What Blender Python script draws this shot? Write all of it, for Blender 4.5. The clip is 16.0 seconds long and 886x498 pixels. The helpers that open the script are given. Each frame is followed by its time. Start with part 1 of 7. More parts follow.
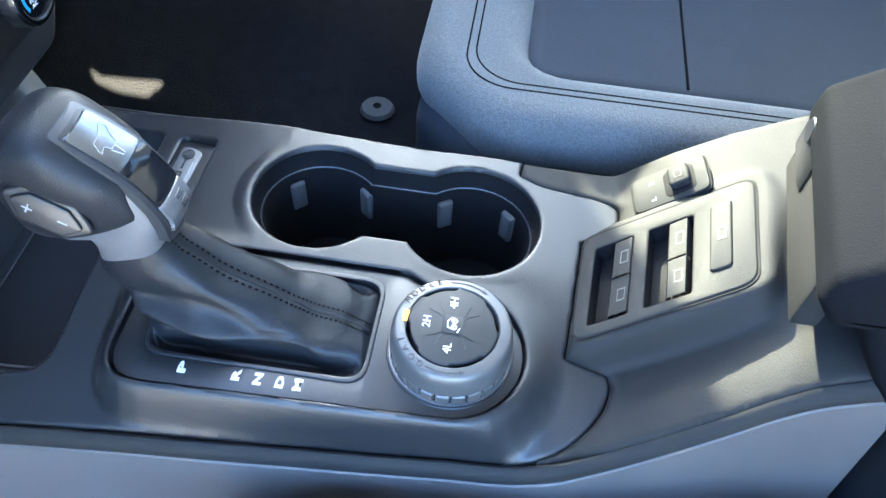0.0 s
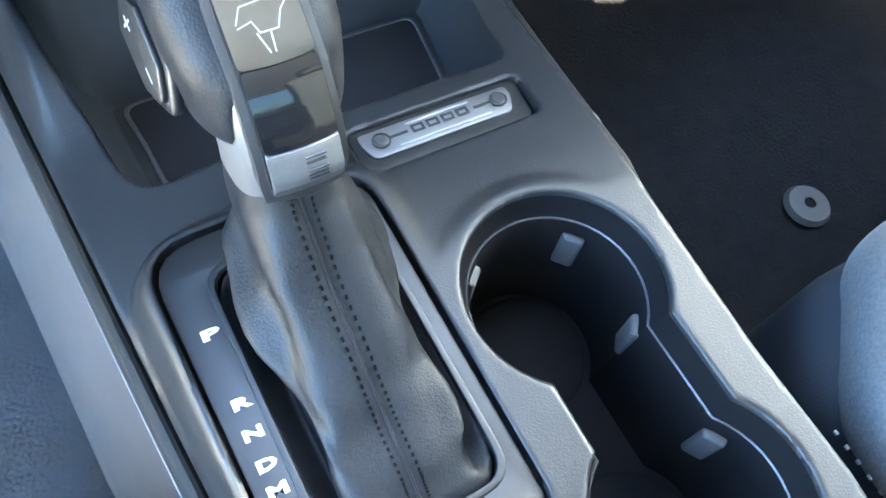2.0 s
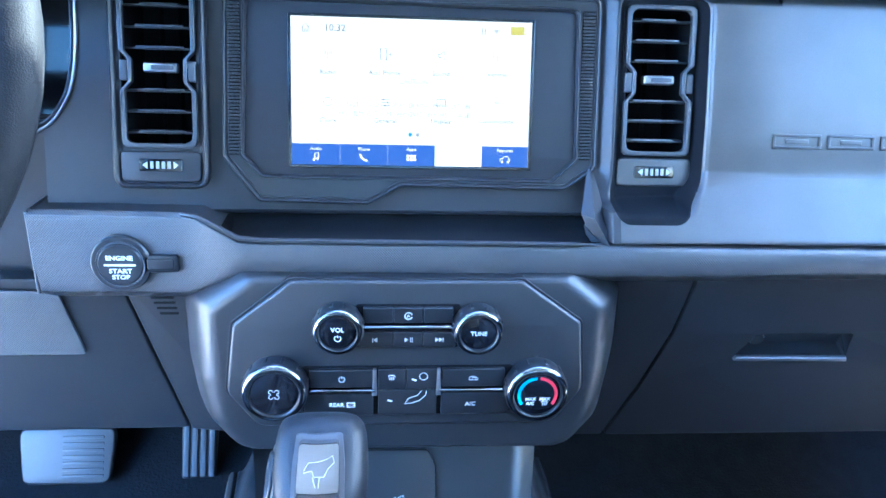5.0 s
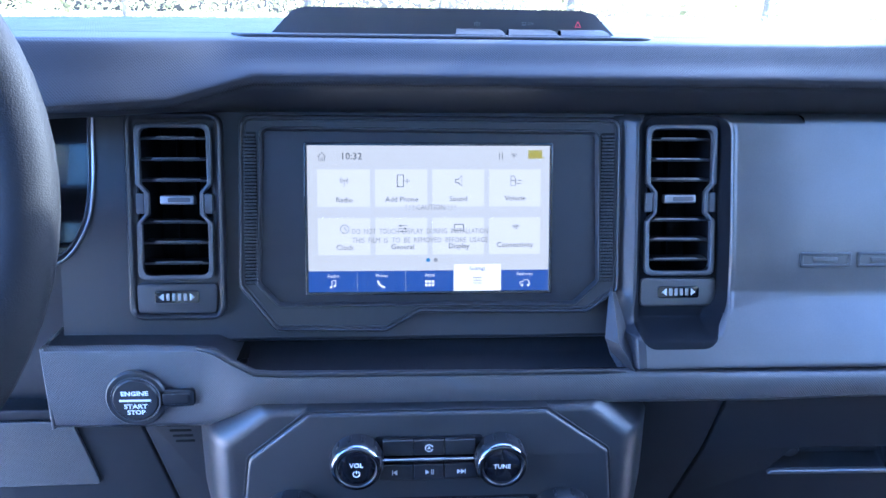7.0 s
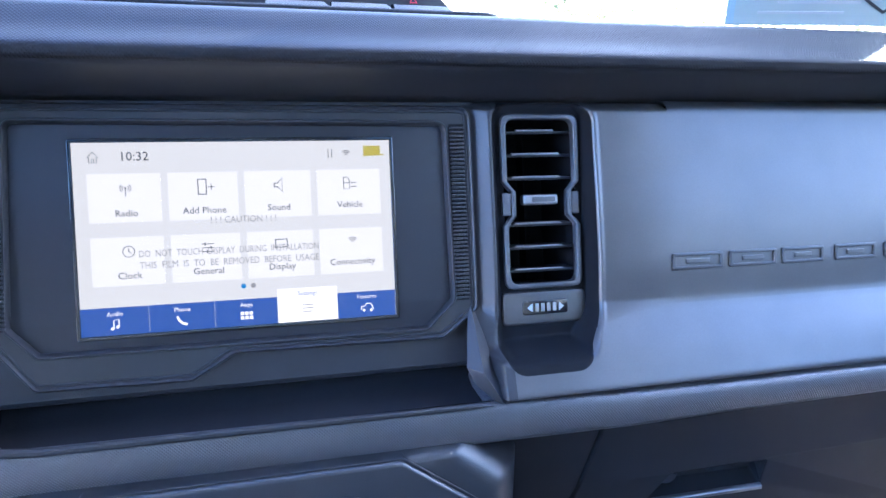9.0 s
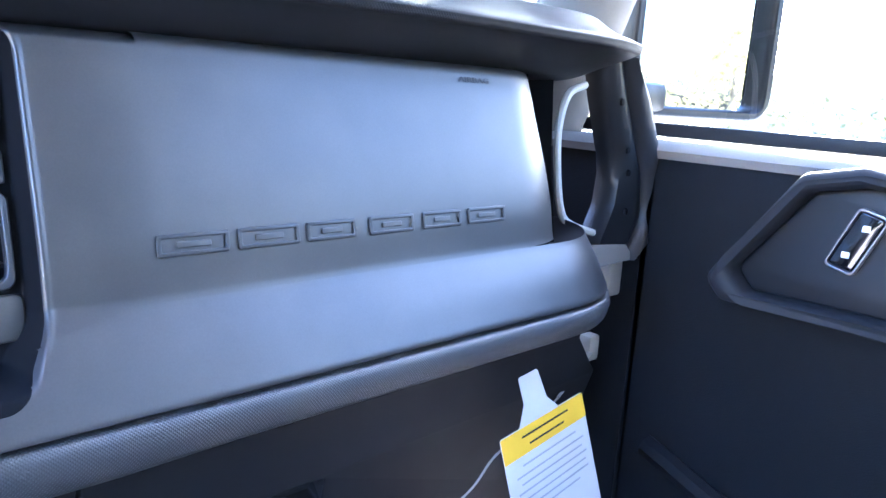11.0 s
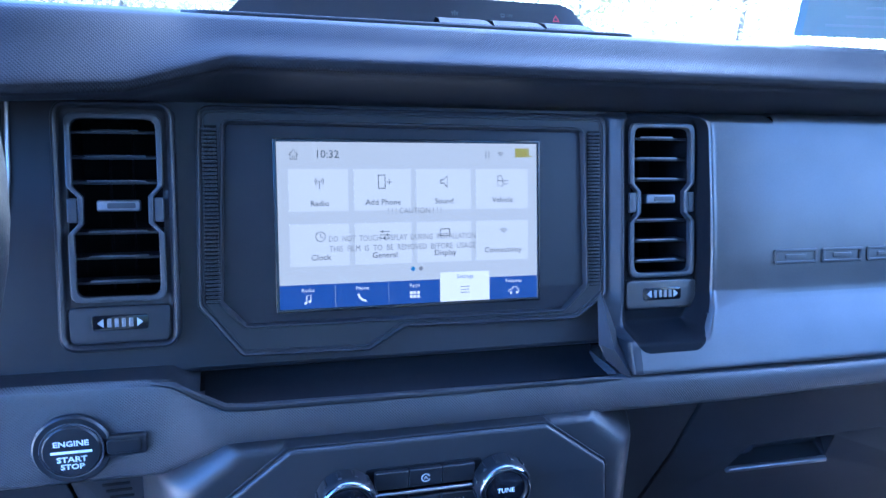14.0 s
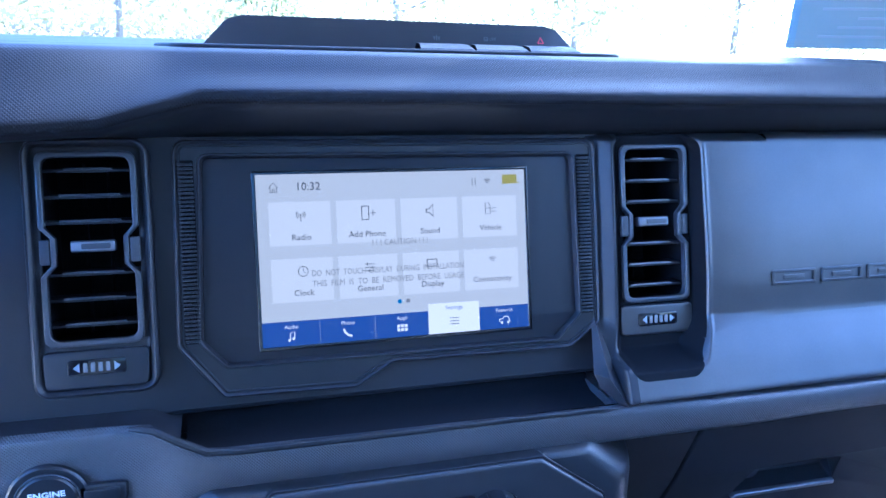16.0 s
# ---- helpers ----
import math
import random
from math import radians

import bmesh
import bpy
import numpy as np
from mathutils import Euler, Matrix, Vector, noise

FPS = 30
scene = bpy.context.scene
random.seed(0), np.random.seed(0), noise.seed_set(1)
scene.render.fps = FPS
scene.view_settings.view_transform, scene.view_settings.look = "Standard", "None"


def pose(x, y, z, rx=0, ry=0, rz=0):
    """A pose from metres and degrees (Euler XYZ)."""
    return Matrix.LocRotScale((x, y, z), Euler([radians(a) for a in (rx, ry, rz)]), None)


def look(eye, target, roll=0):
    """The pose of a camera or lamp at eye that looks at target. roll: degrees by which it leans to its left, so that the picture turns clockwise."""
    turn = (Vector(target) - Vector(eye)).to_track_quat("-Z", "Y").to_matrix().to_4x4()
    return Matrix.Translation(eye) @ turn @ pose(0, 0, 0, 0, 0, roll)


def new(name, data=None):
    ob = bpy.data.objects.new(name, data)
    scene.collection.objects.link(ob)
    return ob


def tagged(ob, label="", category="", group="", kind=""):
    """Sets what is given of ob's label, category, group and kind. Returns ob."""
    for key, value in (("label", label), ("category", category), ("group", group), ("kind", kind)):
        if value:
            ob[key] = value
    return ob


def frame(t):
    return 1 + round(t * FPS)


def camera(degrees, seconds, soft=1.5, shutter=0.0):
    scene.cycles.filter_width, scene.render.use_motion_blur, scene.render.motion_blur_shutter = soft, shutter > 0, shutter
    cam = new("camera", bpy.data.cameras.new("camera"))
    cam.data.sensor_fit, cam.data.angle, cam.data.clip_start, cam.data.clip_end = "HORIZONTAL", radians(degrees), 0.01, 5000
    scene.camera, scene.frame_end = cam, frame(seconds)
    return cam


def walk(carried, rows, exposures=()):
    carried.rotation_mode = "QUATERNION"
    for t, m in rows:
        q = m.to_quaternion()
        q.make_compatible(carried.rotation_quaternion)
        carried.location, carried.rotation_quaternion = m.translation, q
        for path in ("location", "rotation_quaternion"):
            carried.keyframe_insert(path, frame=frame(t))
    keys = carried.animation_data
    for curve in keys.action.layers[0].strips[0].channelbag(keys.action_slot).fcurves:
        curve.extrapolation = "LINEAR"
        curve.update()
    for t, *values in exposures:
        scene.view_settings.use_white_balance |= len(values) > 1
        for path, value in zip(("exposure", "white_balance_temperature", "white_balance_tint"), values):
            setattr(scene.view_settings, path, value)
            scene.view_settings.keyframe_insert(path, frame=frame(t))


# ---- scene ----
cam = camera(61.0, 16.0)
PATH = [
    (0, (-0.3, -0.397, 0.929), (0.941, -0.289, -0.636), 4.2),
    (0.5, (-0.289, -0.398, 0.915), (0.918, -0.238, -0.671), 4.5),
    (1, (-0.238, -0.388, 0.892), (0.896, -0.086, -0.728), 6.4),
    (1.5, (-0.174, -0.368, 0.859), (0.802, 0.134, -0.813), 11.3),
    (2, (-0.105, -0.363, 0.828), (0.53, 0.377, -0.918), 13.3),
    (2.5, (-0.057, -0.4, 0.834), (0.254, 0.634, -0.849), 9.5),
    (3, (-0.038, -0.47, 0.869), (0.125, 0.89, -0.587), 5.5),
    (3.5, (-0.032, -0.505, 0.891), (0.101, 1.072, -0.333), 3.2),
    (4, (-0.027, -0.523, 0.905), (0.116, 1.173, -0.145), 2.7),
    (4.5, (-0.024, -0.546, 0.923), (0.142, 1.254, 0.067), 2.6),
    (5, (-0.025, -0.564, 0.938), (0.15, 1.298, 0.229), 2.2),
    (5.2, (-0.029, -0.571, 0.942), (0.154, 1.306, 0.278), 2.2),
    (7.3, (-0.022, -0.527, 0.992), (0.091, 1.379, 0.397), 0.4),
    (7.5, (-0.02, -0.524, 0.992), (0.089, 1.383, 0.398), 0.2),
    (8, (-0.019, -0.524, 0.992), (0.111, 1.378, 0.388), 0.0),
    (8.5, (-0.02, -0.511, 0.989), (0.175, 1.383, 0.378), -0.1),
    (9, (-0.01, -0.444, 0.946), (0.545, 1.416, 0.464), 1.2),
    (9.5, (0.033, -0.408, 0.926), (0.931, 1.326, 0.493), 2.7),
    (10, (0.086, -0.382, 0.909), (1.36, 1.105, 0.502), 3.8),
    (10.2, (0.121, -0.382, 0.904), (1.501, 1.006, 0.495), 3.7),
    (12.3, (0.081, -0.373, 0.921), (1.381, 1.08, 0.47), 2.9),
    (12.5, (0.04, -0.375, 0.929), (1.235, 1.163, 0.477), 3.0),
    (13, (-0.054, -0.379, 0.936), (0.887, 1.316, 0.445), 3.2),
    (13.5, (-0.104, -0.43, 0.951), (0.597, 1.363, 0.411), 3.1),
    (14, (-0.12, -0.475, 0.964), (0.44, 1.37, 0.434), 2.8),
    (14.5, (-0.123, -0.481, 0.963), (0.372, 1.386, 0.445), 2.4),
    (15, (-0.119, -0.476, 0.967), (0.35, 1.404, 0.471), 1.9),
    (15.5, (-0.111, -0.469, 0.972), (0.361, 1.412, 0.481), 1.5),
    (16, (-0.107, -0.462, 0.971), (0.452, 1.394, 0.477), 1.3),
]
EXPOSURES = [(0, 5.45, 5000, 8), (2, 6.18, 5450, 4), (3, 7.10, 4950, 1), (4, 6.90, 4300, 2), (5, 6.12, 4080, 10), (7.5, 5.30, 4050, 22), (10, 5.55, 4650, 22), (12.5, 5.40, 4400, 22), (13, 5.0, 3950, 21), (13.5, 5.0, 3750, 20), (16, 4.92, 3800, 22)]
walk(cam, [(t, look(eye, target, roll)) for t, eye, target, roll in PATH], EXPOSURES)

# ---------------------------------------------------------------- world and light
SUN_AZ, SUN_EL = 64.0, 24.0          # degrees: azimuth clockwise from the car's nose, height
world = bpy.data.worlds.new("world")
scene.world = world
world.use_nodes = True
wn = world.node_tree.nodes
sky = wn.new("ShaderNodeTexSky")
sky.sky_type, sky.sun_disc = "NISHITA", False
sky.sun_elevation, sky.sun_rotation = radians(SUN_EL), radians(SUN_AZ)
sky.air_density, sky.dust_density = 1.0, 5.5
wn["Background"].inputs["Strength"].default_value = 0.13
world.node_tree.links.new(sky.outputs[0], wn["Background"].inputs["Color"])
sun = new("sun", bpy.data.lights.new("sun", "SUN"))
sun.data.energy, sun.data.angle, sun.data.color = 3.9, radians(0.6), (1.0, 0.77, 0.44)
az, el = radians(SUN_AZ), radians(SUN_EL)
sun_dir = Vector((math.sin(az) * math.cos(el), math.cos(az) * math.cos(el), math.sin(el)))
sun.matrix_world = look(sun_dir * 20, (0, 0, 0.5))


# ---------------------------------------------------------------- materials
def mat(name, color, rough=0.5, metal=0.0, grain=0.0, grain_size=0.0008, kind="noise", vary=0.12, spec=0.5,
        coat=0.0, sheen=0.0, stain=0.04, alpha=1.0, transmission=0.0, emit=0.0, rough_vary=0.08):
    """Node material: base colour with mottling at two scales, roughness wear, fine relief of a real size in metres."""
    m = bpy.data.materials.new(name)
    m.use_nodes = True
    nt = m.node_tree
    b = nt.nodes["Principled BSDF"]
    co = nt.nodes.new("ShaderNodeTexCoord")
    big = nt.nodes.new("ShaderNodeTexNoise")
    big.inputs["Scale"].default_value, big.inputs["Detail"].default_value = 1 / max(stain, 1e-4), 5
    fine = nt.nodes.new("ShaderNodeTexNoise")
    fine.inputs["Scale"].default_value, fine.inputs["Detail"].default_value = 1 / (grain_size * 1.6), 2
    for n in (big, fine):
        nt.links.new(co.outputs["Object"], n.inputs["Vector"])
    mixv = nt.nodes.new("ShaderNodeMath")
    mixv.operation = "MULTIPLY_ADD"
    mixv.inputs[1].default_value = 0.6
    nt.links.new(big.outputs["Fac"], mixv.inputs[0])
    half = nt.nodes.new("ShaderNodeMath")
    half.operation = "MULTIPLY"
    half.inputs[1].default_value = 0.4
    nt.links.new(fine.outputs["Fac"], half.inputs[0])
    nt.links.new(half.outputs[0], mixv.inputs[2])
    ramp = nt.nodes.new("ShaderNodeValToRGB")
    ramp.color_ramp.elements[0].position, ramp.color_ramp.elements[1].position = 0.25, 0.75
    lo = [min(1.0, c * (1 - vary)) for c in color]
    hi = [min(1.0, c * (1 + vary)) for c in color]
    ramp.color_ramp.elements[0].color, ramp.color_ramp.elements[1].color = (*lo, 1), (*hi, 1)
    nt.links.new(mixv.outputs[0], ramp.inputs[0])
    nt.links.new(ramp.outputs[0], b.inputs["Base Color"])
    rr_ = nt.nodes.new("ShaderNodeMapRange")
    rr_.inputs["To Min"].default_value, rr_.inputs["To Max"].default_value = max(0.0, rough - rough_vary), min(1.0, rough + rough_vary)
    nt.links.new(big.outputs["Fac"], rr_.inputs["Value"])
    nt.links.new(rr_.outputs[0], b.inputs["Roughness"])
    b.inputs["Metallic"].default_value = metal
    b.inputs["Specular IOR Level"].default_value = spec
    b.inputs["Coat Weight"].default_value = coat
    b.inputs["Sheen Weight"].default_value = sheen
    b.inputs["Alpha"].default_value = alpha
    b.inputs["Transmission Weight"].default_value = transmission
    if emit:
        b.inputs["Emission Color"].default_value = (*color, 1)
        b.inputs["Emission Strength"].default_value = emit
    if grain:
        bump = nt.nodes.new("ShaderNodeBump")
        bump.inputs["Strength"].default_value = grain
        bump.inputs["Distance"].default_value = grain_size * 0.5
        if kind == "noise":
            src = fine.outputs["Fac"]
        elif kind == "pebble":
            v = nt.nodes.new("ShaderNodeTexVoronoi")
            v.inputs["Scale"].default_value = 1 / grain_size
            nt.links.new(co.outputs["Object"], v.inputs["Vector"])
            src = v.outputs["Distance"]
        else:                      # "weave": crossed fine waves
            srcs = []
            for turn in (45, -45):
                mp = nt.nodes.new("ShaderNodeMapping")
                mp.inputs["Rotation"].default_value = (radians(20), radians(turn), 0)
                w = nt.nodes.new("ShaderNodeTexWave")
                w.inputs["Scale"].default_value = 0.31 / grain_size
                nt.links.new(co.outputs["Object"], mp.inputs[0])
                nt.links.new(mp.outputs[0], w.inputs["Vector"])
                srcs.append(w)
            mu = nt.nodes.new("ShaderNodeMath")
            mu.operation = "MULTIPLY"
            nt.links.new(srcs[0].outputs["Fac"], mu.inputs[0])
            nt.links.new(srcs[1].outputs["Fac"], mu.inputs[1])
            src = mu.outputs[0]
        nt.links.new(src, bump.inputs["Height"])
        nt.links.new(bump.outputs[0], b.inputs["Normal"])
    return m


DASH = mat("charcoal dash plastic", (0.020, 0.0205, 0.023), 0.42, spec=0.36, grain=0.16, grain_size=0.0006, kind="pebble")
LOWER = mat("dull lower dash plastic", (0.018, 0.0185, 0.021), 0.60, spec=0.22, grain=0.2, grain_size=0.0007)
CLIMA = mat("charcoal satin plastic", (0.018, 0.019, 0.021), 0.40, spec=0.6, grain=0.16, grain_size=0.0007, kind="pebble", rough_vary=0.03)
PAD = mat("charcoal weave-grained pad", (0.015, 0.015, 0.017), 0.50, spec=0.20, grain=0.30, grain_size=0.0014, kind="weave")
PANEL = mat("satin grey dash panel", (0.090, 0.089, 0.089), 0.38, metal=0.7, spec=0.5, grain=0.04, grain_size=0.0006, rough_vary=0.03)
BAND = mat("mid grey trim band", (0.057, 0.057, 0.059), 0.36, spec=0.6, grain=0.42, grain_size=0.0013, kind="weave")
BLACK = mat("black fine plastic", (0.013, 0.0135, 0.015), 0.36, grain=0.15, grain_size=0.0006)
CAPGREY = mat("dark grey dial plastic", (0.017, 0.018, 0.020), 0.50, spec=0.3, grain=0.15, grain_size=0.0006)
GLOSS = mat("piano black", (0.008, 0.008, 0.010), 0.10, coat=0.5, rough_vary=0.04)
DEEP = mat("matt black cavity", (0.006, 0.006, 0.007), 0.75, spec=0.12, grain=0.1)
CONSOLE = mat("grained console plastic", (0.0135, 0.0145, 0.0165), 0.40, spec=0.45, grain=0.42, grain_size=0.0006, kind="noise")
# Console plastic lightened and warmed: side light from the driver's door is painted in.
FLANK_LIT = mat("console plastic coloured as warm-lit", (0.085, 0.079, 0.077), 0.48, spec=0.40, grain=0.4, grain_size=0.0006, kind="noise")
BINN = mat("coarse-grained console plastic", (0.0185, 0.0185, 0.0185), 0.62, spec=0.13, grain=0.75, grain_size=0.0005, kind="noise")
CHROME = mat("chrome", (0.40, 0.41, 0.43), 0.13, metal=1.0, vary=0.04)
DARKCHROME = mat("dark chrome", (0.20, 0.205, 0.215), 0.16, metal=1.0, vary=0.04)
RECESS = mat("black vent surround", (0.008, 0.0085, 0.010), 0.60, spec=0.05, grain=0.12, grain_size=0.0006)
SATIN = mat("satin silver", (0.25, 0.25, 0.26), 0.38, metal=0.85, vary=0.06)
POLISH = mat("polished metal", (0.22, 0.23, 0.25), 0.20, metal=1.0, vary=0.04, rough_vary=0.04)
BRIGHT = mat("brushed bright metal", (0.38, 0.38, 0.39), 0.32, metal=0.85)
DARKSATIN = mat("dark satin frame", (0.060, 0.060, 0.063), 0.36, metal=0.5)
STEEL = mat("brushed pedal steel", (0.075, 0.076, 0.078), 0.50, metal=0.7, grain=0.2)
RINGGREY = mat("satin grey ring", (0.105, 0.105, 0.105), 0.42, metal=0.45)
COLLAR = mat("warm grey collar", (0.30, 0.29, 0.28), 0.34, metal=0.7)
GREYEDGE = mat("grey vent trim", (0.060, 0.062, 0.068), 0.32, metal=0.2)
LEATHER = mat("black leather", (0.0115, 0.0125, 0.0150), 0.46, spec=0.24, grain=0.25, grain_size=0.0010, kind="pebble", stain=0.015)
# Dark padded skin, made darker still to paint in the shade over the lid.
ARMSKIN = mat("padded armrest skin darkened as shaded", (0.0055, 0.0060, 0.0075), 0.80, spec=0.02, grain=0.25, grain_size=0.0010, kind="pebble")
WHEELSKIN = mat("dull black leather", (0.012, 0.0125, 0.014), 0.6, spec=0.06, grain=0.3, grain_size=0.0010, kind="pebble")
STITCH = mat("black thread", (0.003, 0.003, 0.004), 0.9, spec=0.05)
FABRIC = mat("heather blue-grey cloth", (0.062, 0.069, 0.077), 0.9, grain=0.8, grain_size=0.0009, sheen=0.1, vary=0.5, stain=0.0022)
CLOTH = mat("dark navy seat cloth", (0.020, 0.025, 0.034), 0.9, grain=0.5, grain_size=0.0009, spec=0.2, vary=0.2)
CARPET = mat("black carpet", (0.011, 0.0115, 0.013), 0.98, grain=1.0, grain_size=0.002, vary=0.4, stain=0.02, spec=0.1)
TRAYMAT = mat("matt black tray lining", (0.013, 0.0132, 0.015), 0.85, spec=0.06, grain=0.2)
RUBBER = mat("black rubber mat", (0.010, 0.011, 0.012), 0.55, grain=0.3, grain_size=0.0015)
GRIP = mat("grey rubber grip", (0.060, 0.061, 0.064), 0.6)
FILM = mat("clear protective film", (0.42, 0.43, 0.45), 0.14, grain=1.0, grain_size=0.016, alpha=0.11, vary=0.05)
WHITE = mat("white print", (0.78, 0.78, 0.78), 0.5, vary=0.03)
GREYPRINT = mat("grey print", (0.34, 0.35, 0.36), 0.5, vary=0.03)
DARKPRINT = mat("dark print", (0.022, 0.022, 0.025), 0.5, vary=0.03)
RED = mat("red print", (0.55, 0.03, 0.05), 0.5, vary=0.03)
CYAN = mat("blue print", (0.05, 0.33, 0.60), 0.5, vary=0.03)
AMBER = mat("amber lamp", (0.95, 0.42, 0.02), 0.4, emit=0.035, vary=0.03)
PAPER = mat("white card", (0.58, 0.57, 0.58), 0.7, vary=0.04)
YELLOW = mat("yellow print", (0.85, 0.52, 0.02), 0.6, vary=0.04)
# White paper seen against the light: its shade is put into this grey-green.
STICKER = mat("sticker paper greyed as back-lit", (0.30, 0.34, 0.32), 0.7, vary=0.04)
STICKBLUE = mat("sticker blue edge", (0.25, 0.34, 0.38), 0.6, vary=0.04)
TRIM = mat("warm grey pillar trim", (0.22, 0.195, 0.165), 0.75, grain=0.4, grain_size=0.001)
DOORTRIM = mat("dark door plastic", (0.009, 0.0095, 0.011), 0.60, spec=0.12, grain=0.4, grain_size=0.0012, kind="pebble")
LINING = mat("grey headlining", (0.46, 0.46, 0.45), 0.95, grain=0.4, grain_size=0.002)
PAINT = mat("dark body paint", (0.03, 0.035, 0.045), 0.25, coat=0.8)
MIRROR = mat("mirror glass", (0.85, 0.87, 0.88), 0.02, metal=1.0, vary=0.01, rough_vary=0.0)
CORD = mat("grey cord", (0.35, 0.35, 0.36), 0.8)
FASCIA = mat("matt navy-black display fascia", (0.015, 0.0155, 0.018), 0.40, spec=0.3, grain=0.08, rough_vary=0.03)
# Clips are pale plastic; on the handle's opening edge this cream paints in sunlight.
CREAM = mat("pale plastic clip and lit edge", (0.62, 0.58, 0.50), 0.5)


def glass_mat(name, tint, gloss):
    """A tinted pane: light passes straight through, a little is mirrored."""
    m = bpy.data.materials.new(name)
    m.use_nodes = True
    nt = m.node_tree
    nt.nodes.remove(nt.nodes["Principled BSDF"])
    clear, shine, mix = nt.nodes.new("ShaderNodeBsdfTransparent"), nt.nodes.new("ShaderNodeBsdfGlossy"), nt.nodes.new("ShaderNodeMixShader")
    clear.inputs["Color"].default_value = (*tint, 1)
    shine.inputs["Roughness"].default_value = 0.0
    mix.inputs[0].default_value = gloss
    nt.links.new(clear.outputs[0], mix.inputs[1])
    nt.links.new(shine.outputs[0], mix.inputs[2])
    nt.links.new(mix.outputs[0], nt.nodes["Material Output"].inputs["Surface"])
    return m


GLASS = glass_mat("tinted window glass", (0.38, 0.41, 0.40), 0.05)
SCREEN_GLASS = glass_mat("shaded windscreen glass", (0.34, 0.37, 0.36), 0.05)


def glow_mat(name, color, strength):
    m = bpy.data.materials.new(name)
    m.use_nodes = True
    b = m.node_tree.nodes["Principled BSDF"]
    b.inputs["Base Color"].default_value = (0.02, 0.02, 0.02, 1)
    b.inputs["Roughness"].default_value = 0.35
    b.inputs["Specular IOR Level"].default_value = 0.15
    b.inputs["Emission Color"].default_value = (color[0] * 1.31, color[1] * 1.03, color[2] * 0.63, 1)   # warm backlight
    b.inputs["Emission Strength"].default_value = strength
    return m


LCD = 0.0225
UI_BG = glow_mat("display pale grey", (0.72, 0.73, 0.72), LCD)
UI_TILE = glow_mat("display tile grey", (0.88, 0.885, 0.875), LCD)
UI_WHITE = glow_mat("display white", (1.0, 1.0, 1.0), LCD * 1.15)
UI_BLUE = glow_mat("display blue", (0.030, 0.085, 0.40), LCD)
UI_LINE = glow_mat("display line blue", (0.06, 0.13, 0.42), LCD)
UI_TEXT = glow_mat("display dark grey", (0.05, 0.05, 0.06), LCD)
UI_FILM = glow_mat("display film print grey", (0.30, 0.30, 0.31), LCD)
UI_DOT = glow_mat("display dot blue", (0.02, 0.22, 0.62), LCD)
UI_YEL = glow_mat("display yellow", (0.48, 0.42, 0.02), LCD)


# ---------------------------------------------------------------- mesh helpers
IDENT = Matrix.Identity(4)


def thing(name, at, label, category, group="", kind=""):
    ob = new(name)
    ob.location = at
    ob.empty_display_size = 0.03
    return tagged(ob, label, category, group, kind)


def root_place(ob):
    while ob.parent:
        ob = ob.parent
    return Vector(ob.location)


def finish(ob, me, material, sharp=35):
    me.materials.append(material)
    me.shade_smooth()
    me.set_sharp_from_angle(angle=radians(sharp))
    return ob


def part(name, bm, material, parent, label="", sharp=35):
    """One mesh under a thing or a part; bm is in world metres."""
    bm.transform(Matrix.Translation(-root_place(parent)))
    me = bpy.data.meshes.new(name)
    bm.to_mesh(me)
    bm.free()
    ob = new(name, me)
    ob.parent = parent
    finish(ob, me, material, sharp)
    return tagged(ob, label) if label else ob


def solid(name, bm, material, label, category, kind="", group="", sharp=35, at=(0, 0, 0)):
    """A thing or a piece of the setting that is one mesh."""
    bm.transform(Matrix.Translation(-Vector(at)))
    me = bpy.data.meshes.new(name)
    bm.to_mesh(me)
    bm.free()
    ob = new(name, me)
    ob.location = at
    finish(ob, me, material, sharp)
    return tagged(ob, label, category, group, kind)


def join(*bms):
    out = bms[0]
    for b in bms[1:]:
        me = bpy.data.meshes.new("tmp")
        b.to_mesh(me)
        b.free()
        out.from_mesh(me)
        bpy.data.meshes.remove(me)
    return out


def from_curve(cu, M):
    ob = bpy.data.objects.new("tmp", cu)
    me = bpy.data.meshes.new_from_object(ob)
    bm = bmesh.new()
    bm.from_mesh(me)
    bpy.data.meshes.remove(me)
    bpy.data.objects.remove(ob)
    bpy.data.curves.remove(cu)
    bmesh.ops.remove_doubles(bm, verts=bm.verts, dist=1e-6)
    bm.transform(M)
    return bm


def area2(o):
    return sum(a[0] * b[1] - b[0] * a[1] for a, b in zip(o, list(o[1:]) + [o[0]]))


def plate(outlines, h, bevel=0.0, M=IDENT, seg=2):
    """A slab h thick (local z 0 to h) with outline and holes, its edges rounded by bevel."""
    cu = bpy.data.curves.new("tmp", "CURVE")
    cu.dimensions, cu.fill_mode = "2D", "BOTH"
    bevel = min(bevel, h * 0.49)
    cu.extrude, cu.bevel_depth, cu.bevel_resolution, cu.offset = h / 2 - bevel, bevel, seg, -bevel
    if isinstance(outlines[0][0], (int, float)):
        outlines = [outlines]
    for i, o in enumerate(outlines):
        o = list(o)
        if (area2(o) > 0) != (i == 0):
            o = o[::-1]
        sp = cu.splines.new("POLY")
        sp.points.add(len(o) - 1)
        for p, q in zip(sp.points, o):
            p.co = (q[0], q[1], 0, 1)
        sp.use_cyclic_u = True
    return from_curve(cu, M @ Matrix.Translation((0, 0, h / 2)))


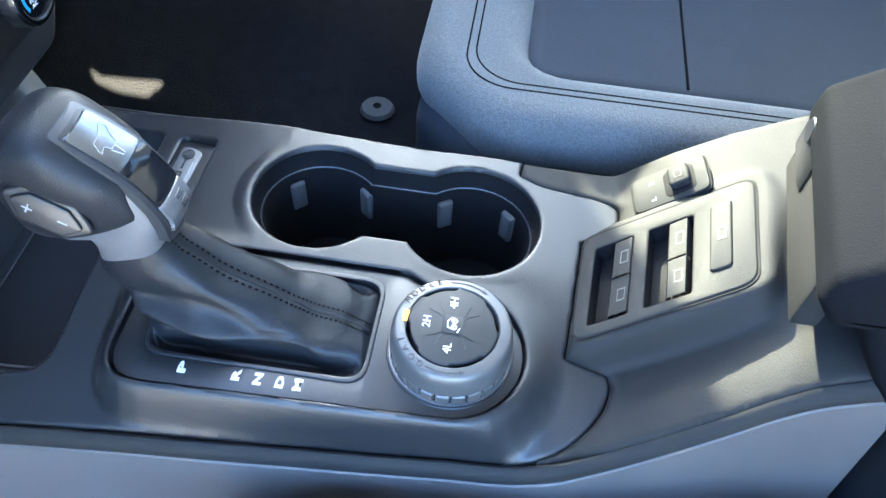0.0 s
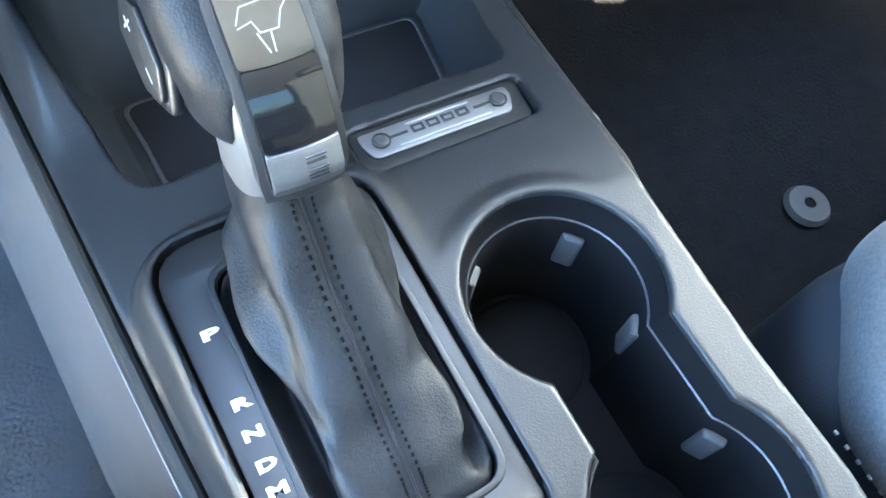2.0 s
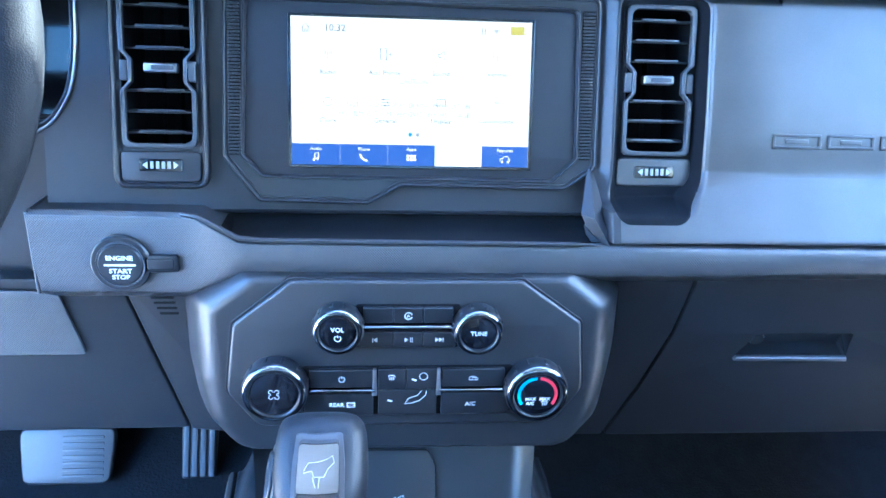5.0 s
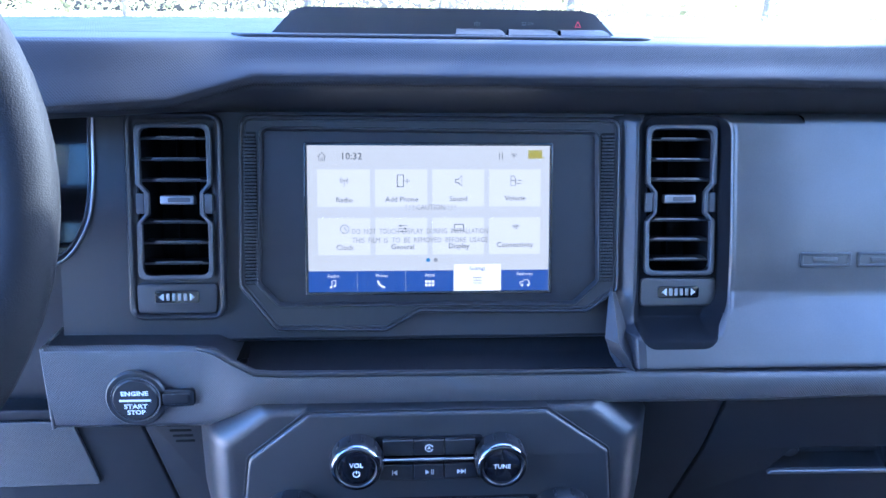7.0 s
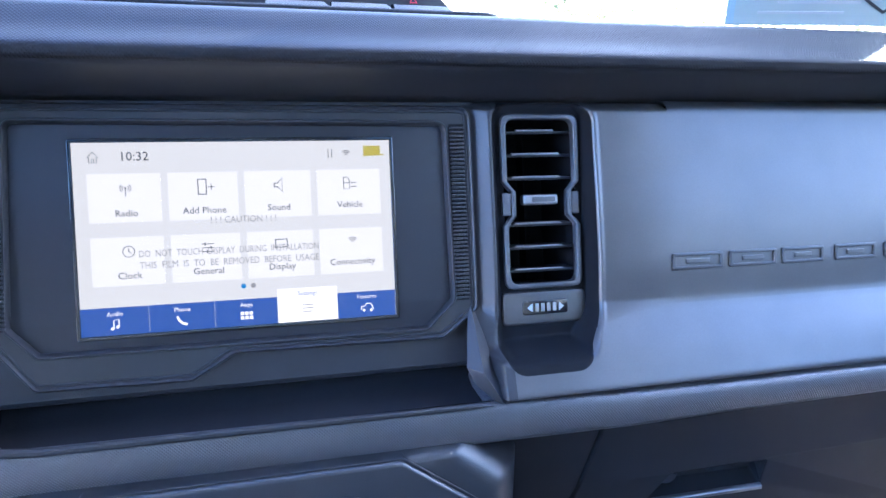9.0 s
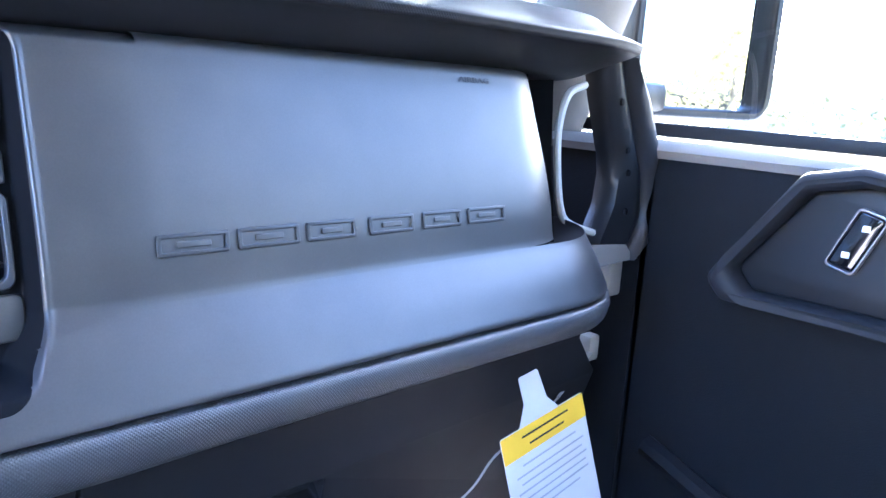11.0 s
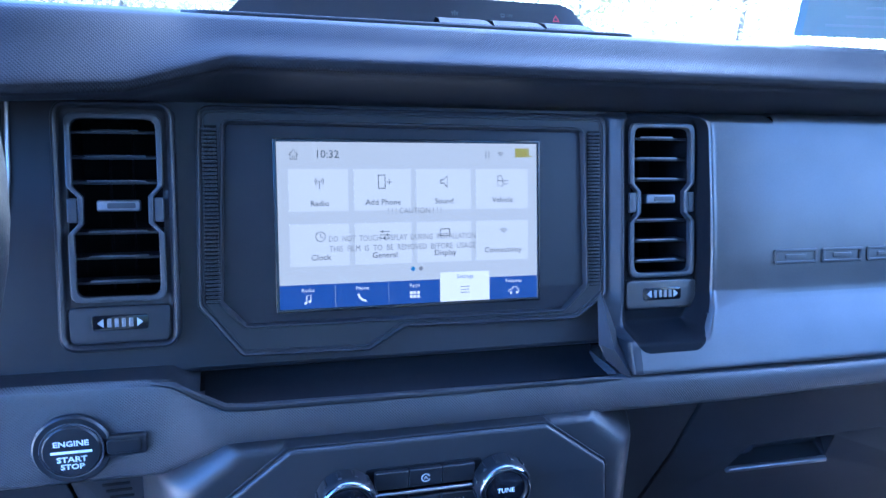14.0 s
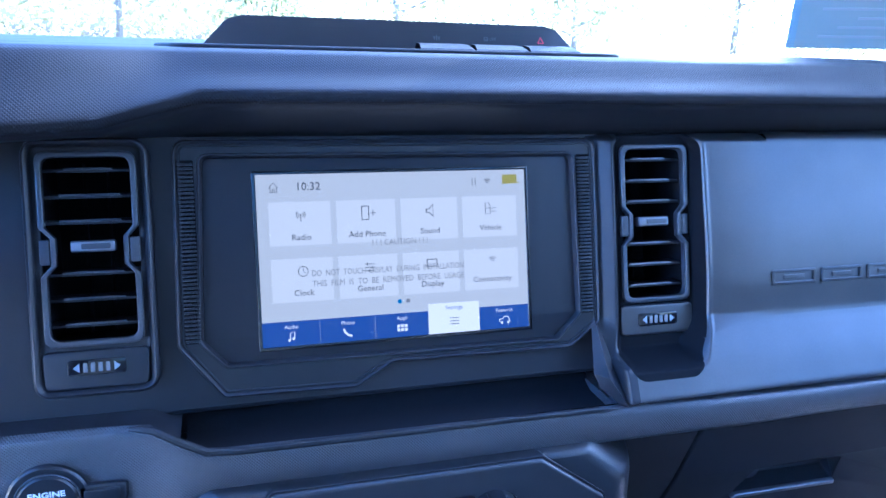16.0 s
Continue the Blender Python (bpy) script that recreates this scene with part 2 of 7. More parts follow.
def rp(pts, r, n=4):
    """Polygon with its corners rounded; r one radius or one per corner."""
    out, k = [], len(pts)
    rs = r if isinstance(r, (list, tuple)) else [r] * k
    for i, p in enumerate(pts):
        p = Vector(p[:2])
        a, b = Vector(pts[i - 1][:2]) - p, Vector(pts[(i + 1) % k][:2]) - p
        ang = a.angle(b) if a.length and b.length else math.pi
        d = min(rs[i] / max(math.tan(ang / 2), 1e-3), a.length * 0.48, b.length * 0.48)
        if d < 1e-6 or ang > 3.1:
            out.append((p.x, p.y))
            continue
        s, e = p + a.normalized() * d, p + b.normalized() * d
        for j in range(n + 1):
            t = j / n
            q = s * (1 - t) ** 2 + p * 2 * t * (1 - t) + e * t ** 2
            out.append((q.x, q.y))
    return out


def rect(x0, y0, x1, y1, r=0.0, n=4):
    pts = [(x0, y0), (x1, y0), (x1, y1), (x0, y1)]
    return rp(pts, r, n) if r else pts


def circle(x, y, r, n=40, a0=0.0, a1=360.0):
    full = abs(a1 - a0) >= 359.9
    m = n if full else n + 1
    return [(x + r * math.cos(radians(a0 + (a1 - a0) * i / n)), y + r * math.sin(radians(a0 + (a1 - a0) * i / n))) for i in range(m)]


def arc_band(x, y, r0, r1, a0, a1, n=24):
    return circle(x, y, r1, n, a0, a1) + circle(x, y, r0, n, a0, a1)[::-1]


def stroke(pts, w):
    """The outline of a thin open line, as a closed polygon."""
    left, right = [], []
    for i, p in enumerate(pts):
        p = Vector(p)
        a = Vector(pts[max(i - 1, 0)])
        b = Vector(pts[min(i + 1, len(pts) - 1)])
        d = (b - a).normalized()
        nrm = Vector((-d.y, d.x)) * w / 2
        left.append(tuple(p + nrm))
        right.append(tuple(p - nrm))
    return left + right[::-1]


def loft(rows, close=False, caps=False, wrap=False):
    """A skin over rows of points; close: each row is a ring; wrap: the last row joins the first."""
    bm = bmesh.new()
    vs = [[bm.verts.new(p) for p in row] for row in rows]
    n = len(rows[0])
    pairs = list(zip(vs, vs[1:])) + ([(vs[-1], vs[0])] if wrap else [])
    for a, b in pairs:
        for i in range(n if close else n - 1):
            j = (i + 1) % n
            bm.faces.new((a[i], a[j], b[j], b[i]))
    if caps:
        bm.faces.new(vs[0][::-1])
        bm.faces.new(vs[-1])
    bmesh.ops.recalc_face_normals(bm, faces=bm.faces)
    return bm


def lathe(profile, M=IDENT, n=40):
    rows = [[(r * math.cos(2 * math.pi * i / n), r * math.sin(2 * math.pi * i / n), h) for i in range(n)] for r, h in profile]
    bm = loft(rows, close=True)
    bm.transform(M)
    bmesh.ops.remove_doubles(bm, verts=bm.verts, dist=1e-7)
    bmesh.ops.recalc_face_normals(bm, faces=bm.faces)
    return bm


def tube(path, r, n=8, closed=False, caps=True):
    path = [Vector(p) for p in path]
    rs = r if isinstance(r, (list, tuple)) else [r] * len(path)
    rows, up = [], Vector((0, 0, 1))
    for i, p in enumerate(path):
        a = path[i - 1] if (i or closed) else p
        b = path[(i + 1) % len(path)] if (i + 1 < len(path) or closed) else p
        d = (b - a).normalized()
        s = d.cross(up)
        s = s.normalized() if s.length > 1e-3 else Vector((1, 0, 0))
        up = s.cross(d).normalized()
        rows.append([p + rs[i] * (math.cos(2 * math.pi * k / n) * s + math.sin(2 * math.pi * k / n) * up) for k in range(n)])
    return loft(rows, close=True, caps=caps and not closed, wrap=closed)


def box(x0, y0, z0, x1, y1, z1, bevel=0.0, seg=2, M=IDENT):
    bm = bmesh.new()
    bmesh.ops.create_cube(bm, size=1.0)
    bm.transform(Matrix.Translation(((x0 + x1) / 2, (y0 + y1) / 2, (z0 + z1) / 2)) @ Matrix.Diagonal((x1 - x0, y1 - y0, z1 - z0, 1)))
    if bevel:
        bmesh.ops.bevel(bm, geom=bm.edges, offset=bevel, segments=seg, affect="EDGES", profile=0.5)
    bm.transform(M)
    return bm


def words(s, size, M, h=0.0002, width=0.0, align="CENTER", bold=0.0, shear=0.0):
    """Letters in the built-in font, standing on local z 0; size: height of a capital."""
    cu = bpy.data.curves.new("tmp", "FONT")
    cu.body, cu.size, cu.align_x, cu.align_y = s, size / 0.69, align, "CENTER"
    cu.extrude, cu.offset, cu.shear, cu.resolution_u = h / 2, bold, shear, 2
    bm = from_curve(cu, Matrix.Translation((0, 0, h / 2)))
    if width:
        xs = [v.co.x for v in bm.verts]
        k = width / max(max(xs) - min(xs), 1e-6)
        bm.transform(Matrix.Diagonal((k, 1, 1, 1)))
    bm.transform(M)
    return bm


def frame3(origin, u, v):
    """A pose whose local x is u and whose local y leans along v; local z is the outward normal."""
    u = Vector(u).normalized()
    w = u.cross(Vector(v)).normalized()
    v = w.cross(u)
    return Matrix((( u.x, v.x, w.x, origin[0]), (u.y, v.y, w.y, origin[1]), (u.z, v.z, w.z, origin[2]), (0, 0, 0, 1)))


def spl(pts, n):
    """A smooth line through the points (Catmull-Rom), n steps a piece."""
    P = [Vector(p) for p in pts]
    P = [2 * P[0] - P[1]] + P + [2 * P[-1] - P[-2]]
    out = []
    for i in range(1, len(P) - 2):
        a, b, c, d = P[i - 1:i + 3]
        for j in range(n):
            t = j / n
            out.append(0.5 * ((2 * b) + (c - a) * t + (2 * a - 5 * b + 4 * c - d) * t * t + (3 * b - a - 3 * c + d) * t ** 3))
    out.append(P[-2])
    return out


def interp(x, xs, ys):
    return float(np.interp(x, xs, ys))


def ramp(a, b, x):
    t = np.clip((np.asarray(x, float) - a) / (b - a), 0.0, 1.0)
    return t * t * (3 - 2 * t)


def poly_near(px, py, poly):
    """Signed distance of many points to a polygon, negative inside, and the nearest point on its edge."""
    P = np.array([p[:2] for p in poly], float)
    Q = np.roll(P, -1, axis=0)
    best, near, odd = np.full(px.shape, 1e9), np.zeros(px.shape + (2,)), np.zeros(px.shape, bool)
    for (ax, ay), (bx, by) in zip(P, Q):
        ex, ey = bx - ax, by - ay
        t = np.clip(((px - ax) * ex + (py - ay) * ey) / max(ex * ex + ey * ey, 1e-14), 0, 1)
        cx, cy = ax + t * ex, ay + t * ey
        d = np.hypot(px - cx, py - cy)
        m = d < best
        best = np.where(m, d, best)
        near[m] = np.stack([cx, cy], -1)[m]
        if ay != by:
            odd ^= ((ay > py) != (by > py)) & (px < ex * (py - ay) / ey + ax)
    return np.where(odd, -best, best), near


def skin(outl, holes, height, step, r, skirt=0.008):
    """A moulded skin over a plan outline with openings: height(x, y) gives its surface, its edges are rolled by r."""
    O = np.array(outl)
    xs = np.arange(O[:, 0].min() - step, O[:, 0].max() + 1.5 * step, step)
    ys = np.arange(O[:, 1].min() - step, O[:, 1].max() + 1.5 * step, step)
    X, Y = np.meshgrid(xs, ys, indexing="ij")
    d, near = poly_near(X, Y, outl)
    inside, edge = d < -0.35 * step, -d
    for h in holes:
        dh, nh = poly_near(X, Y, h)
        cut = (dh < 0.35 * step) & inside
        near[cut] = nh[cut]
        inside &= dh > 0.35 * step
        edge = np.minimum(edge, dh)
    X, Y = np.where(inside, X, near[..., 0]), np.where(inside, Y, near[..., 1])
    e = np.where(inside, np.clip(edge, 0, r), 0.0)
    Z = height(X, Y) - (r - np.sqrt(np.maximum(0.0, r * r - (r - e) ** 2)))
    bm = bmesh.new()
    made = {}

    def vert(i, j):
        if (i, j) not in made:
            made[i, j] = bm.verts.new((X[i, j], Y[i, j], Z[i, j]))
        return made[i, j]
    for i in range(len(xs) - 1):
        for j in range(len(ys) - 1):
            if inside[i:i + 2, j:j + 2].any():
                bm.faces.new((vert(i, j), vert(i + 1, j), vert(i + 1, j + 1), vert(i, j + 1)))
    bmesh.ops.remove_doubles(bm, verts=bm.verts, dist=5e-5)
    bmesh.ops.dissolve_degenerate(bm, edges=bm.edges, dist=5e-5)
    rim_e = [e_ for e_ in bm.edges if len(e_.link_faces) == 1]
    low = bmesh.ops.extrude_edge_only(bm, edges=rim_e)["geom"]
    for v in low:
        if isinstance(v, bmesh.types.BMVert):
            v.co.z -= skirt
    return bm


# ---------------------------------------------------------------- outside
GROUND_Z = -0.38
GRASS = mat("dry autumn grass", (0.27, 0.24, 0.15), 0.95, grain=0.6, grain_size=0.05, vary=0.4, stain=0.9)
GRAVEL = mat("pale gravel", (0.52, 0.50, 0.46), 0.95, grain=0.6, grain_size=0.03, vary=0.2, stain=0.5)
BARK = mat("grey bark", (0.26, 0.23, 0.20), 0.9, grain=0.8, grain_size=0.03, vary=0.3)


def leaf_mat(name, color):
    """Leaves: colour varied leaf by leaf, half of the light shining through."""
    m = bpy.data.materials.new(name)
    m.use_nodes = True
    nt = m.node_tree
    nt.nodes.remove(nt.nodes["Principled BSDF"])
    geo, ramp_ = nt.nodes.new("ShaderNodeNewGeometry"), nt.nodes.new("ShaderNodeValToRGB")
    ramp_.color_ramp.elements[0].color = (*[c * 0.6 for c in color], 1)
    ramp_.color_ramp.elements[1].color = (*[min(1.0, c * 1.35) for c in color], 1)
    nt.links.new(geo.outputs["Random Per Island"], ramp_.inputs[0])
    face, thru, mix = nt.nodes.new("ShaderNodeBsdfDiffuse"), nt.nodes.new("ShaderNodeBsdfTranslucent"), nt.nodes.new("ShaderNodeMixShader")
    mix.inputs[0].default_value = 0.5
    for n_ in (face, thru):
        nt.links.new(ramp_.outputs[0], n_.inputs["Color"])
    nt.links.new(face.outputs[0], mix.inputs[1])
    nt.links.new(thru.outputs[0], mix.inputs[2])
    nt.links.new(mix.outputs[0], nt.nodes["Material Output"].inputs["Surface"])
    return m


LEAF_A = leaf_mat("yellowing leaves", (0.46, 0.42, 0.20))
LEAF_B = leaf_mat("green leaves", (0.32, 0.34, 0.18))
SIDING = mat("white metal siding", (0.72, 0.73, 0.74), 0.5, vary=0.05, stain=1.0)
ROOFING = mat("grey metal roofing", (0.40, 0.41, 0.42), 0.5, vary=0.1, stain=1.0)
DARKDOOR = mat("red-brown shed door", (0.30, 0.10, 0.09), 0.6)

ground = solid("ground", plate(rect(-900, -900, 900, 900), 0.2, 0, Matrix.Translation((0, 0, GROUND_Z - 0.2))), GRASS,
               "dry mown grass ground reaching the horizon", "ground", "structure")
solid("pavement", plate(circle(0, 0, 9.0, 48), 0.04, 0, Matrix.Translation((0, 0, GROUND_Z - 0.025))), GRAVEL, "pale gravel parking apron under the car", "gravel", "structure")
solid("road", plate(rp([(12, -60), (19, -60), (24, 60), (17, 60)], 0.5), 0.04, 0, Matrix.Translation((0, 0, GROUND_Z - 0.02))), GRAVEL,
      "pale gravel drive crossing the grass", "road", "structure")


def tree_at(x, y, high, leaf, seed, label):
    rnd = random.Random(seed)
    t = thing("tree", (x, y, GROUND_Z), label, "tree", "trees round the field")
    limbs = tube([(x, y, GROUND_Z), (x + 0.1, y, GROUND_Z + high * 0.4), (x - 0.1, y + 0.1, GROUND_Z + high * 0.9)], [0.22, 0.15, 0.03], 8)
    tips = []
    for k in range(9):
        a, h0 = k * 2.4 + rnd.random(), GROUND_Z + high * (0.3 + 0.06 * k)
        ln = high * (0.32 - 0.018 * k)
        tip = Vector((x + ln * math.cos(a), y + ln * math.sin(a), h0 + ln * 0.6))
        limbs = join(limbs, tube([(x, y, h0), ((x + tip.x) / 2, (y + tip.y) / 2, h0 + ln * 0.2), tip], [0.07, 0.045, 0.015], 5))
        tips += [tip, tip.lerp(Vector((x, y, h0)), 0.4)]
    tips.append(Vector((x, y, GROUND_Z + high * 0.95)))
    part("trunk", limbs, BARK, t)
    bm = bmesh.new()
    for tip in tips:
        size = high * rnd.uniform(0.09, 0.15)
        for _ in range(55):
            c = tip + Vector((rnd.gauss(0, 1), rnd.gauss(0, 1), rnd.gauss(0, 0.8))) * size * 0.6
            u = Vector((rnd.gauss(0, 1), rnd.gauss(0, 1), rnd.gauss(0, 1))).normalized() * rnd.uniform(0.10, 0.24)
            w = u.cross(Vector((rnd.gauss(0, 1), rnd.gauss(0, 1), rnd.gauss(0, 1)))).normalized() * u.length * 0.6
            bm.faces.new([bm.verts.new(c + d) for d in (u, w, -u, -w)])
    part("crown", bm, leaf, t)


rnd_t = random.Random(4)
for i in range(34):
    a = radians(-95 + i * 10.8 + rnd_t.uniform(-3, 3))
    d = rnd_t.uniform(34, 55)
    tree_at(d * math.sin(a), d * math.cos(a), rnd_t.uniform(6.0, 11.0), (LEAF_A, LEAF_B)[i % 2], 50 + i,
            ("thin autumn tree with yellowing leaves", "green broadleaf tree with gaps in its crown")[i % 2])

def hedge_belt():
    """Far woods: a belt of leaves from the ground up, uneven at its top."""
    rnd, vs, fs = random.Random(9), [], []
    for _ in range(190000):
        a, d = radians(rnd.uniform(-110, 215)), rnd.uniform(30, 62)
        top = 5.5 + 3.0 * noise.noise(Vector((math.cos(a) * 7, math.sin(a) * 7, 0))) + 2.0 * noise.noise(Vector((math.cos(a) * 25, math.sin(a) * 25, 4)))
        z = GROUND_Z + max(0.3, top) * rnd.random() ** 0.8
        c = Vector((d * math.sin(a), d * math.cos(a), z))
        if noise.noise(c * 0.45) < -0.12:
            continue
        u = Vector((rnd.gauss(0, 1), rnd.gauss(0, 1), rnd.gauss(0, 1))).normalized() * rnd.uniform(0.08, 0.19)
        w = u.cross(Vector((rnd.gauss(0, 1), rnd.gauss(0, 1), rnd.gauss(0, 1)))).normalized() * u.length * 0.6
        n_ = len(vs)
        vs += [c + u, c + w, c - u, c - w]
        fs.append((n_, n_ + 1, n_ + 2, n_ + 3))
    me = bpy.data.meshes.new("far_woods")
    me.from_pydata(vs, [], fs)
    me.materials.append(LEAF_A)
    return tagged(new("far_woods", me), "pale yellow-green autumn woods and bushes round the field", "woods", kind="stuff")


hedge_belt()
shed = thing("storage_shed", (44, 9, GROUND_Z), "low white metal shed with a grey roof", "building")
part("wall", box(38, 3, GROUND_Z, 50, 18, GROUND_Z + 3.0), SIDING, shed)
part("roof", loft([[(37.6, 2.6, GROUND_Z + 3.0), (44, 2.6, GROUND_Z + 4.4), (50.4, 2.6, GROUND_Z + 3.0)],
                   [(37.6, 18.4, GROUND_Z + 3.0), (44, 18.4, GROUND_Z + 4.4), (50.4, 18.4, GROUND_Z + 3.0)]]), ROOFING, shed)
part("door", box(37.93, 5.0, GROUND_Z, 38.05, 6.2, GROUND_Z + 2.1), DARKDOOR, shed, "red-brown shed door")

# ---------------------------------------------------------------- cabin shell
FLOOR_Z = 0.31
floor_rows = []
for x in np.linspace(-0.80, 0.80, 33):
    row = []
    for y, z in ((-2.2, 0.31), (-1.2, 0.31), (-0.8, 0.31), (-0.4, 0.31), (-0.1, 0.31), (0.10, 0.315), (0.20, 0.34), (0.32, 0.42), (0.42, 0.56), (0.46, 0.72)):
        n_ = noise.noise(Vector((x * 6, y * 6, 0))) * 0.004
        row.append((x, y, z + n_))
    floor_rows.append(row)
solid("floor", loft(floor_rows), CARPET, "black carpeted footwell floor of the cabin", "floor", "structure")
solid("bulkhead_wall", box(-0.82, 0.47, 0.2, 0.82, 0.50, 0.955), DEEP, "black bulkhead behind the dashboard", "wall", "structure")
solid("ceiling", box(-0.74, -2.24, 1.545, 0.74, -0.12, 1.585, 0.006), LINING, "grey lined cabin roof", "ceiling", "structure")
solid("windscreen_header", box(-0.72, -0.20, 1.49, 0.72, -0.11, 1.545, 0.01), LINING, "grey lined header over the windscreen", "roof rail", "structure")
for sx in (-1, 1):
    # Invented hole on the passenger side, shaped to throw a sun patch on the floor.
    sun_hole = [rp([(0.217, 0.5055), (0.270, 0.5095), (0.328, 0.5140), (0.3195, 0.5215), (0.290, 0.5260), (0.255, 0.5255)], 0.004)] if sx > 0 else []
    solid("kick_panel", plate([rect(0.02, 0.2, 0.50, 0.86)] + sun_hole, 0.012, 0.001, Matrix(((0, 0, 1, 0.80 if sx > 0 else -0.812), (1, 0, 0, 0), (0, 1, 0, 0), (0, 0, 0, 1)))), DOORTRIM,
          "dark kick panel beside the footwell", "wall", "structure")
solid("rear_wall", box(-0.82, -2.24, 0.2, 0.82, -2.20, 0.95), DOORTRIM, "dark rear wall of the cabin", "wall", "structure")
solid("window_2", box(-0.74, -2.235, 0.95, 0.74, -2.225, 1.545), GLASS, "tinted rear window", "window", "structure")
for sx, nm in ((-1, "driver"), (1, "passenger")):
    solid("roof_rail", box(min(sx * 0.68, sx * 0.76), -2.2, 1.495, max(sx * 0.68, sx * 0.76), -0.10, 1.545, 0.01), LINING,
          "grey lined rail along the roof's edge", "roof rail", "structure")
    solid("b_pillar", plate(rp([(-0.98, 0.85), (-0.80, 0.85), (-0.86, 1.50), (-0.98, 1.50)], 0.02), 0.07, 0.01,
                            Matrix(((0, 0, sx, sx * 0.71), (1, 0, 0, 0), (0, 1, 0, 0), (0, 0, 0, 1)))), LINING,
          "grey lined pillar behind the door", "pillar", "structure")
    solid("rear_side_wall", box(min(sx * 0.78, sx * 0.85), -2.2, 0.2, max(sx * 0.78, sx * 0.85), -0.98, 0.90, 0.01), DOORTRIM,
          "dark plastic side wall behind the door", "wall", "structure")
    solid("window_3" if sx < 0 else "window_4", box(min(sx * 0.745, sx * 0.755), -2.2, 0.90, max(sx * 0.745, sx * 0.755), -0.98, 1.495), GLASS, "tinted window behind the door", "window", "structure")
    # front pillar leaning back from the dashboard's corner
    pillar = tube(spl([(sx * 0.835, 0.215, 0.82), (sx * 0.80, 0.115, 1.02), (sx * 0.755, 0.020, 1.22), (sx * 0.715, -0.13, 1.53)], 4), 0.050, 12)
    solid("front_pillar", pillar, TRIM, "pale grey grained windscreen pillar trim", "pillar", "structure")
    vent = thing("pillar_vent", (sx * 0.79, 0.13, 0.99), "small dark louvre in the pillar's foot", "louvre", "pillar louvres")
    for k in range(4):
        part("louvre_slat", box(-0.018, -0.004, -0.0015, 0.018, 0.004, 0.0015, 0.001, 1, pose(sx * 0.762, 0.088 - k * 0.004, 1.008 + k * 0.011, 25, 0, -40 * sx)), BLACK, vent)

windshield = thing("windshield", (0, 0.40, 0.96), "clear curved windscreen behind the dashboard", "windscreen", kind="structure")
WS = ((-0.80, 0.165), (-0.6, 0.245), (-0.3, 0.355), (0, 0.395), (0.3, 0.355), (0.6, 0.245), (0.80, 0.165))
pane = part("pane", loft([[(x, y, 0.955) for x, y in WS], [(x * 0.86, y - 0.28, 1.53) for x, y in WS]]), SCREEN_GLASS, windshield)
sticker = thing("window_sticker", (0.58, 0.23, 0.99), "white paper price sticker with a blue edge on the windscreen", "sticker")
STK = frame3((0.585, 0.205, 0.990), (0.16, -0.098, 0.0), (0, -0.49, 1.0))
# Right side is widened beyond the real sheet to keep sun off the brow.
part("paper", plate(rect(-0.10, 0.0, 0.135, 0.23, 0.004), 0.0008, 0, STK), STICKER, sticker)
part("blue_edge", plate(rp([(-0.10, 0.0), (-0.092, 0.0), (-0.092, 0.22), (-0.10, 0.22)], 0.001), 0.0006, 0, STK @ Matrix.Translation((0, 0, 0.001))), STICKBLUE, sticker, "blue printed edge")
for k in range(8):
    part("print_line", plate(rect(-0.07 + 0.018 * (k % 3), 0.012 + k * 0.010, 0.01 + 0.014 * (k % 4), 0.0145 + k * 0.010), 0.0005, 0, STK @ Matrix.Translation((0, 0, 0.001))), GREYPRINT, sticker)
part("diamond_mark", plate([[(0.02, 0.03), (0.045, 0.012), (0.07, 0.03), (0.045, 0.048)], [(0.025, 0.03), (0.045, 0.0155), (0.065, 0.03), (0.045, 0.0445)]], 0.0005, 0, STK @ Matrix.Translation((0, 0, 0.001))), DARKPRINT, sticker)

# passenger door with its window opening
DOOR_X = 0.79


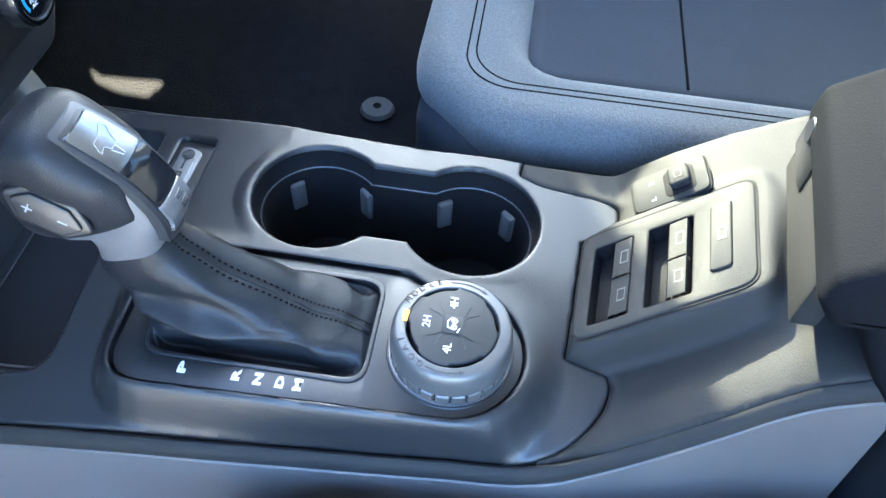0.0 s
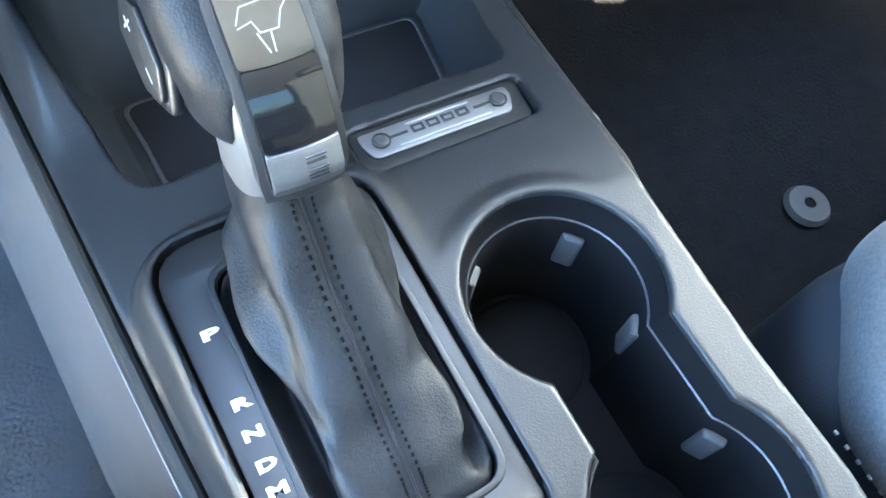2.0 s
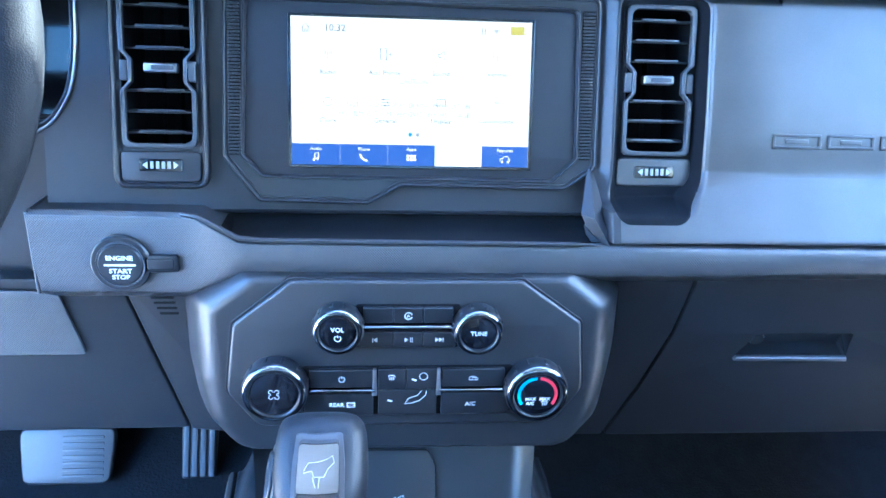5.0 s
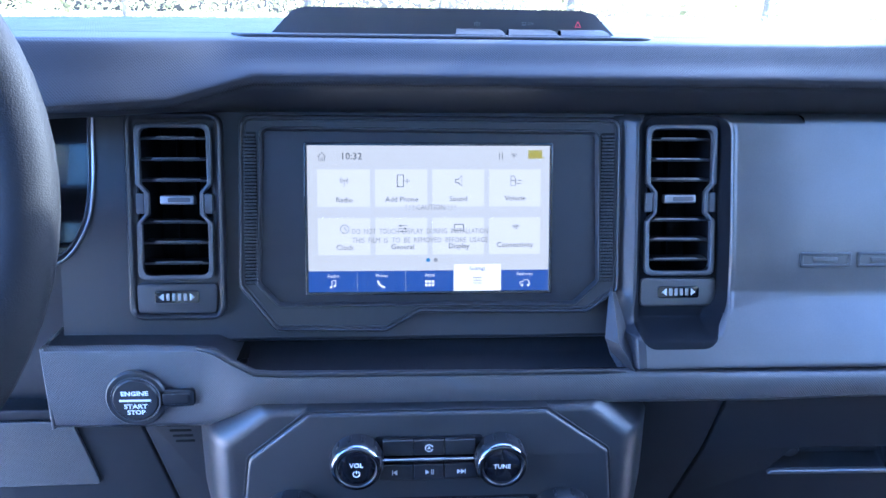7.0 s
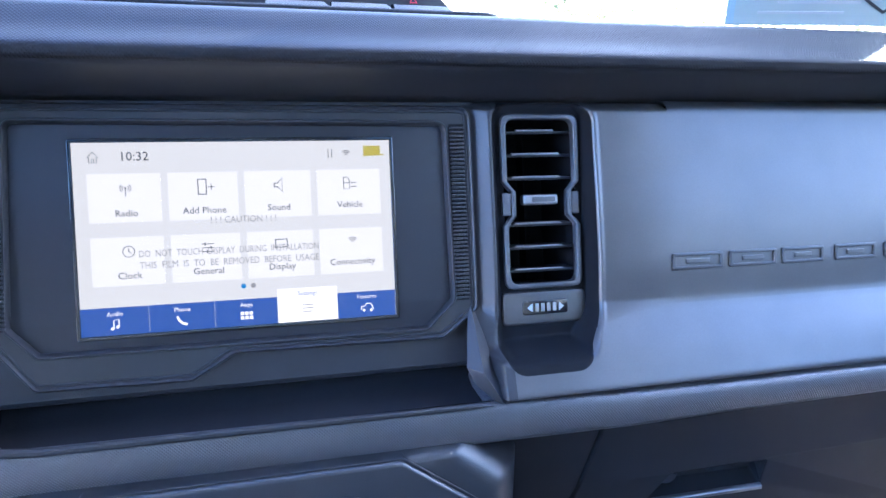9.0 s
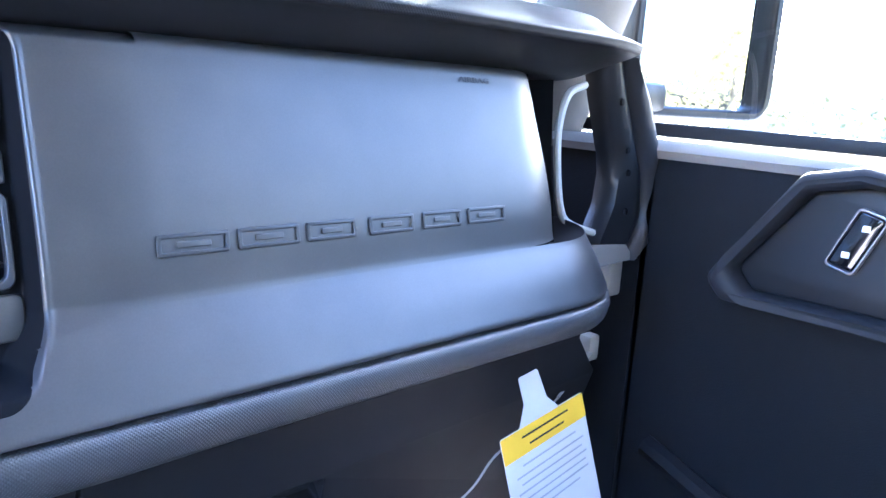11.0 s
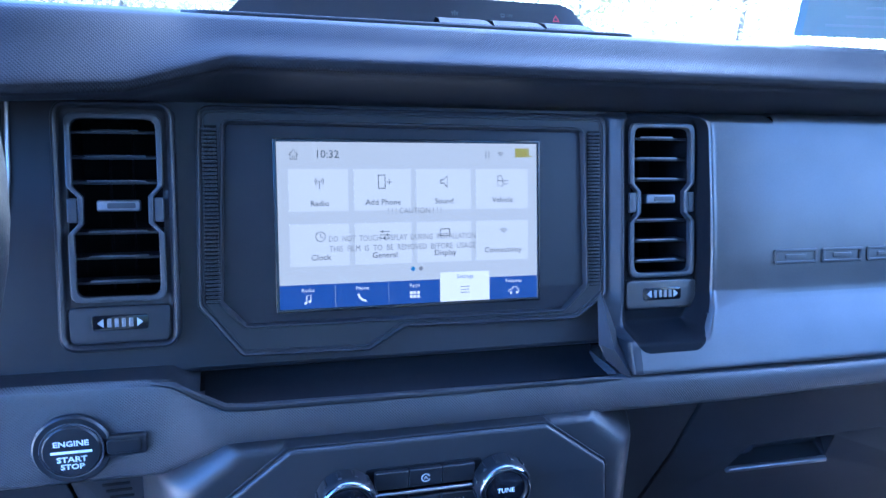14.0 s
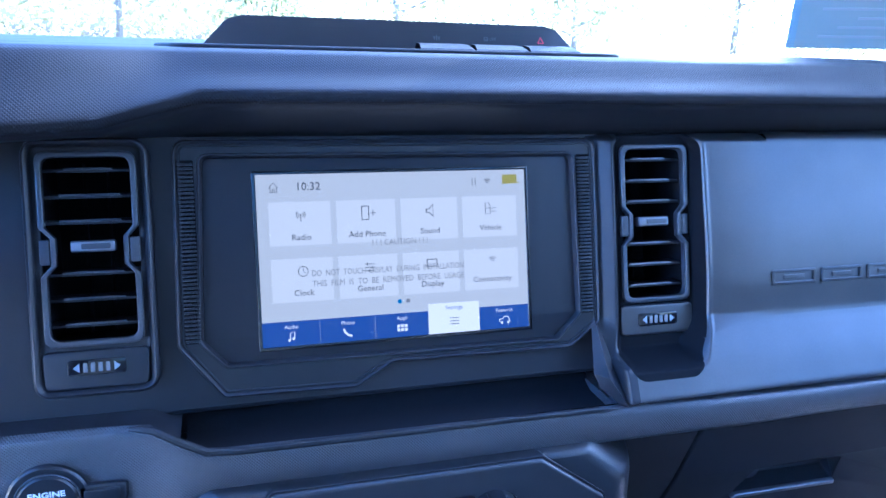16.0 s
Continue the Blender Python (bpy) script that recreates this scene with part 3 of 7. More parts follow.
def side_door(sx):
    d = thing("door_1" if sx > 0 else "door_2", (sx * 0.82, -0.3, 0.30),
              "dark grey plastic door panel with a sunlit sill under its window", "car door", kind="structure")
    F = Matrix(((0, 0, -sx, sx * (DOOR_X + 0.07)), (1, 0, 0, 0), (0, 1, 0, 0), (0, 0, 0, 1)))
    part("inner_panel", plate(rp([(0.0196, 0.34), (0.0196, 0.862), (-0.97, 0.862), (-0.97, 0.34)], [0.004, 0.004, 0.03, 0.03]), 0.07, 0.012, F), DOORTRIM, d)
    part("window_sill", loft([[(sx * 0.862, y, 0.862), (sx * 0.845, y, 0.869), (sx * 0.805, y, 0.870), (sx * 0.791, y, 0.867), (sx * 0.785, y, 0.861), (sx * 0.788, y, 0.853)]
                              for y in np.linspace(0.36, -0.97, 8)]), TRIM, d, "pale grey sill top along the window")
    part("rubber_seal", box(min(sx * 0.846, sx * 0.856), -0.97, 0.872, max(sx * 0.846, sx * 0.856), 0.33, 0.886, 0.002), RUBBER, d)
    g = part("pane", loft([[(sx * 0.851, 0.30, 0.87), (sx * 0.851, -0.95, 0.87)], [(sx * 0.735, 0.16, 1.50), (sx * 0.735, -0.92, 1.50)]]), GLASS, d)
    arm_out = rp([(-0.074, 0.757), (-0.146, 0.858), (-0.19, 0.868), (-0.66, 0.80), (-0.68, 0.72), (-0.205, 0.738), (-0.092, 0.738)], 0.014)
    arm_in = rp([(-0.096, 0.768), (-0.153, 0.843), (-0.195, 0.852), (-0.64, 0.785), (-0.66, 0.735), (-0.205, 0.750), (-0.112, 0.750)], 0.010)
    F2 = Matrix(((0, 0, -sx, sx * DOOR_X), (1, 0, 0, 0), (0, 1, 0, 0), (0, 0, 0, 1)))
    part("armrest_frame", plate([arm_out, arm_in], 0.045, 0.010, F2), LOWER, d, "grey raised armrest surround")
    part("armrest_recess", plate(arm_in, 0.020, 0.002, F2), BLACK, d)
    lock = part("lock_switch", plate(rp([(-0.190, 0.783), (-0.171, 0.788), (-0.190, 0.833), (-0.209, 0.828)], 0.004), 0.006, 0.0015, F2 @ Matrix.Translation((0, 0, 0.020))), GLOSS, d)
    part("switch_rim", plate([rp([(-0.1915, 0.7800), (-0.1680, 0.7865), (-0.1885, 0.8362), (-0.2125, 0.8300)], 0.005), rp([(-0.1903, 0.7825), (-0.1703, 0.7878), (-0.1897, 0.8337), (-0.2098, 0.8283)], 0.004)], 0.007, 0.0006, F2 @ Matrix.Translation((0, 0, 0.0205))), SATIN, lock)
    for k in range(2):
        y0, z0 = (-0.184, 0.797) if k == 0 else (-0.196, 0.820)
        part("padlock_mark", plate([rect(y0 - 0.003, z0 - 0.003, y0 + 0.003, z0 + 0.002, 0.0006), ], 0.0005, 0, F2 @ Matrix.Translation((0, 0, 0.0262))), WHITE, lock)
    part("pull_crease", tube(spl([(sx * 0.786, -0.02, 0.56), (sx * 0.780, -0.16, 0.52), (sx * 0.786, -0.40, 0.50)], 5), 0.012, 8), DOORTRIM, d)
    return d


door_r = side_door(1)


mirror = thing("door_mirror", (1.015, 0.095, 0.90), "black outside mirror with a tall rounded glass", "car mirror")
MM = frame3((1.015, 0.095, 0.99), (0.913, -0.408, 0), (0, 0, 1))
part("housing", plate([rect(-0.107, -0.100, 0.107, 0.140, 0.028), rect(-0.094, -0.087, 0.094, 0.127, 0.022)], 0.05, 0.010, MM @ Matrix.Translation((0, 0, -0.035))), BLACK, mirror)
part("shell", plate(rect(-0.105, -0.098, 0.105, 0.138, 0.03), 0.05, 0.02, MM @ Matrix.Translation((0, 0, -0.084))), PAINT, mirror)
part("mirror_glass", plate(rect(-0.0935, -0.0865, 0.0935, 0.1265, 0.021), 0.003, 0, MM @ Matrix.Translation((0, 0, -0.010))), MIRROR, mirror)
part("arm", box(0.86, 0.10, 0.895, 0.96, 0.16, 0.93, 0.01), BLACK, mirror)


# ---------------------------------------------------------------- dashboard
FACE = frame3((0, 0, 0.9), (1, 0, 0), (0, 0.2195, 1))       # leaning face that carries the screen and vents


def fz(z):
    return (z - 0.9) * 1.0238


def face_poly(pts):
    return [(x, fz(z)) for x, z in pts]


dash = thing("dashboard", (0, 0.1, 0.75), "charcoal grained plastic dashboard with a grey cross band", "dashboard")

# upper deck and brow
deck_plan = rp([(-0.80, 0.045), (0.60, 0.045), (0.70, 0.075), (0.765, 0.14), (0.79, 0.19), (0.6, 0.26), (0.3, 0.37), (0, 0.41), (-0.3, 0.37), (-0.6, 0.26), (-0.80, 0.18)], [0.01, 0.1, 0.1, 0.1, 0.02, 0.1, 0.1, 0.1, 0.1, 0.1, 0.02])
part("top_deck", skin(deck_plan, [], lambda x, y: 0.9742 + 0.0100 * np.clip((np.asarray(y, float) - 0.04) / 0.36, 0, 1), 0.012, 0.003, 0.03), PAD, dash)


def sweep_rows(profile_at, xs, turn_x, turn_y, turn_to, steps):
    """Rows of a profile (y, z) along the dashboard, the last part turning back round a corner."""
    rows = []
    for x in xs:
        rows.append([(x, p[0], p[1]) for p in profile_at(x)])
    for i in range(1, steps + 1):
        a = radians(-90 + (turn_to + 90) * i / steps)
        rows.append([(turn_x + (turn_y - p[0]) * math.cos(a), turn_y + (turn_y - p[0]) * math.sin(a), p[1]) for p in profile_at(turn_x)])
    return rows


def spl2(pts, n):
    return [(p.x, p.y) for p in spl([(a, b, 0) for a, b in pts], n)]


def brow_lip(x):
    """Where the brow's lower edge runs: (y, z)."""
    return (interp(x, (-0.30, -0.20, -0.115, 0.25, 0.45), (-0.075, -0.062, -0.035, -0.035, -0.048)),
            interp(x, (-0.30, -0.24, -0.165, -0.115, 0.7), (0.926, 0.929, 0.932, 0.945, 0.945)))


def brow2(x):
    ly, lz = brow_lip(x)
    ty = interp(x, (-0.24, -0.195, -0.135, 0.3), (-0.040, -0.036, -0.012, -0.014))
    return spl2([(0.06, 0.9745), (0.03, 0.9740), (ty + 0.016, 0.9734), (ty + 0.005, 0.9718), (ty - 0.0005, 0.9680), (ty * 0.6 + ly * 0.4 - 0.0012, 0.968 * 0.62 + lz * 0.38), (ly + 0.0008, lz + 0.0075), (ly - 0.0002, lz + 0.0035), (ly + 0.0012, lz + 0.0004), (ly + 0.0045, lz - 0.0010)], 4)


def brow_under(x):
    ly, lz = brow_lip(x)
    return spl2([(ly + 0.0042, lz - 0.0008), (ly * 0.75, lz - 0.0045), (ly * 0.3, (lz + 0.921) / 2 - 0.001), (0.012, 0.9215), (0.05, 0.918)], 4)


BROW_X = [-0.80, -0.6, -0.4, -0.30, -0.27, -0.24, -0.215, -0.19, -0.165, -0.15, -0.14, -0.13, -0.115, -0.10, 0.0, 0.15, 0.25, 0.35, 0.45, 0.53, 0.60]
part("brow", loft(sweep_rows(brow2, BROW_X, 0.60, 0.13, 20, 12)), PAD, dash, "weave-grained padded brow", sharp=50)
part("brow_underside", loft(sweep_rows(brow_under, BROW_X, 0.60, 0.13, 20, 12)), DASH, dash, "smooth dark underside of the brow", sharp=50)

# leaning centre face with openings for two vents and the display
VL, VR = -0.1795, 0.184


def vent_outline(cx, grow=0.0):
    w, z0, z1 = 0.0265 + grow, 0.807 - grow, 0.9155 + grow
    return rp(face_poly([(cx - w, z0), (cx + w, z0), (cx + w, z1), (cx - w, z1)]), 0.007)


CLUSTER_EDGE = [(-0.262, 0.8185), (-0.2525, 0.8260), (-0.2425, 0.8420), (-0.2380, 0.8580), (-0.2355, 0.8800), (-0.2352, 0.9000), (-0.2345, 0.9270)]
part("centre_face", plate([face_poly([(-0.262, 0.757), (-0.158, 0.757), (-0.146, 0.7655), (0.1430, 0.7655), (0.1430, 0.935), (-0.2345, 0.935)] + CLUSTER_EDGE[::-1]), vent_outline(VL)], 0.02, 0.0,
                          FACE @ Matrix.Translation((0, 0, -0.026))), DASH, dash)


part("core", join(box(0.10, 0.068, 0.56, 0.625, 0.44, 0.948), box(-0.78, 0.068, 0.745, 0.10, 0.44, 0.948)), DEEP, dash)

# passenger side: concave satin panel, ledge and the cross band that turns back at the end
def pass_panel(x):
    return spl2([(0.02, 0.924), (-0.004, 0.9225), (-0.010, 0.912), (-0.018, 0.885), (-0.027, 0.855), (-0.0345, 0.825), (-0.0375, 0.806), (-0.0395, 0.797), (-0.0445, 0.788),
                 (-0.052, 0.775), (-0.059, 0.7605), (-0.0625, 0.7525), (-0.060, 0.7505), (-0.05, 0.750)], 4)


part("passenger_panel", loft(sweep_rows(lambda x: pass_panel(x)[:29], [0.2700, 0.30, 0.36, 0.42, 0.48, 0.54], 0.54, 0.06, -62, 5)), PANEL, dash, "smooth satin grey panel", sharp=60)


def ledge(x):
    return pass_panel(x)[28:]


part("passenger_ledge", loft(sweep_rows(ledge, [0.2700, 0.30, 0.32, 0.40, 0.48, 0.54, 0.58], 0.58, 0.06, 0, 14)), PANEL, dash, sharp=60)

def smooth(a, b, x):
    t = min(1.0, max(0.0, (x - a) / (b - a)))
    return t * t * (3 - 2 * t)


PROF = sorted([(p[1], p[0]) for p in pass_panel(0.3) if -0.063 < p[0] < 0.0][2:])


def panel_at(z):
    return float(np.interp(z, [p[0] for p in PROF], [p[1] for p in PROF]))


def recess_edge(x, z):
    """Signed distance to the rounded outline of the vent's recess, which narrows towards its foot."""
    f = smooth(0.800, 0.770, z)
    cx_, half, z0, z1, r = 0.1842 - 0.0065 * f, 0.0315 - 0.0035 * f, 0.7655, 0.9225, 0.0115
    qx, qz = abs(x - cx_) - half + r, abs(z - (z0 + z1) / 2) - (z1 - z0) / 2 + r
    return math.hypot(max(qx, 0), max(qz, 0)) + min(max(qx, qz), 0) - r


def moulded(x, z):
    """Depth of the skin round the vent by the panel: a rounded recess with a scooped foot, running out into the ledge."""
    a, b = interp(z, (0.772, 0.805), (0.1380, 0.1200)), interp(z, (0.772, 0.800), (0.1470, 0.2700))
    outer_y = (z - 0.9) * 0.2195 - 0.0035
    s_ = smooth(a, b, x)
    y_out = outer_y * (1 - s_) + panel_at(z) * s_
    d = recess_edge(x, z)
    y_in = (z - 0.9) * 0.2195 + 0.0005
    y_in += (panel_at(z) - y_in) * smooth(0.7775, 0.7690, z)
    soft = smooth(0.800, 0.776, z)
    k = smooth(-0.0030 - 0.003 * soft, 0.0022 + 0.002 * soft, d)
    y_out += 500 * max(0.0, z - 0.9175) ** 2 + 0.0060 * smooth(0.1500, 0.1385, x) * smooth(0.785, 0.800, z)
    return y_in * (1 - k) + y_out * k - 0.0007 * (1 - soft) * math.exp(-((d - 0.003) / 0.0016) ** 2)


def in_recess(x, z):
    return recess_edge(x, z) < 0.0012 and z < 0.9215


def vent_skin(inside, x0=0.0, x1=1.0):
    bm = bmesh.new()
    xs, zs = np.linspace(0.1350, 0.2702, 211), np.linspace(0.7520, 0.9225, 241)
    vs = []
    for x in xs:
        col = []
        for z in zs:
            e = recess_edge(x, z) - 0.0012             # lay the mesh along the recess's border
            gx, gz = (recess_edge(x + 1e-4, z) - 0.0012 - e) / 1e-4, (recess_edge(x, z + 1e-4) - 0.0012 - e) / 1e-4
            k = e / max(gx * gx + gz * gz, 0.2) if abs(e) < 0.00045 and 0.756 < z < 0.918 else 0.0
            col.append(bm.verts.new((x - k * gx, moulded(x - k * gx, z - k * gz), z - k * gz)))
        vs.append(col)
    for i in range(len(xs) - 1):
        for j in range(len(zs) - 1):
            xm, zm = (xs[i] + xs[i + 1]) / 2, (zs[j] + zs[j + 1]) / 2
            if abs(xm - VR) < 0.0245 and 0.8095 < zm < 0.9130:
                continue
            if in_recess(xm, zm) == inside and x0 <= xm < x1:
                bm.faces.new((vs[i][j], vs[i + 1][j], vs[i + 1][j + 1], vs[i][j + 1]))
    bmesh.ops.delete(bm, geom=[v for v in bm.verts if not v.link_faces], context="VERTS")
    return bm


part("vent_recess", vent_skin(True), RECESS, dash, "dark smooth recess round the vent", sharp=80)
part("vent_rail", vent_skin(False, 0.0, 0.1522), DASH, dash, "dark rail between bezel and vent", sharp=80)
part("vent_flank", vent_skin(False, 0.1522), PANEL, dash, "satin skin running from the vent into the ledge", sharp=80)
part("ledge_front", loft([[(x, y, z) for y, z in ((moulded(x, 0.7522) + 0.0002, 0.7522), (moulded(x, 0.7522) + 0.003, 0.7503), (-0.04, 0.7500))] for x in np.linspace(0.1385, 0.2702, 14)]), PANEL, dash)


# cross band
def band_section(x):
    top = interp(x, (-0.262, -0.152, -0.122, 0.14, 0.302, 0.54), (0.769, 0.768, 0.7525, 0.7500, 0.7490, 0.7490))
    bot = interp(x, (-0.262, -0.160, -0.121, 0.14, 0.302, 0.54), (0.704, 0.704, 0.7245, 0.7225, 0.7265, 0.7275))
    fy = interp(x, (-0.262, -0.17, -0.152, -0.135, -0.12, 0.14, 0.24), (-0.0480, -0.0485, -0.0515, -0.0565, -0.0592, -0.060, -0.066))
    inner = [(fy + 0.0062, top - 0.014), (fy + 0.0058, top - 0.006)] if x < 0.137 else [(0.0, top - 0.0015), (fy * 0.6, top - 0.0012)]
    return spl2(inner + [(fy + 0.005, top - 0.0008), (fy + 0.001, top - 0.003), (fy, top - 0.007), (fy, (top + bot) / 2), (fy + 0.0015, bot + 0.006),
                 (fy + 0.004, bot + 0.001), (fy + 0.012, bot - 0.004), (fy + 0.035, bot - 0.016), (fy + 0.06, bot - 0.024)], 3)


xs_band = [-0.268, -0.26, -0.22, -0.18, -0.165, -0.158, -0.152, -0.145, -0.137, -0.133, -0.122, -0.115, -0.08, 0.0, 0.08, 0.136, 0.139, 0.18, 0.24, 0.30, 0.38, 0.46, 0.54]
part("cross_band", loft(sweep_rows(band_section, xs_band + [0.58], 0.58, 0.06, 8, 12)), BAND, dash, "mid grey weave-grained band", sharp=50)
part("band_ledge", loft([[(x, y, interp(x, (-0.262, -0.152, -0.122), (0.769, 0.768, 0.7525)) - 0.0022) for y in (0.012, -0.020, interp(x, (-0.262, -0.17, -0.152, -0.135), (-0.0480, -0.0485, -0.0515, -0.0565)) + 0.0055)] for x in (-0.268, -0.22, -0.165, -0.152, -0.145, -0.136)]), DASH, dash, "dark ledge behind the band", sharp=60)
part("band_end", box(-0.269, -0.0475, 0.7045, -0.2665, 0.02, 0.7675, 0.0008), BAND, dash)

# shallow tray between the centre face and the band
part("tray_brow", tube([FACE @ Vector((x, fz(z), -0.0100)) for x, z in ((-0.150, 0.7640), (-0.140, 0.7655), (0.0, 0.7655), (0.1400, 0.7655))], 0.0042, 10), DASH, dash, "rounded edge over the tray")
part("tray_shelf", loft([[(x, y, z) for y, z in ((-0.022, 0.768), (-0.010, 0.766), (-0.006, 0.757), (-0.010, 0.7470), (-0.020, 0.7440), (-0.048, 0.7440), (-0.0525, 0.7452), (-0.0545, 0.7500))] for x in (-0.134, -0.12, 0.0, 0.14)]), TRAYMAT, dash, "matt black tray floor", sharp=60)
part("tray_lip", tube([(-0.162, -0.050, 0.7675), (-0.150, -0.054, 0.7668), (-0.135, -0.0575, 0.759), (-0.122, -0.059, 0.7525), (-0.105, -0.0595, 0.7512), (0.0, -0.0598, 0.7506), (0.12, -0.0603, 0.7502), (0.138, -0.0600, 0.7490)], [0.0016, 0.0024, 0.0026, 0.0026, 0.0024, 0.0022, 0.0019, 0.0006], 10), BLACK, dash, "black lip along the tray")
part("corner_fin", loft([[(0.1330, -0.0215, 0.8015), (0.1340, -0.0230, 0.8018), (0.1352, -0.0215, 0.8010)],
                         [(0.1290, -0.034, 0.785), (0.1338, -0.0385, 0.784), (0.1405, -0.031, 0.784)],
                         [(0.1252, -0.046, 0.7690), (0.1335, -0.0535, 0.7675), (0.1445, -0.040, 0.7680)],
                         [(0.1290, -0.050, 0.7600), (0.1395, -0.0580, 0.7580), (0.1465, -0.050, 0.7590)],
                         [(0.1400, -0.055, 0.7500), (0.1450, -0.0605, 0.7490), (0.1490, -0.055, 0.7500)]]), DASH, dash, "small pointed fin", sharp=25)

# raised well that carries the vent by the wheel
def ring_steps(poly, steps, M):
    """A moulded border: the outline drawn in step by step (inset, height)."""
    return loft([[tuple(M @ Vector((p[0], p[1], h))) for p in drawn_in(poly, d)] for d, h in steps], close=True)


def drawn_in(poly, d):
    n_, out = len(poly), []
    sgn = 1 if area2(poly) > 0 else -1
    for i, p in enumerate(poly):
        a, b = Vector(p) - Vector(poly[i - 1]), Vector(poly[(i + 1) % n_]) - Vector(p)
        a, b = (v.normalized() if v.length > 1e-9 else Vector((0, 0)) for v in (a, b))
        na, nb = Vector((-a.y, a.x)), Vector((-b.y, b.x))
        m_ = (na + nb)
        m_ = m_ / max(0.6, m_.dot(nb) if m_.length else 1) if m_.length > 1e-6 else nb
        out.append((p[0] + sgn * d * m_.x, p[1] + sgn * d * m_.y))
    return out


w = 0.0335
outl = rp(face_poly([(VL - w, 0.779), (VL + w, 0.779), (VL + w, 0.9225), (VL - w, 0.9225)]), 0.011, 6)
part("vent_border", ring_steps(outl, ((0, -0.006), (0, 0.0005), (0.0007, 0.0026), (0.0020, 0.0034), (0.0033, 0.0026), (0.0042, 0.0004), (0.0050, -0.0010), (0.0070, -0.0012)), FACE), DASH, dash, sharp=60)
part("vent_well", plate([drawn_in(outl, 0.0045), vent_outline(VL, -0.0005)], 0.005, 0.0, FACE @ Matrix.Translation((0, 0, -0.0062))), BLACK, dash)
part("wheel_plate", plate(rp(face_poly([(VL - 0.0275, 0.7835), (VL + 0.0275, 0.7835), (VL + 0.0285, 0.8050), (VL - 0.0285, 0.8050)]), 0.004), 0.0035, 0.0012, FACE @ Matrix.Translation((0, 0, -0.0020))), DASH, dash)
part("wheel_plate", plate(rp(face_poly([(VR - 0.0285, 0.7850), (VR + 0.0285, 0.7850), (VR + 0.0285, 0.8055), (VR - 0.0285, 0.8055)]), 0.004), 0.0035, 0.0012, FACE @ Matrix.Translation((0, 0, -0.0020))), PANEL, dash)


def air_vent(cx, label):
    v = thing("air_vent", (cx, -0.01, 0.85), label, "air vent", "dashboard vents")
    hx, z0, z1 = 0.0265, 0.807, 0.9155
    # cavity
    F0 = FACE @ Matrix.Translation((0, 0, -0.062))
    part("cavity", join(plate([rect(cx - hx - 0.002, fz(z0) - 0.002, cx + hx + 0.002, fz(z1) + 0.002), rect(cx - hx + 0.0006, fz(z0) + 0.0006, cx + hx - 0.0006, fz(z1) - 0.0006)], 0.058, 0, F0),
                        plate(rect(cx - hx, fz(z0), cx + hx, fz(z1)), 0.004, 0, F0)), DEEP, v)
    def ring(g):
        a, b = 0.0262 - g, 0.0205 - g * 0.9
        zz = [0.8075 + g, 0.8465, 0.8525, 0.8675, 0.8735, 0.9150 - g]
        pts = [(cx - a, zz[0]), (cx + a, zz[0]), (cx + a, zz[1]), (cx + b, zz[2]), (cx + b, zz[3]), (cx + a, zz[4]), (cx + a, zz[5]), (cx - a, zz[5]), (cx - a, zz[4]), (cx - b, zz[3]), (cx - b, zz[2]), (cx - a, zz[1])]
        return rp(face_poly(pts), [0.006, 0.006, 0.001, 0.001, 0.001, 0.001, 0.006, 0.006, 0.001, 0.001, 0.001, 0.001], 3)
    part("frame", plate([ring(0.0), ring(0.0032)], 0.006, 0.0009, FACE @ Matrix.Translation((0, 0, -0.003))), GREYEDGE, v, "grey edge trim")
    for z in (0.9058, 0.8912, 0.8768, 0.8478, 0.8334, 0.8190):
        w = 0.0165 if 0.815 < z < 0.9 else 0.013
        s = part("slat", plate(rect(cx - hx + 0.001, -0.012, cx + hx - 0.001, 0.004, 0.001, 2), 0.0016, 0.0004,
                               FACE @ Matrix.Translation((0, fz(z), -0.010)) @ Euler((radians(96), 0, 0)).to_matrix().to_4x4()), BLACK, v)
        part("slat_edge", plate(rect(cx - w, fz(z) - 0.0007, cx + w, fz(z) + 0.0007, 0.0006, 2), 0.0022, 0.0005, FACE @ Matrix.Translation((0, 0, -0.0072))), SATIN if cx > 0 else GREYEDGE, s)
    for x in (cx - 0.0085, cx + 0.005):
        part("vane", plate(rect(x - 0.0005, fz(0.81), x + 0.0005, fz(0.912)), 0.012, 0, FACE @ Matrix.Translation((0, 0, -0.050))), DEEP, v)
    tab = part("tab", plate([rect(cx - 0.011, fz(0.8625) - 0.0034, cx + 0.013, fz(0.8625) + 0.0034, 0.0018)], 0.007, 0.0014, FACE @ Matrix.Translation((0, 0, -0.008))), SATIN, v, "silver slider tab")
    part("tab_window", plate(rect(cx - 0.005, fz(0.8625) - 0.0016, cx + 0.0105, fz(0.8625) + 0.0016, 0.0008), 0.0006, 0, FACE @ Matrix.Translation((0, 0, -0.0009))), GREYEDGE, tab)
    for s in (-1, 1):
        part("side_clip", plate(rect(cx + s * 0.0235 - 0.0028, fz(0.853), cx + s * 0.0235 + 0.0028, fz(0.867), 0.0012), 0.004, 0.0008, FACE @ Matrix.Translation((0, 0, -0.002))), GREYEDGE, v)
    wheel = part("thumbwheel_recess", plate(rect(cx - 0.0155, fz(0.7955) - 0.0045, cx + 0.0155, fz(0.7955) + 0.0045, 0.002), 0.0012, 0.0004, FACE @ Matrix.Translation((0, 0, 0.0012))), GLOSS, v)
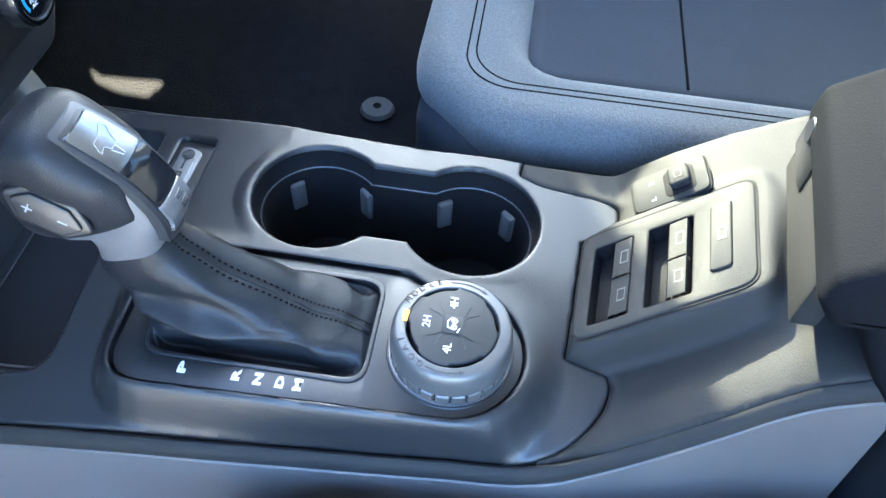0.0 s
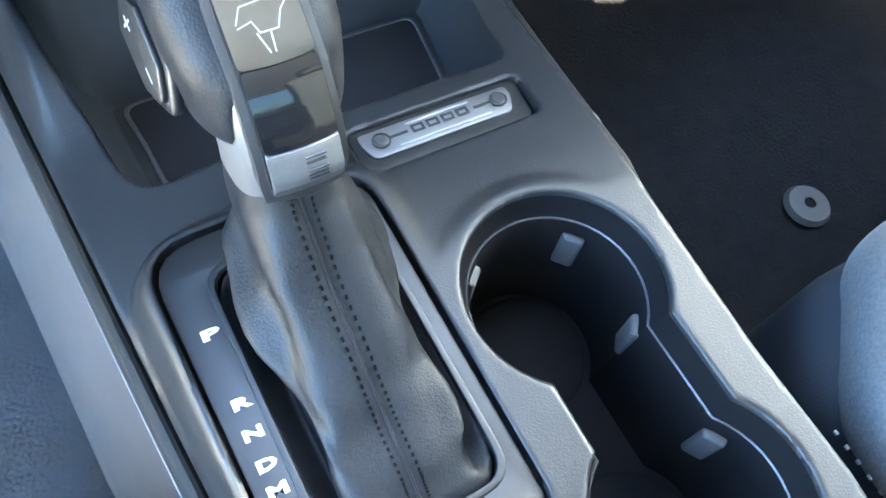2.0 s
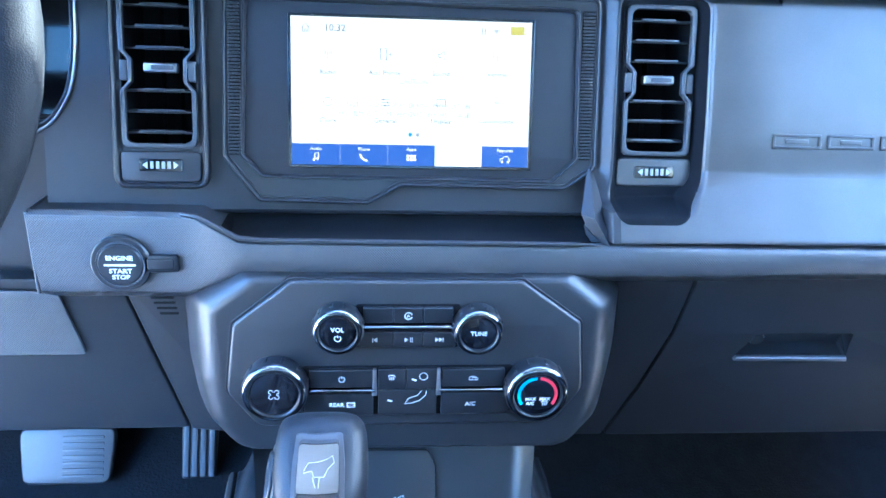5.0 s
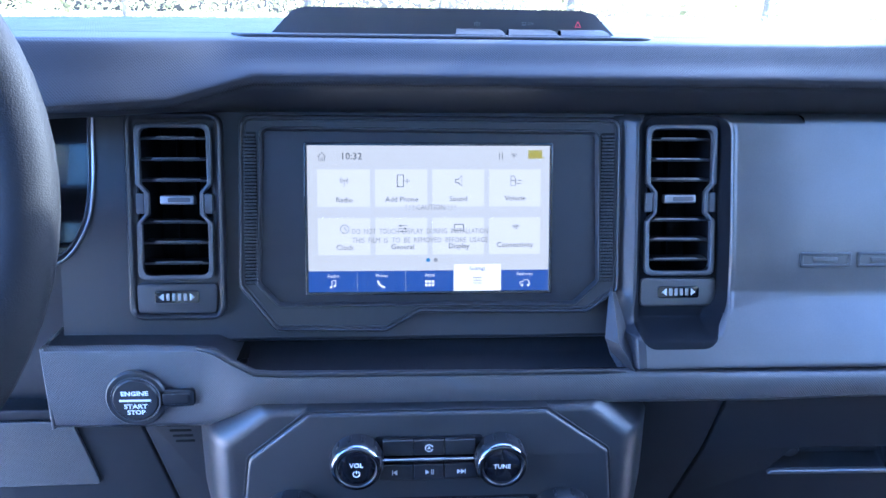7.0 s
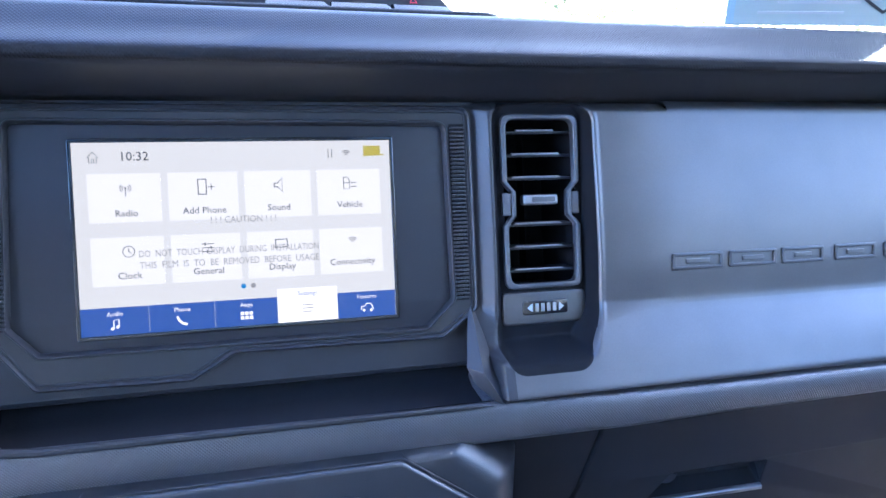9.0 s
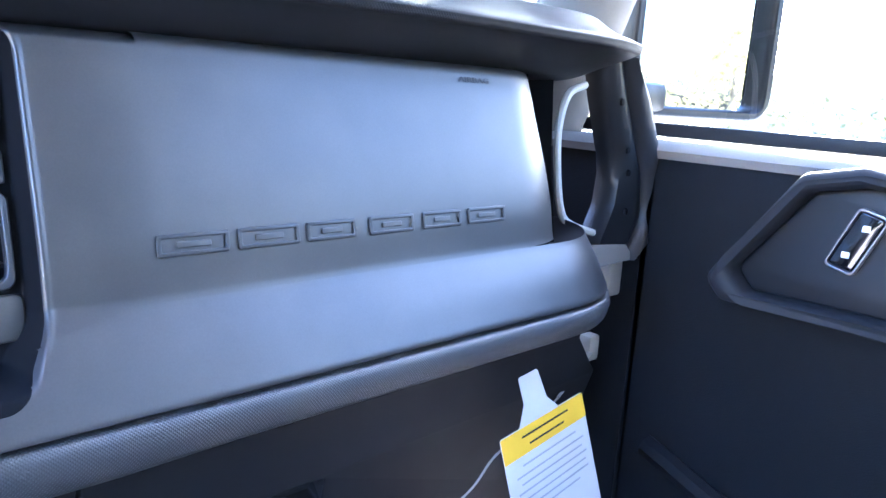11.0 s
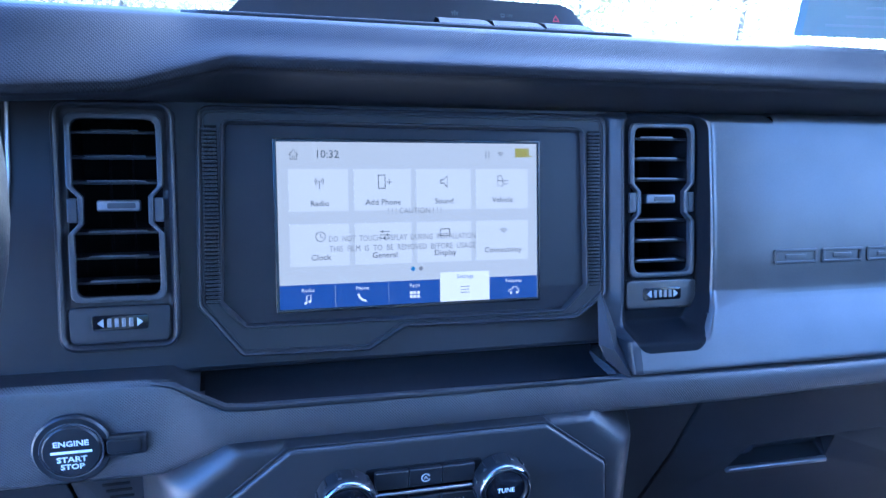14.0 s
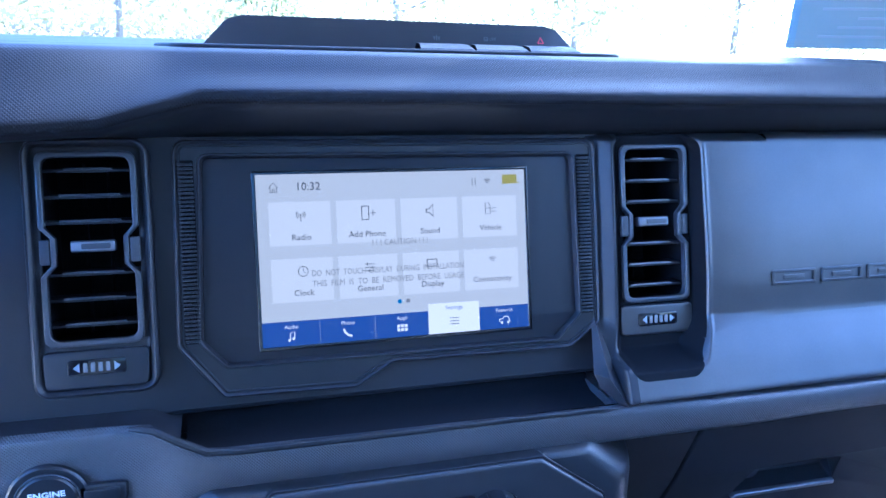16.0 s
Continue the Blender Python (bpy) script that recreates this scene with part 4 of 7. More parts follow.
    for k in range(4):
        x = cx - 0.0060 + k * 0.0040
        part("wheel_rib", plate(rect(x - 0.0011, fz(0.7955) - 0.0026, x + 0.0011, fz(0.7955) + 0.0026, 0.0004, 2), 0.0012, 0.0003, FACE @ Matrix.Translation((0, 0, 0.0022))), SATIN, wheel)
    for s in (-1, 1):
        part("arrow_mark", plate([(cx + s * 0.0125, fz(0.7955)), (cx + s * 0.0092, fz(0.7955) + 0.0026), (cx + s * 0.0092, fz(0.7955) - 0.0026)], 0.0006, 0, FACE @ Matrix.Translation((0, 0, 0.0024))), GREYPRINT, wheel)


air_vent(VL, "upright black air vent with dark slats by the steering wheel")
air_vent(VR, "upright black air vent with silver-edged slats by the satin panel")

# ---------------------------------------------------------------- display
disp = thing("touchscreen_display", (0, 0.0, 0.845), "wide lit touchscreen with a menu, in a black ribbed bezel", "display")
outer = rp(face_poly([(-0.111, 0.7705), (-0.031, 0.769), (-0.007, 0.7825), (0.116, 0.781), (0.139, 0.797), (0.1385, 0.920), (-0.1335, 0.921), (-0.136, 0.802)]),
           [0.006, 0.006, 0.008, 0.008, 0.006, 0.009, 0.009, 0.006])
inner = rp(face_poly([(-0.108, 0.789), (0.106, 0.788), (0.1235, 0.804), (0.1215, 0.9095), (-0.1185, 0.9115), (-0.1225, 0.804)]), [0.004, 0.004, 0.004, 0.006, 0.006, 0.004])
part("bezel", ring_steps(outer, ((0, -0.006), (0, 0.0016), (0.0005, 0.0030), (0.0014, 0.0036), (0.0022, 0.0030), (0.0027, 0.0019), (0.0031, 0.0019), (0.0036, 0.0026), (0.0042, 0.0026), (0.0048, 0.0014)), FACE), DASH, disp, "charcoal raised bezel", sharp=50)
part("bezel_inlay", plate([drawn_in(outer, 0.0044), inner], 0.006, 0.0, FACE @ Matrix.Translation((0, 0, -0.0044))), BLACK, disp, "black inlay step")
part("inner_rim", ring_steps(drawn_in(inner, -0.0016), ((0, -0.002), (0, 0.0022), (0.0006, 0.0030), (0.0013, 0.0030), (0.0019, 0.0022), (0.0030, -0.0004), (0.0034, -0.0030)), FACE), DASH, disp, sharp=50)
glass = part("fascia", plate(inner, 0.004, 0.0006, FACE @ Matrix.Translation((0, 0, -0.0052))), FASCIA, disp, "matt dark display fascia")
part("screen_gasket", plate([rect(-0.0893, fz(0.7952), 0.0893, fz(0.9022), 0.001), rect(-0.0872, fz(0.7973), 0.0872, fz(0.9001))], 0.0012, 0.0004, FACE @ Matrix.Translation((0, 0, -0.0012))), GLOSS, disp)
for x0, x1 in ((-0.1310, -0.1224), (0.1246, 0.1332)):
    part("rib_channel", plate(rect(x0 - 0.0004, fz(0.8035), x1 + 0.0004, fz(0.9090), 0.0006), 0.0012, 0.0, FACE @ Matrix.Translation((0, 0, 0.0008))), DEEP, disp)
    rows_ = []
    for k in range(44):
        z = 0.8045 + k * 0.00236
        rows_.append(plate(rect(x0, fz(z), x1, fz(z) + 0.0013, 0.0003, 1), 0.0026, 0.0004, FACE @ Matrix.Translation((0, 0, 0.0014)), 1))
    tagged(part("rib_strip", join(*rows_), CLIMA, disp), kind="stuff")
UI = FACE @ Matrix.Translation((0, 0, -0.0004))


def up(px_, py_):
    """Place on the display from the menu's own layout, 1000 wide and 590 high, y down."""
    return (-0.0870 + px_ / 1000 * 0.174, fz(0.9 - py_ / 590 * 0.1025))


def ui_rect(x0, y0, x1, y1, r=0.0):
    a, b = up(x0, y1), up(x1, y0)
    return rect(a[0], a[1], b[0], b[1], r)


def ui_at(x, y, lift=0.0003):
    p = up(x, y)
    return UI @ Matrix.Translation((p[0], p[1], lift))


screen = part("screen", plate(ui_rect(0, 0, 1000, 590), 0.0002, 0, UI), UI_BG, disp, "bright menu screen")
for r in range(2):
    for c in range(4):
        x0, y0 = 40 + c * 236, 95 + r * 195
        part("menu_tile", plate(ui_rect(x0, y0, x0 + 215, y0 + 150, 0.0004), 0.0001, 0, UI @ Matrix.Translation((0, 0, 0.0002))), UI_TILE, screen)
for c in range(5):
    if c != 3:
        part("tab_bar", plate(ui_rect(c * 200, 505, c * 200 + 199, 590), 0.0001, 0, UI @ Matrix.Translation((0, 0, 0.0002))), UI_BLUE, screen)
part("active_tab", plate(ui_rect(601, 480, 799, 590), 0.0001, 0, UI @ Matrix.Translation((0, 0, 0.0002))), UI_WHITE, screen)
for s, x, y, h, m in (("10:32", 180, 44, 0.0048, UI_TEXT), ("Radio", 150, 218, 0.0036, UI_TEXT), ("Add Phone", 385, 216, 0.0036, UI_TEXT), ("Sound", 620, 214, 0.0036, UI_TEXT), ("Vehicle", 857, 212, 0.0036, UI_TEXT),
                      ("Clock", 150, 410, 0.0036, UI_TEXT), ("General", 388, 408, 0.0036, UI_TEXT), ("Display", 622, 406, 0.0036, UI_TEXT), ("Connectivity", 857, 402, 0.0036, UI_TEXT),
                      ("Audio", 100, 525, 0.0024, UI_WHITE), ("Phone", 300, 525, 0.0024, UI_WHITE), ("Apps", 500, 523, 0.0024, UI_WHITE), ("Settings", 700, 498, 0.0026, UI_LINE), ("Features", 900, 522, 0.0024, UI_WHITE)):
    part("screen_text", words(s, h, ui_at(x, y, 0.0004), 0.00005), m, screen)
for s, y, w in (("! ! ! CAUTION ! ! !", 248, 0.036), ("DO  NOT  TOUCH  DISPLAY  DURING  INSTALLATION", 345, 0.098), ("THIS  FILM  IS  TO  BE  REMOVED  BEFORE  USAGE", 381, 0.098)):
    part("film_text", words(s, 0.0037, ui_at(462 if y > 300 else 505, y, 0.0006), 0.00005, width=w), UI_FILM, screen)


def ui_poly(polys, m, lift=0.0004):
    tagged(part("screen_icon", join(*[plate(p, 0.00005, 0, UI @ Matrix.Translation((0, 0, lift))) for p in polys]), m, screen), kind="stuff" if len(polys) > 2 else "")


def ui_line(pts, w=0.0004):
    return stroke([up(*p) for p in pts], w)


c0 = up(150, 140)
ui_poly([arc_band(c0[0], c0[1], r_, r_ + 0.0004, a, a + 90, 8) for r_ in (0.0014, 0.0025) for a in (-45, 135)] + [ui_line([(150, 140), (150, 165)]), circle(c0[0], c0[1], 0.0005, 10)], UI_TEXT)
def ui_ring(pts, w=0.0004):
    """An outlined icon shape."""
    o = [up(*p) for p in pts]
    return [o, drawn_in(o, w)]


ui_poly([ui_ring([(366, 116), (394, 116), (394, 166), (366, 166)], 0.0005), ui_line([(398, 142), (418, 142)]), ui_line([(408, 132), (408, 152)])], UI_TEXT)
ui_poly([ui_ring([(606, 134), (618, 134), (634, 118), (634, 164), (618, 149), (606, 149)], 0.0005)], UI_TEXT)
ui_poly([ui_line([(838, 122), (852, 120), (858, 134), (858, 160), (838, 160), (838, 122)]), ui_line([(838, 140), (858, 140)]), ui_line([(862, 140), (882, 140)]), ui_line([(862, 152), (882, 152)])], UI_TEXT)
c0 = up(150, 335)
ui_poly([arc_band(c0[0], c0[1], 0.0028, 0.0032, 0, 359, 24), ui_line([(150, 335), (150, 325)]), ui_line([(150, 335), (158, 340)])], UI_TEXT)
ui_poly([ui_line([(370, y), (408, y)]) for y in (322, 334, 346)] + [ui_line([(x, y - 5), (x, y + 5)], 0.0006) for x, y in ((380, 322), (398, 334), (386, 346))], UI_TEXT)
ui_poly([ui_ring([(602, 316), (642, 316), (642, 344), (602, 344)], 0.0005)], UI_TEXT)
c0 = up(860, 340)
ui_poly([arc_band(c0[0], c0[1], r_, r_ + 0.0004, 45, 135, 8) for r_ in (0.001, 0.0021, 0.0032)], UI_TEXT)
c0 = up(850, 50)
ui_poly([arc_band(c0[0], c0[1], r_, r_ + 0.0004, 45, 135, 8) for r_ in (0.0008, 0.0018, 0.0028)], UI_TEXT)
ui_poly([ui_line([(790, 28), (790, 55)]), ui_line([(802, 28), (802, 55)])], UI_TEXT)
ui_poly([ui_line([(44, 46), (60, 28), (76, 46)]), ui_line([(49, 44), (49, 62), (57, 62), (57, 50), (63, 50), (63, 62), (71, 62), (71, 44)])], UI_TEXT)
ui_poly([[up(910, 18), up(968, 18), up(968, 46), up(980, 46), up(980, 50), up(910, 52)]], UI_YEL)
ui_poly([circle(*up(494, 462), 0.0014, 16)], UI_DOT)
ui_poly([circle(*up(525, 462), 0.0014, 16)], UI_FILM)
ui_poly([ui_line([(95, 570), (95, 545), (110, 541), (110, 564)], 0.0006), circle(*up(91, 570), 0.0009, 10), circle(*up(106, 565), 0.0009, 10)], UI_WHITE)
ui_poly([ui_line([(284, 545), (289, 558), (300, 568), (314, 572)], 0.0014)], UI_WHITE)
ui_poly([ui_rect(480 + 14 * i, 545 + 14 * j, 491 + 14 * i, 556 + 14 * j) for i in range(3) for j in range(2)], UI_WHITE)
ui_poly([ui_line([(682, y), (718, y)]) for y in (536, 547, 558)], UI_TEXT)
ui_poly([ui_line([(880, 566), (880, 556), (892, 554), (898, 546), (912, 546), (918, 555), (922, 566)], 0.0006), circle(*up(889, 568), 0.0009, 10), circle(*up(914, 568), 0.0009, 10)], UI_WHITE)

# ---------------------------------------------------------------- top of the dash: tray with three switches
tray = thing("dash_top_tray", (0.01, 0.04, 0.98), "low black accessory tray on the dash top with three switches", "dash tray")
part("rim", plate(rp([(-0.128, 0.004), (0.155, 0.004), (0.168, 0.035), (0.15, 0.10), (-0.13, 0.10), (-0.142, 0.035)], 0.015), 0.0042, 0.0016, Matrix.Translation((0, 0, 0.9716))), PAD, tray)
part("hood", loft([[(-0.116, 0.016, 0.9742), (-0.09, 0.010, 0.9742), (0.118, 0.010, 0.9742), (0.142, 0.016, 0.9742)],
                   [(-0.114, 0.040, 0.9750), (-0.088, 0.038, 0.9750), (0.116, 0.038, 0.9750), (0.140, 0.040, 0.9750)],
                   [(-0.0985, 0.044, 0.9915), (-0.0885, 0.042, 0.9940), (0.114, 0.042, 0.9935), (0.1245, 0.044, 0.9910)],
                   [(-0.0965, 0.090, 0.9922), (-0.0885, 0.090, 0.9942), (0.114, 0.090, 0.9937), (0.124, 0.090, 0.9915)],
                   [(-0.110, 0.098, 0.974), (-0.09, 0.100, 0.974), (0.118, 0.100, 0.974), (0.138, 0.098, 0.974)]]), BLACK, tray, "matt black sloping hood", sharp=20)
for k in range(3):
    x = 0.036 + k * 0.0375
    sw = part("switch", loft([[(x - 0.018, 0.010, 0.9744), (x + 0.018, 0.010, 0.9744)], [(x - 0.0178, 0.012, 0.9764), (x + 0.0178, 0.012, 0.9764)], [(x - 0.0165, 0.020, 0.9790), (x + 0.0165, 0.020, 0.9790)], [(x - 0.0155, 0.032, 0.9800), (x + 0.0155, 0.032, 0.9800)], [(x - 0.0155, 0.038, 0.9752), (x + 0.0155, 0.038, 0.9752)]]), PAD, tray, "grained grey push switch", sharp=20)
    M_ = frame3((x, 0.0386, 0.9835), (1, 0, 0), (0, 0.28, 0.96))
    if k == 0:
        part("switch_mark", join(plate(rect(-0.0026, 0.0002, 0.0026, 0.0008), 0.0002, 0, M_), plate(rect(-0.0003, -0.002, 0.0003, 0.002), 0.0002, 0, M_), plate(rect(-0.0020, -0.0014, -0.0012, 0.0002), 0.0002, 0, M_), plate(rect(0.0012, -0.0014, 0.0020, 0.0002), 0.0002, 0, M_)), GRIP, sw)
    elif k == 1:
        part("switch_mark", words("OFF", 0.0020, M_ @ Matrix.Translation((0.0022, 0, 0)), 0.0002), GRIP, sw)
        part("switch_mark", plate([rect(-0.0042, -0.0012, -0.0012, 0.0014, 0.0005), rect(-0.0037, -0.0002, -0.0017, 0.0009, 0.0003)], 0.0002, 0, M_), GRIP, sw)
    else:
        part("switch_mark", plate([[(-0.0026, -0.002), (0.0026, -0.002), (0, 0.0026)], [(-0.0017, -0.0014), (0.0017, -0.0014), (0, 0.0015)]], 0.0002, 0, M_), RED, sw, "red warning triangle")

# ---------------------------------------------------------------- embossed plates and small words on the passenger panel
def panel_y(z):
    pr = pass_panel(0.3)
    zs, ys = [p[1] for p in pr], [p[0] for p in pr]
    return float(np.interp(z, zs[::-1], ys[::-1]))


word_plates = thing("embossed_badge", (0.39, -0.036, 0.823), "row of six embossed satin blocks on the panel", "badge")
zc = 0.8235
EMB = frame3((0, panel_y(zc) - 0.0002, zc), (1, 0, 0), (0, (panel_y(zc + 0.01) - panel_y(zc - 0.01)) / 0.02, 1))
for x0, x1 in ((0.267, 0.305), (0.310, 0.347), (0.352, 0.386), (0.396, 0.431), (0.439, 0.473), (0.480, 0.517)):
    h = 0.0055
    blk = part("block", plate([rect(x0, -h, x1, h, 0.0015), rect(x0 + 0.0022, -h + 0.0022, x1 - 0.0022, h - 0.0022, 0.0008)], 0.0012, 0.0005, EMB), DARKSATIN, word_plates)
    part("block_core", plate(rect(x0 + 0.010, -0.0016, x1 - 0.010, 0.0016, 0.0006), 0.0010, 0.0004, EMB), PANEL, blk)
ab = frame3((0.503, panel_y(0.913) - 0.0004, 0.913), (1, 0, 0), (0, (panel_y(0.917) - panel_y(0.905)) / 0.012, 1))
tagged(part("safety_word", words("AIRBAG", 0.0036, ab, 0.0004, width=0.030), DARKPRINT, word_plates), "small dark printed word")

# ---------------------------------------------------------------- start button
start = thing("start_button", (-0.206, -0.055, 0.731), "round black engine start button with white letters", "push button")
SB = frame3((-0.206, -0.0487, 0.7305), (1, 0, 0), (0, 0.0, 1))
tail = rp([(0.014, -0.0070), (0.040, -0.0064), (0.040, 0.0064), (0.014, 0.0070)], 0.003)
part("surround", lathe([(0.0, 0.0005), (0.0212, 0.0005), (0.0212, 0.0030), (0.0200, 0.0042), (0.0172, 0.0042), (0.0160, 0.0030)], SB, 48), BLACK, start)
part("key_slot", join(plate(tail, 0.0042, 0.0012, SB), plate(rect(0.018, -0.0045, 0.037, 0.0045, 0.002), 0.0050, 0.001, SB)), BLACK, start, "raised black tab")
btn = part("button", lathe([(0.0, 0.0062), (0.0148, 0.0060), (0.0160, 0.0048), (0.0162, 0.0010)], SB, 48), BLACK, start)
part("button_rim", lathe([(0.0161, 0.0030), (0.0161, 0.0052), (0.0168, 0.0054), (0.0172, 0.0044)], SB, 48), GREYEDGE, start, "thin grey rim")
for s, y, w in (("ENGINE", 0.0053, 0.0185), ("START", -0.0046, 0.0160), ("STOP", -0.0092, 0.0125)):
    part("button_text", words(s, 0.0032, SB @ Matrix.Translation((0, y, 0.0062)), 0.0002, width=w, bold=0.00012), WHITE, btn)
part("button_bar", plate(rect(-0.0108, -0.0007, 0.0108, 0.0009), 0.0002, 0, SB @ Matrix.Translation((0, 0, 0.0062))), WHITE, btn)

# ---------------------------------------------------------------- climate and audio panel
clim = thing("climate_panel", (0, -0.06, 0.655), "charcoal audio and climate panel with four chrome-ringed knobs", "control panel")
HV = frame3((0, -0.030, 0), (1, 0, 0), (0, 0, 1))
hous = [(-0.160, 0.703), (-0.160, 0.640), (-0.156, 0.602), (-0.136, 0.575), (0.134, 0.573), (0.154, 0.600), (0.158, 0.640), (0.158, 0.703), (0.126, 0.7285), (-0.126, 0.7285)]


hp = rp(hous, [0.01, 0.02, 0.02, 0.02, 0.02, 0.02, 0.02, 0.01, 0.01, 0.01], 4)
octo = rp([(-0.114, 0.604), (0.113, 0.604), (0.134, 0.634), (0.1275, 0.691), (0.081, 0.7245), (-0.086, 0.7245), (-0.1285, 0.690), (-0.136, 0.634)], [0.014, 0.014, 0.014, 0.006, 0.004, 0.004, 0.006, 0.014], 4)


def scaled(poly, k, kz, cz=0.657):
    return [(p[0] * k, cz + (p[1] - cz) * kz) for p in poly]


rows_h = [[(p[0], 0.015, p[1]) for p in scaled(hp, 1.16, 1.0)], [(p[0], -0.022, p[1]) for p in scaled(hp, 1.07, 1.0)], [(p[0], -0.042, p[1]) for p in scaled(hp, 1.015, 1.0)],
          [(p[0], -0.051, p[1]) for p in scaled(hp, 0.985, 0.990)], [(p[0], -0.0575, p[1]) for p in scaled(hp, 0.955, 0.970)], [(p[0], -0.0620, p[1]) for p in scaled(hp, 0.922, 0.945)], [(p[0], -0.0645, p[1]) for p in scaled(hp, 0.895, 0.920)], [(p[0], -0.0650, p[1]) for p in scaled(hp, 0.865, 0.890)], [(p[0], -0.0650, p[1]) for p in scaled(hp, 0.3, 0.3)]]
part("housing", loft(rows_h, close=True, caps=True), CLIMA, clim, sharp=60)
part("faceplate", plate(octo, 0.040, 0.0025, HV @ Matrix.Translation((0, 0, -0.001))), CLIMA, clim)
part("face_groove", plate([scaled(octo, 1.014, 1.022), scaled(octo, 0.999, 0.999)], 0.0365, 0.0003, HV), BLACK, clim, "dark groove round the face")
HF = HV @ Matrix.Translation((0, 0, 0.0390))          # front of the faceplate, y about -0.069
for (x0, z0, x1, z1) in ((-0.040, 0.672, 0.036, 0.707), (-0.080, 0.6145, 0.078, 0.6565)):
    part("button_recess", plate(rect(x0, z0, x1, z1, 0.003), 0.0012, 0.0004, HF), DEEP, clim)


def key(x0, z0, x1, z1):
    return part("button", plate(rect(x0, z0, x1, z1, 0.0008, 2), 0.0036, 0.0008, HF @ Matrix.Translation((0, 0, 0.0008))), BLACK, clim)


KT = HF @ Matrix.Translation((0, 0, 0.0045))


def mark(parent, polys, m=WHITE, name="key_mark"):
    tagged(part(name, join(*[plate(p, 0.0002, 0, KT) for p in polys]), m, parent), kind="stuff" if len(polys) > 2 else "")


top_keys = [key(x, 0.6935, x + 0.0213, 0.7055) for x in (-0.0345, -0.0127, 0.0091)]
low_keys = [key(x, 0.6738, x + w, 0.6862) for x, w in ((-0.0375, 0.0243), (-0.0127, 0.0213), (0.0091, 0.0240))]
part("chrome_bar", plate(rect(-0.036, 0.6885, 0.032, 0.6915, 0.001), 0.0055, 0.0012, HF), CHROME, clim, "bright bar between the button rows")
cx_, cz_ = -0.002, 0.6993
mark(top_keys[1], [arc_band(cx_, cz_, 0.0024, 0.0029, 20, 340, 20)])
part("key_mark", words("A", 0.0026, KT @ Matrix.Translation((cx_, cz_, 0)), 0.0002), WHITE, top_keys[1])
for k, (kx, d) in enumerate(((-0.0245, -1), (-0.002, 1), (0.0205, 1))):
    tri_ = lambda x, s: [(x - 0.0013 * s, 0.6780), (x + 0.0013 * s, 0.6800), (x - 0.0013 * s, 0.6820)]
    bars = [rect(kx + 0.0016, 0.6780, kx + 0.0021, 0.6820), rect(kx + 0.0028, 0.6780, kx + 0.0033, 0.6820)] if k == 1 else [rect(kx + 0.0030 * d, 0.6780, kx + 0.0035 * d, 0.6820)]
    mark(low_keys[k], [tri_(kx - 0.0012, d)] + ([tri_(kx + 0.0015 * d, d)] if k != 1 else []) + bars)
row2 = [key(-0.0745, 0.6400, -0.0272, 0.6550), key(0.0240, 0.6400, 0.0715, 0.6550), key(-0.0790, 0.6158, -0.0272, 0.6348), key(0.0240, 0.6158, 0.0765, 0.6348)]
mid = [key(-0.0235, 0.6380, -0.0030, 0.6555), key(-0.0026, 0.6380, 0.0205, 0.6555), key(-0.0235, 0.6158, 0.0205, 0.6376)]
for x0, x1 in ((-0.0745, -0.0255), (0.0222, 0.0715)):
    part("chrome_bar", plate(rect(x0, 0.6362, x1, 0.6386, 0.0008), 0.0055, 0.001, HF), CHROME, clim, "bright bar between the button rows")
for x in (-0.0262, 0.0217):
    part("divider", plate(rp([(x - 0.0012, 0.655), (x + 0.0012, 0.655), (x + 0.0020, 0.633), (x - 0.0020, 0.633)], 0.0005), 0.0050, 0.0008, HF), SATIN, clim)
mark(row2[0], [arc_band(-0.0505, 0.6472, 0.0019, 0.0024, 120, 420, 20), rect(-0.0508, 0.6478, -0.0502, 0.6500)])
part("key_mark", words("REAR", 0.0032, KT @ Matrix.Translation((-0.0545, 0.6252, 0)), 0.0002, bold=0.00006), WHITE, row2[2])
mark(row2[2], [[*rect(-0.0470, 0.6232, -0.0408, 0.6274)], ])
mark(row2[2], [rect(-0.0464, 0.6238, -0.0414, 0.6268)], BLACK)
part("key_mark", words("A/C", 0.0034, KT @ Matrix.Translation((0.0465, 0.6250, 0)), 0.0002, bold=0.00006), WHITE, row2[3])
mark(row2[1], [stroke([(0.0445, 0.6462), (0.0450, 0.6485), (0.0480, 0.6490), (0.0500, 0.6480), (0.0515, 0.6470), (0.0515, 0.6460), (0.0445, 0.6460)], 0.0005), arc_band(0.0482, 0.6470, 0.0010, 0.0014, 0, 359, 12)])
mark(mid[0], [stroke([(-0.0160, 0.6490), (-0.0150, 0.6504), (-0.0120, 0.6504), (-0.0110, 0.6490)], 0.0005), rect(-0.0152, 0.6465, -0.0147, 0.6490), rect(-0.0138, 0.6465, -0.0133, 0.6490), rect(-0.0124, 0.6465, -0.0119, 0.6490)])
mark(mid[1], [arc_band(0.0102, 0.6493, 0.0028, 0.0032, 0, 359, 20), stroke([(0.0015, 0.6470), (0.0050, 0.6458)], 0.0014)])
mark(mid[2], [stroke([(0.0090, 0.6370), (0.0060, 0.6330), (-0.0008, 0.6305), (-0.0035, 0.6258), (0.0020, 0.6265), (0.0075, 0.6285), (0.0120, 0.6330), (0.0128, 0.6368)], 0.0005), stroke([(-0.0165, 0.6292), (-0.0130, 0.6280)], 0.0014)])


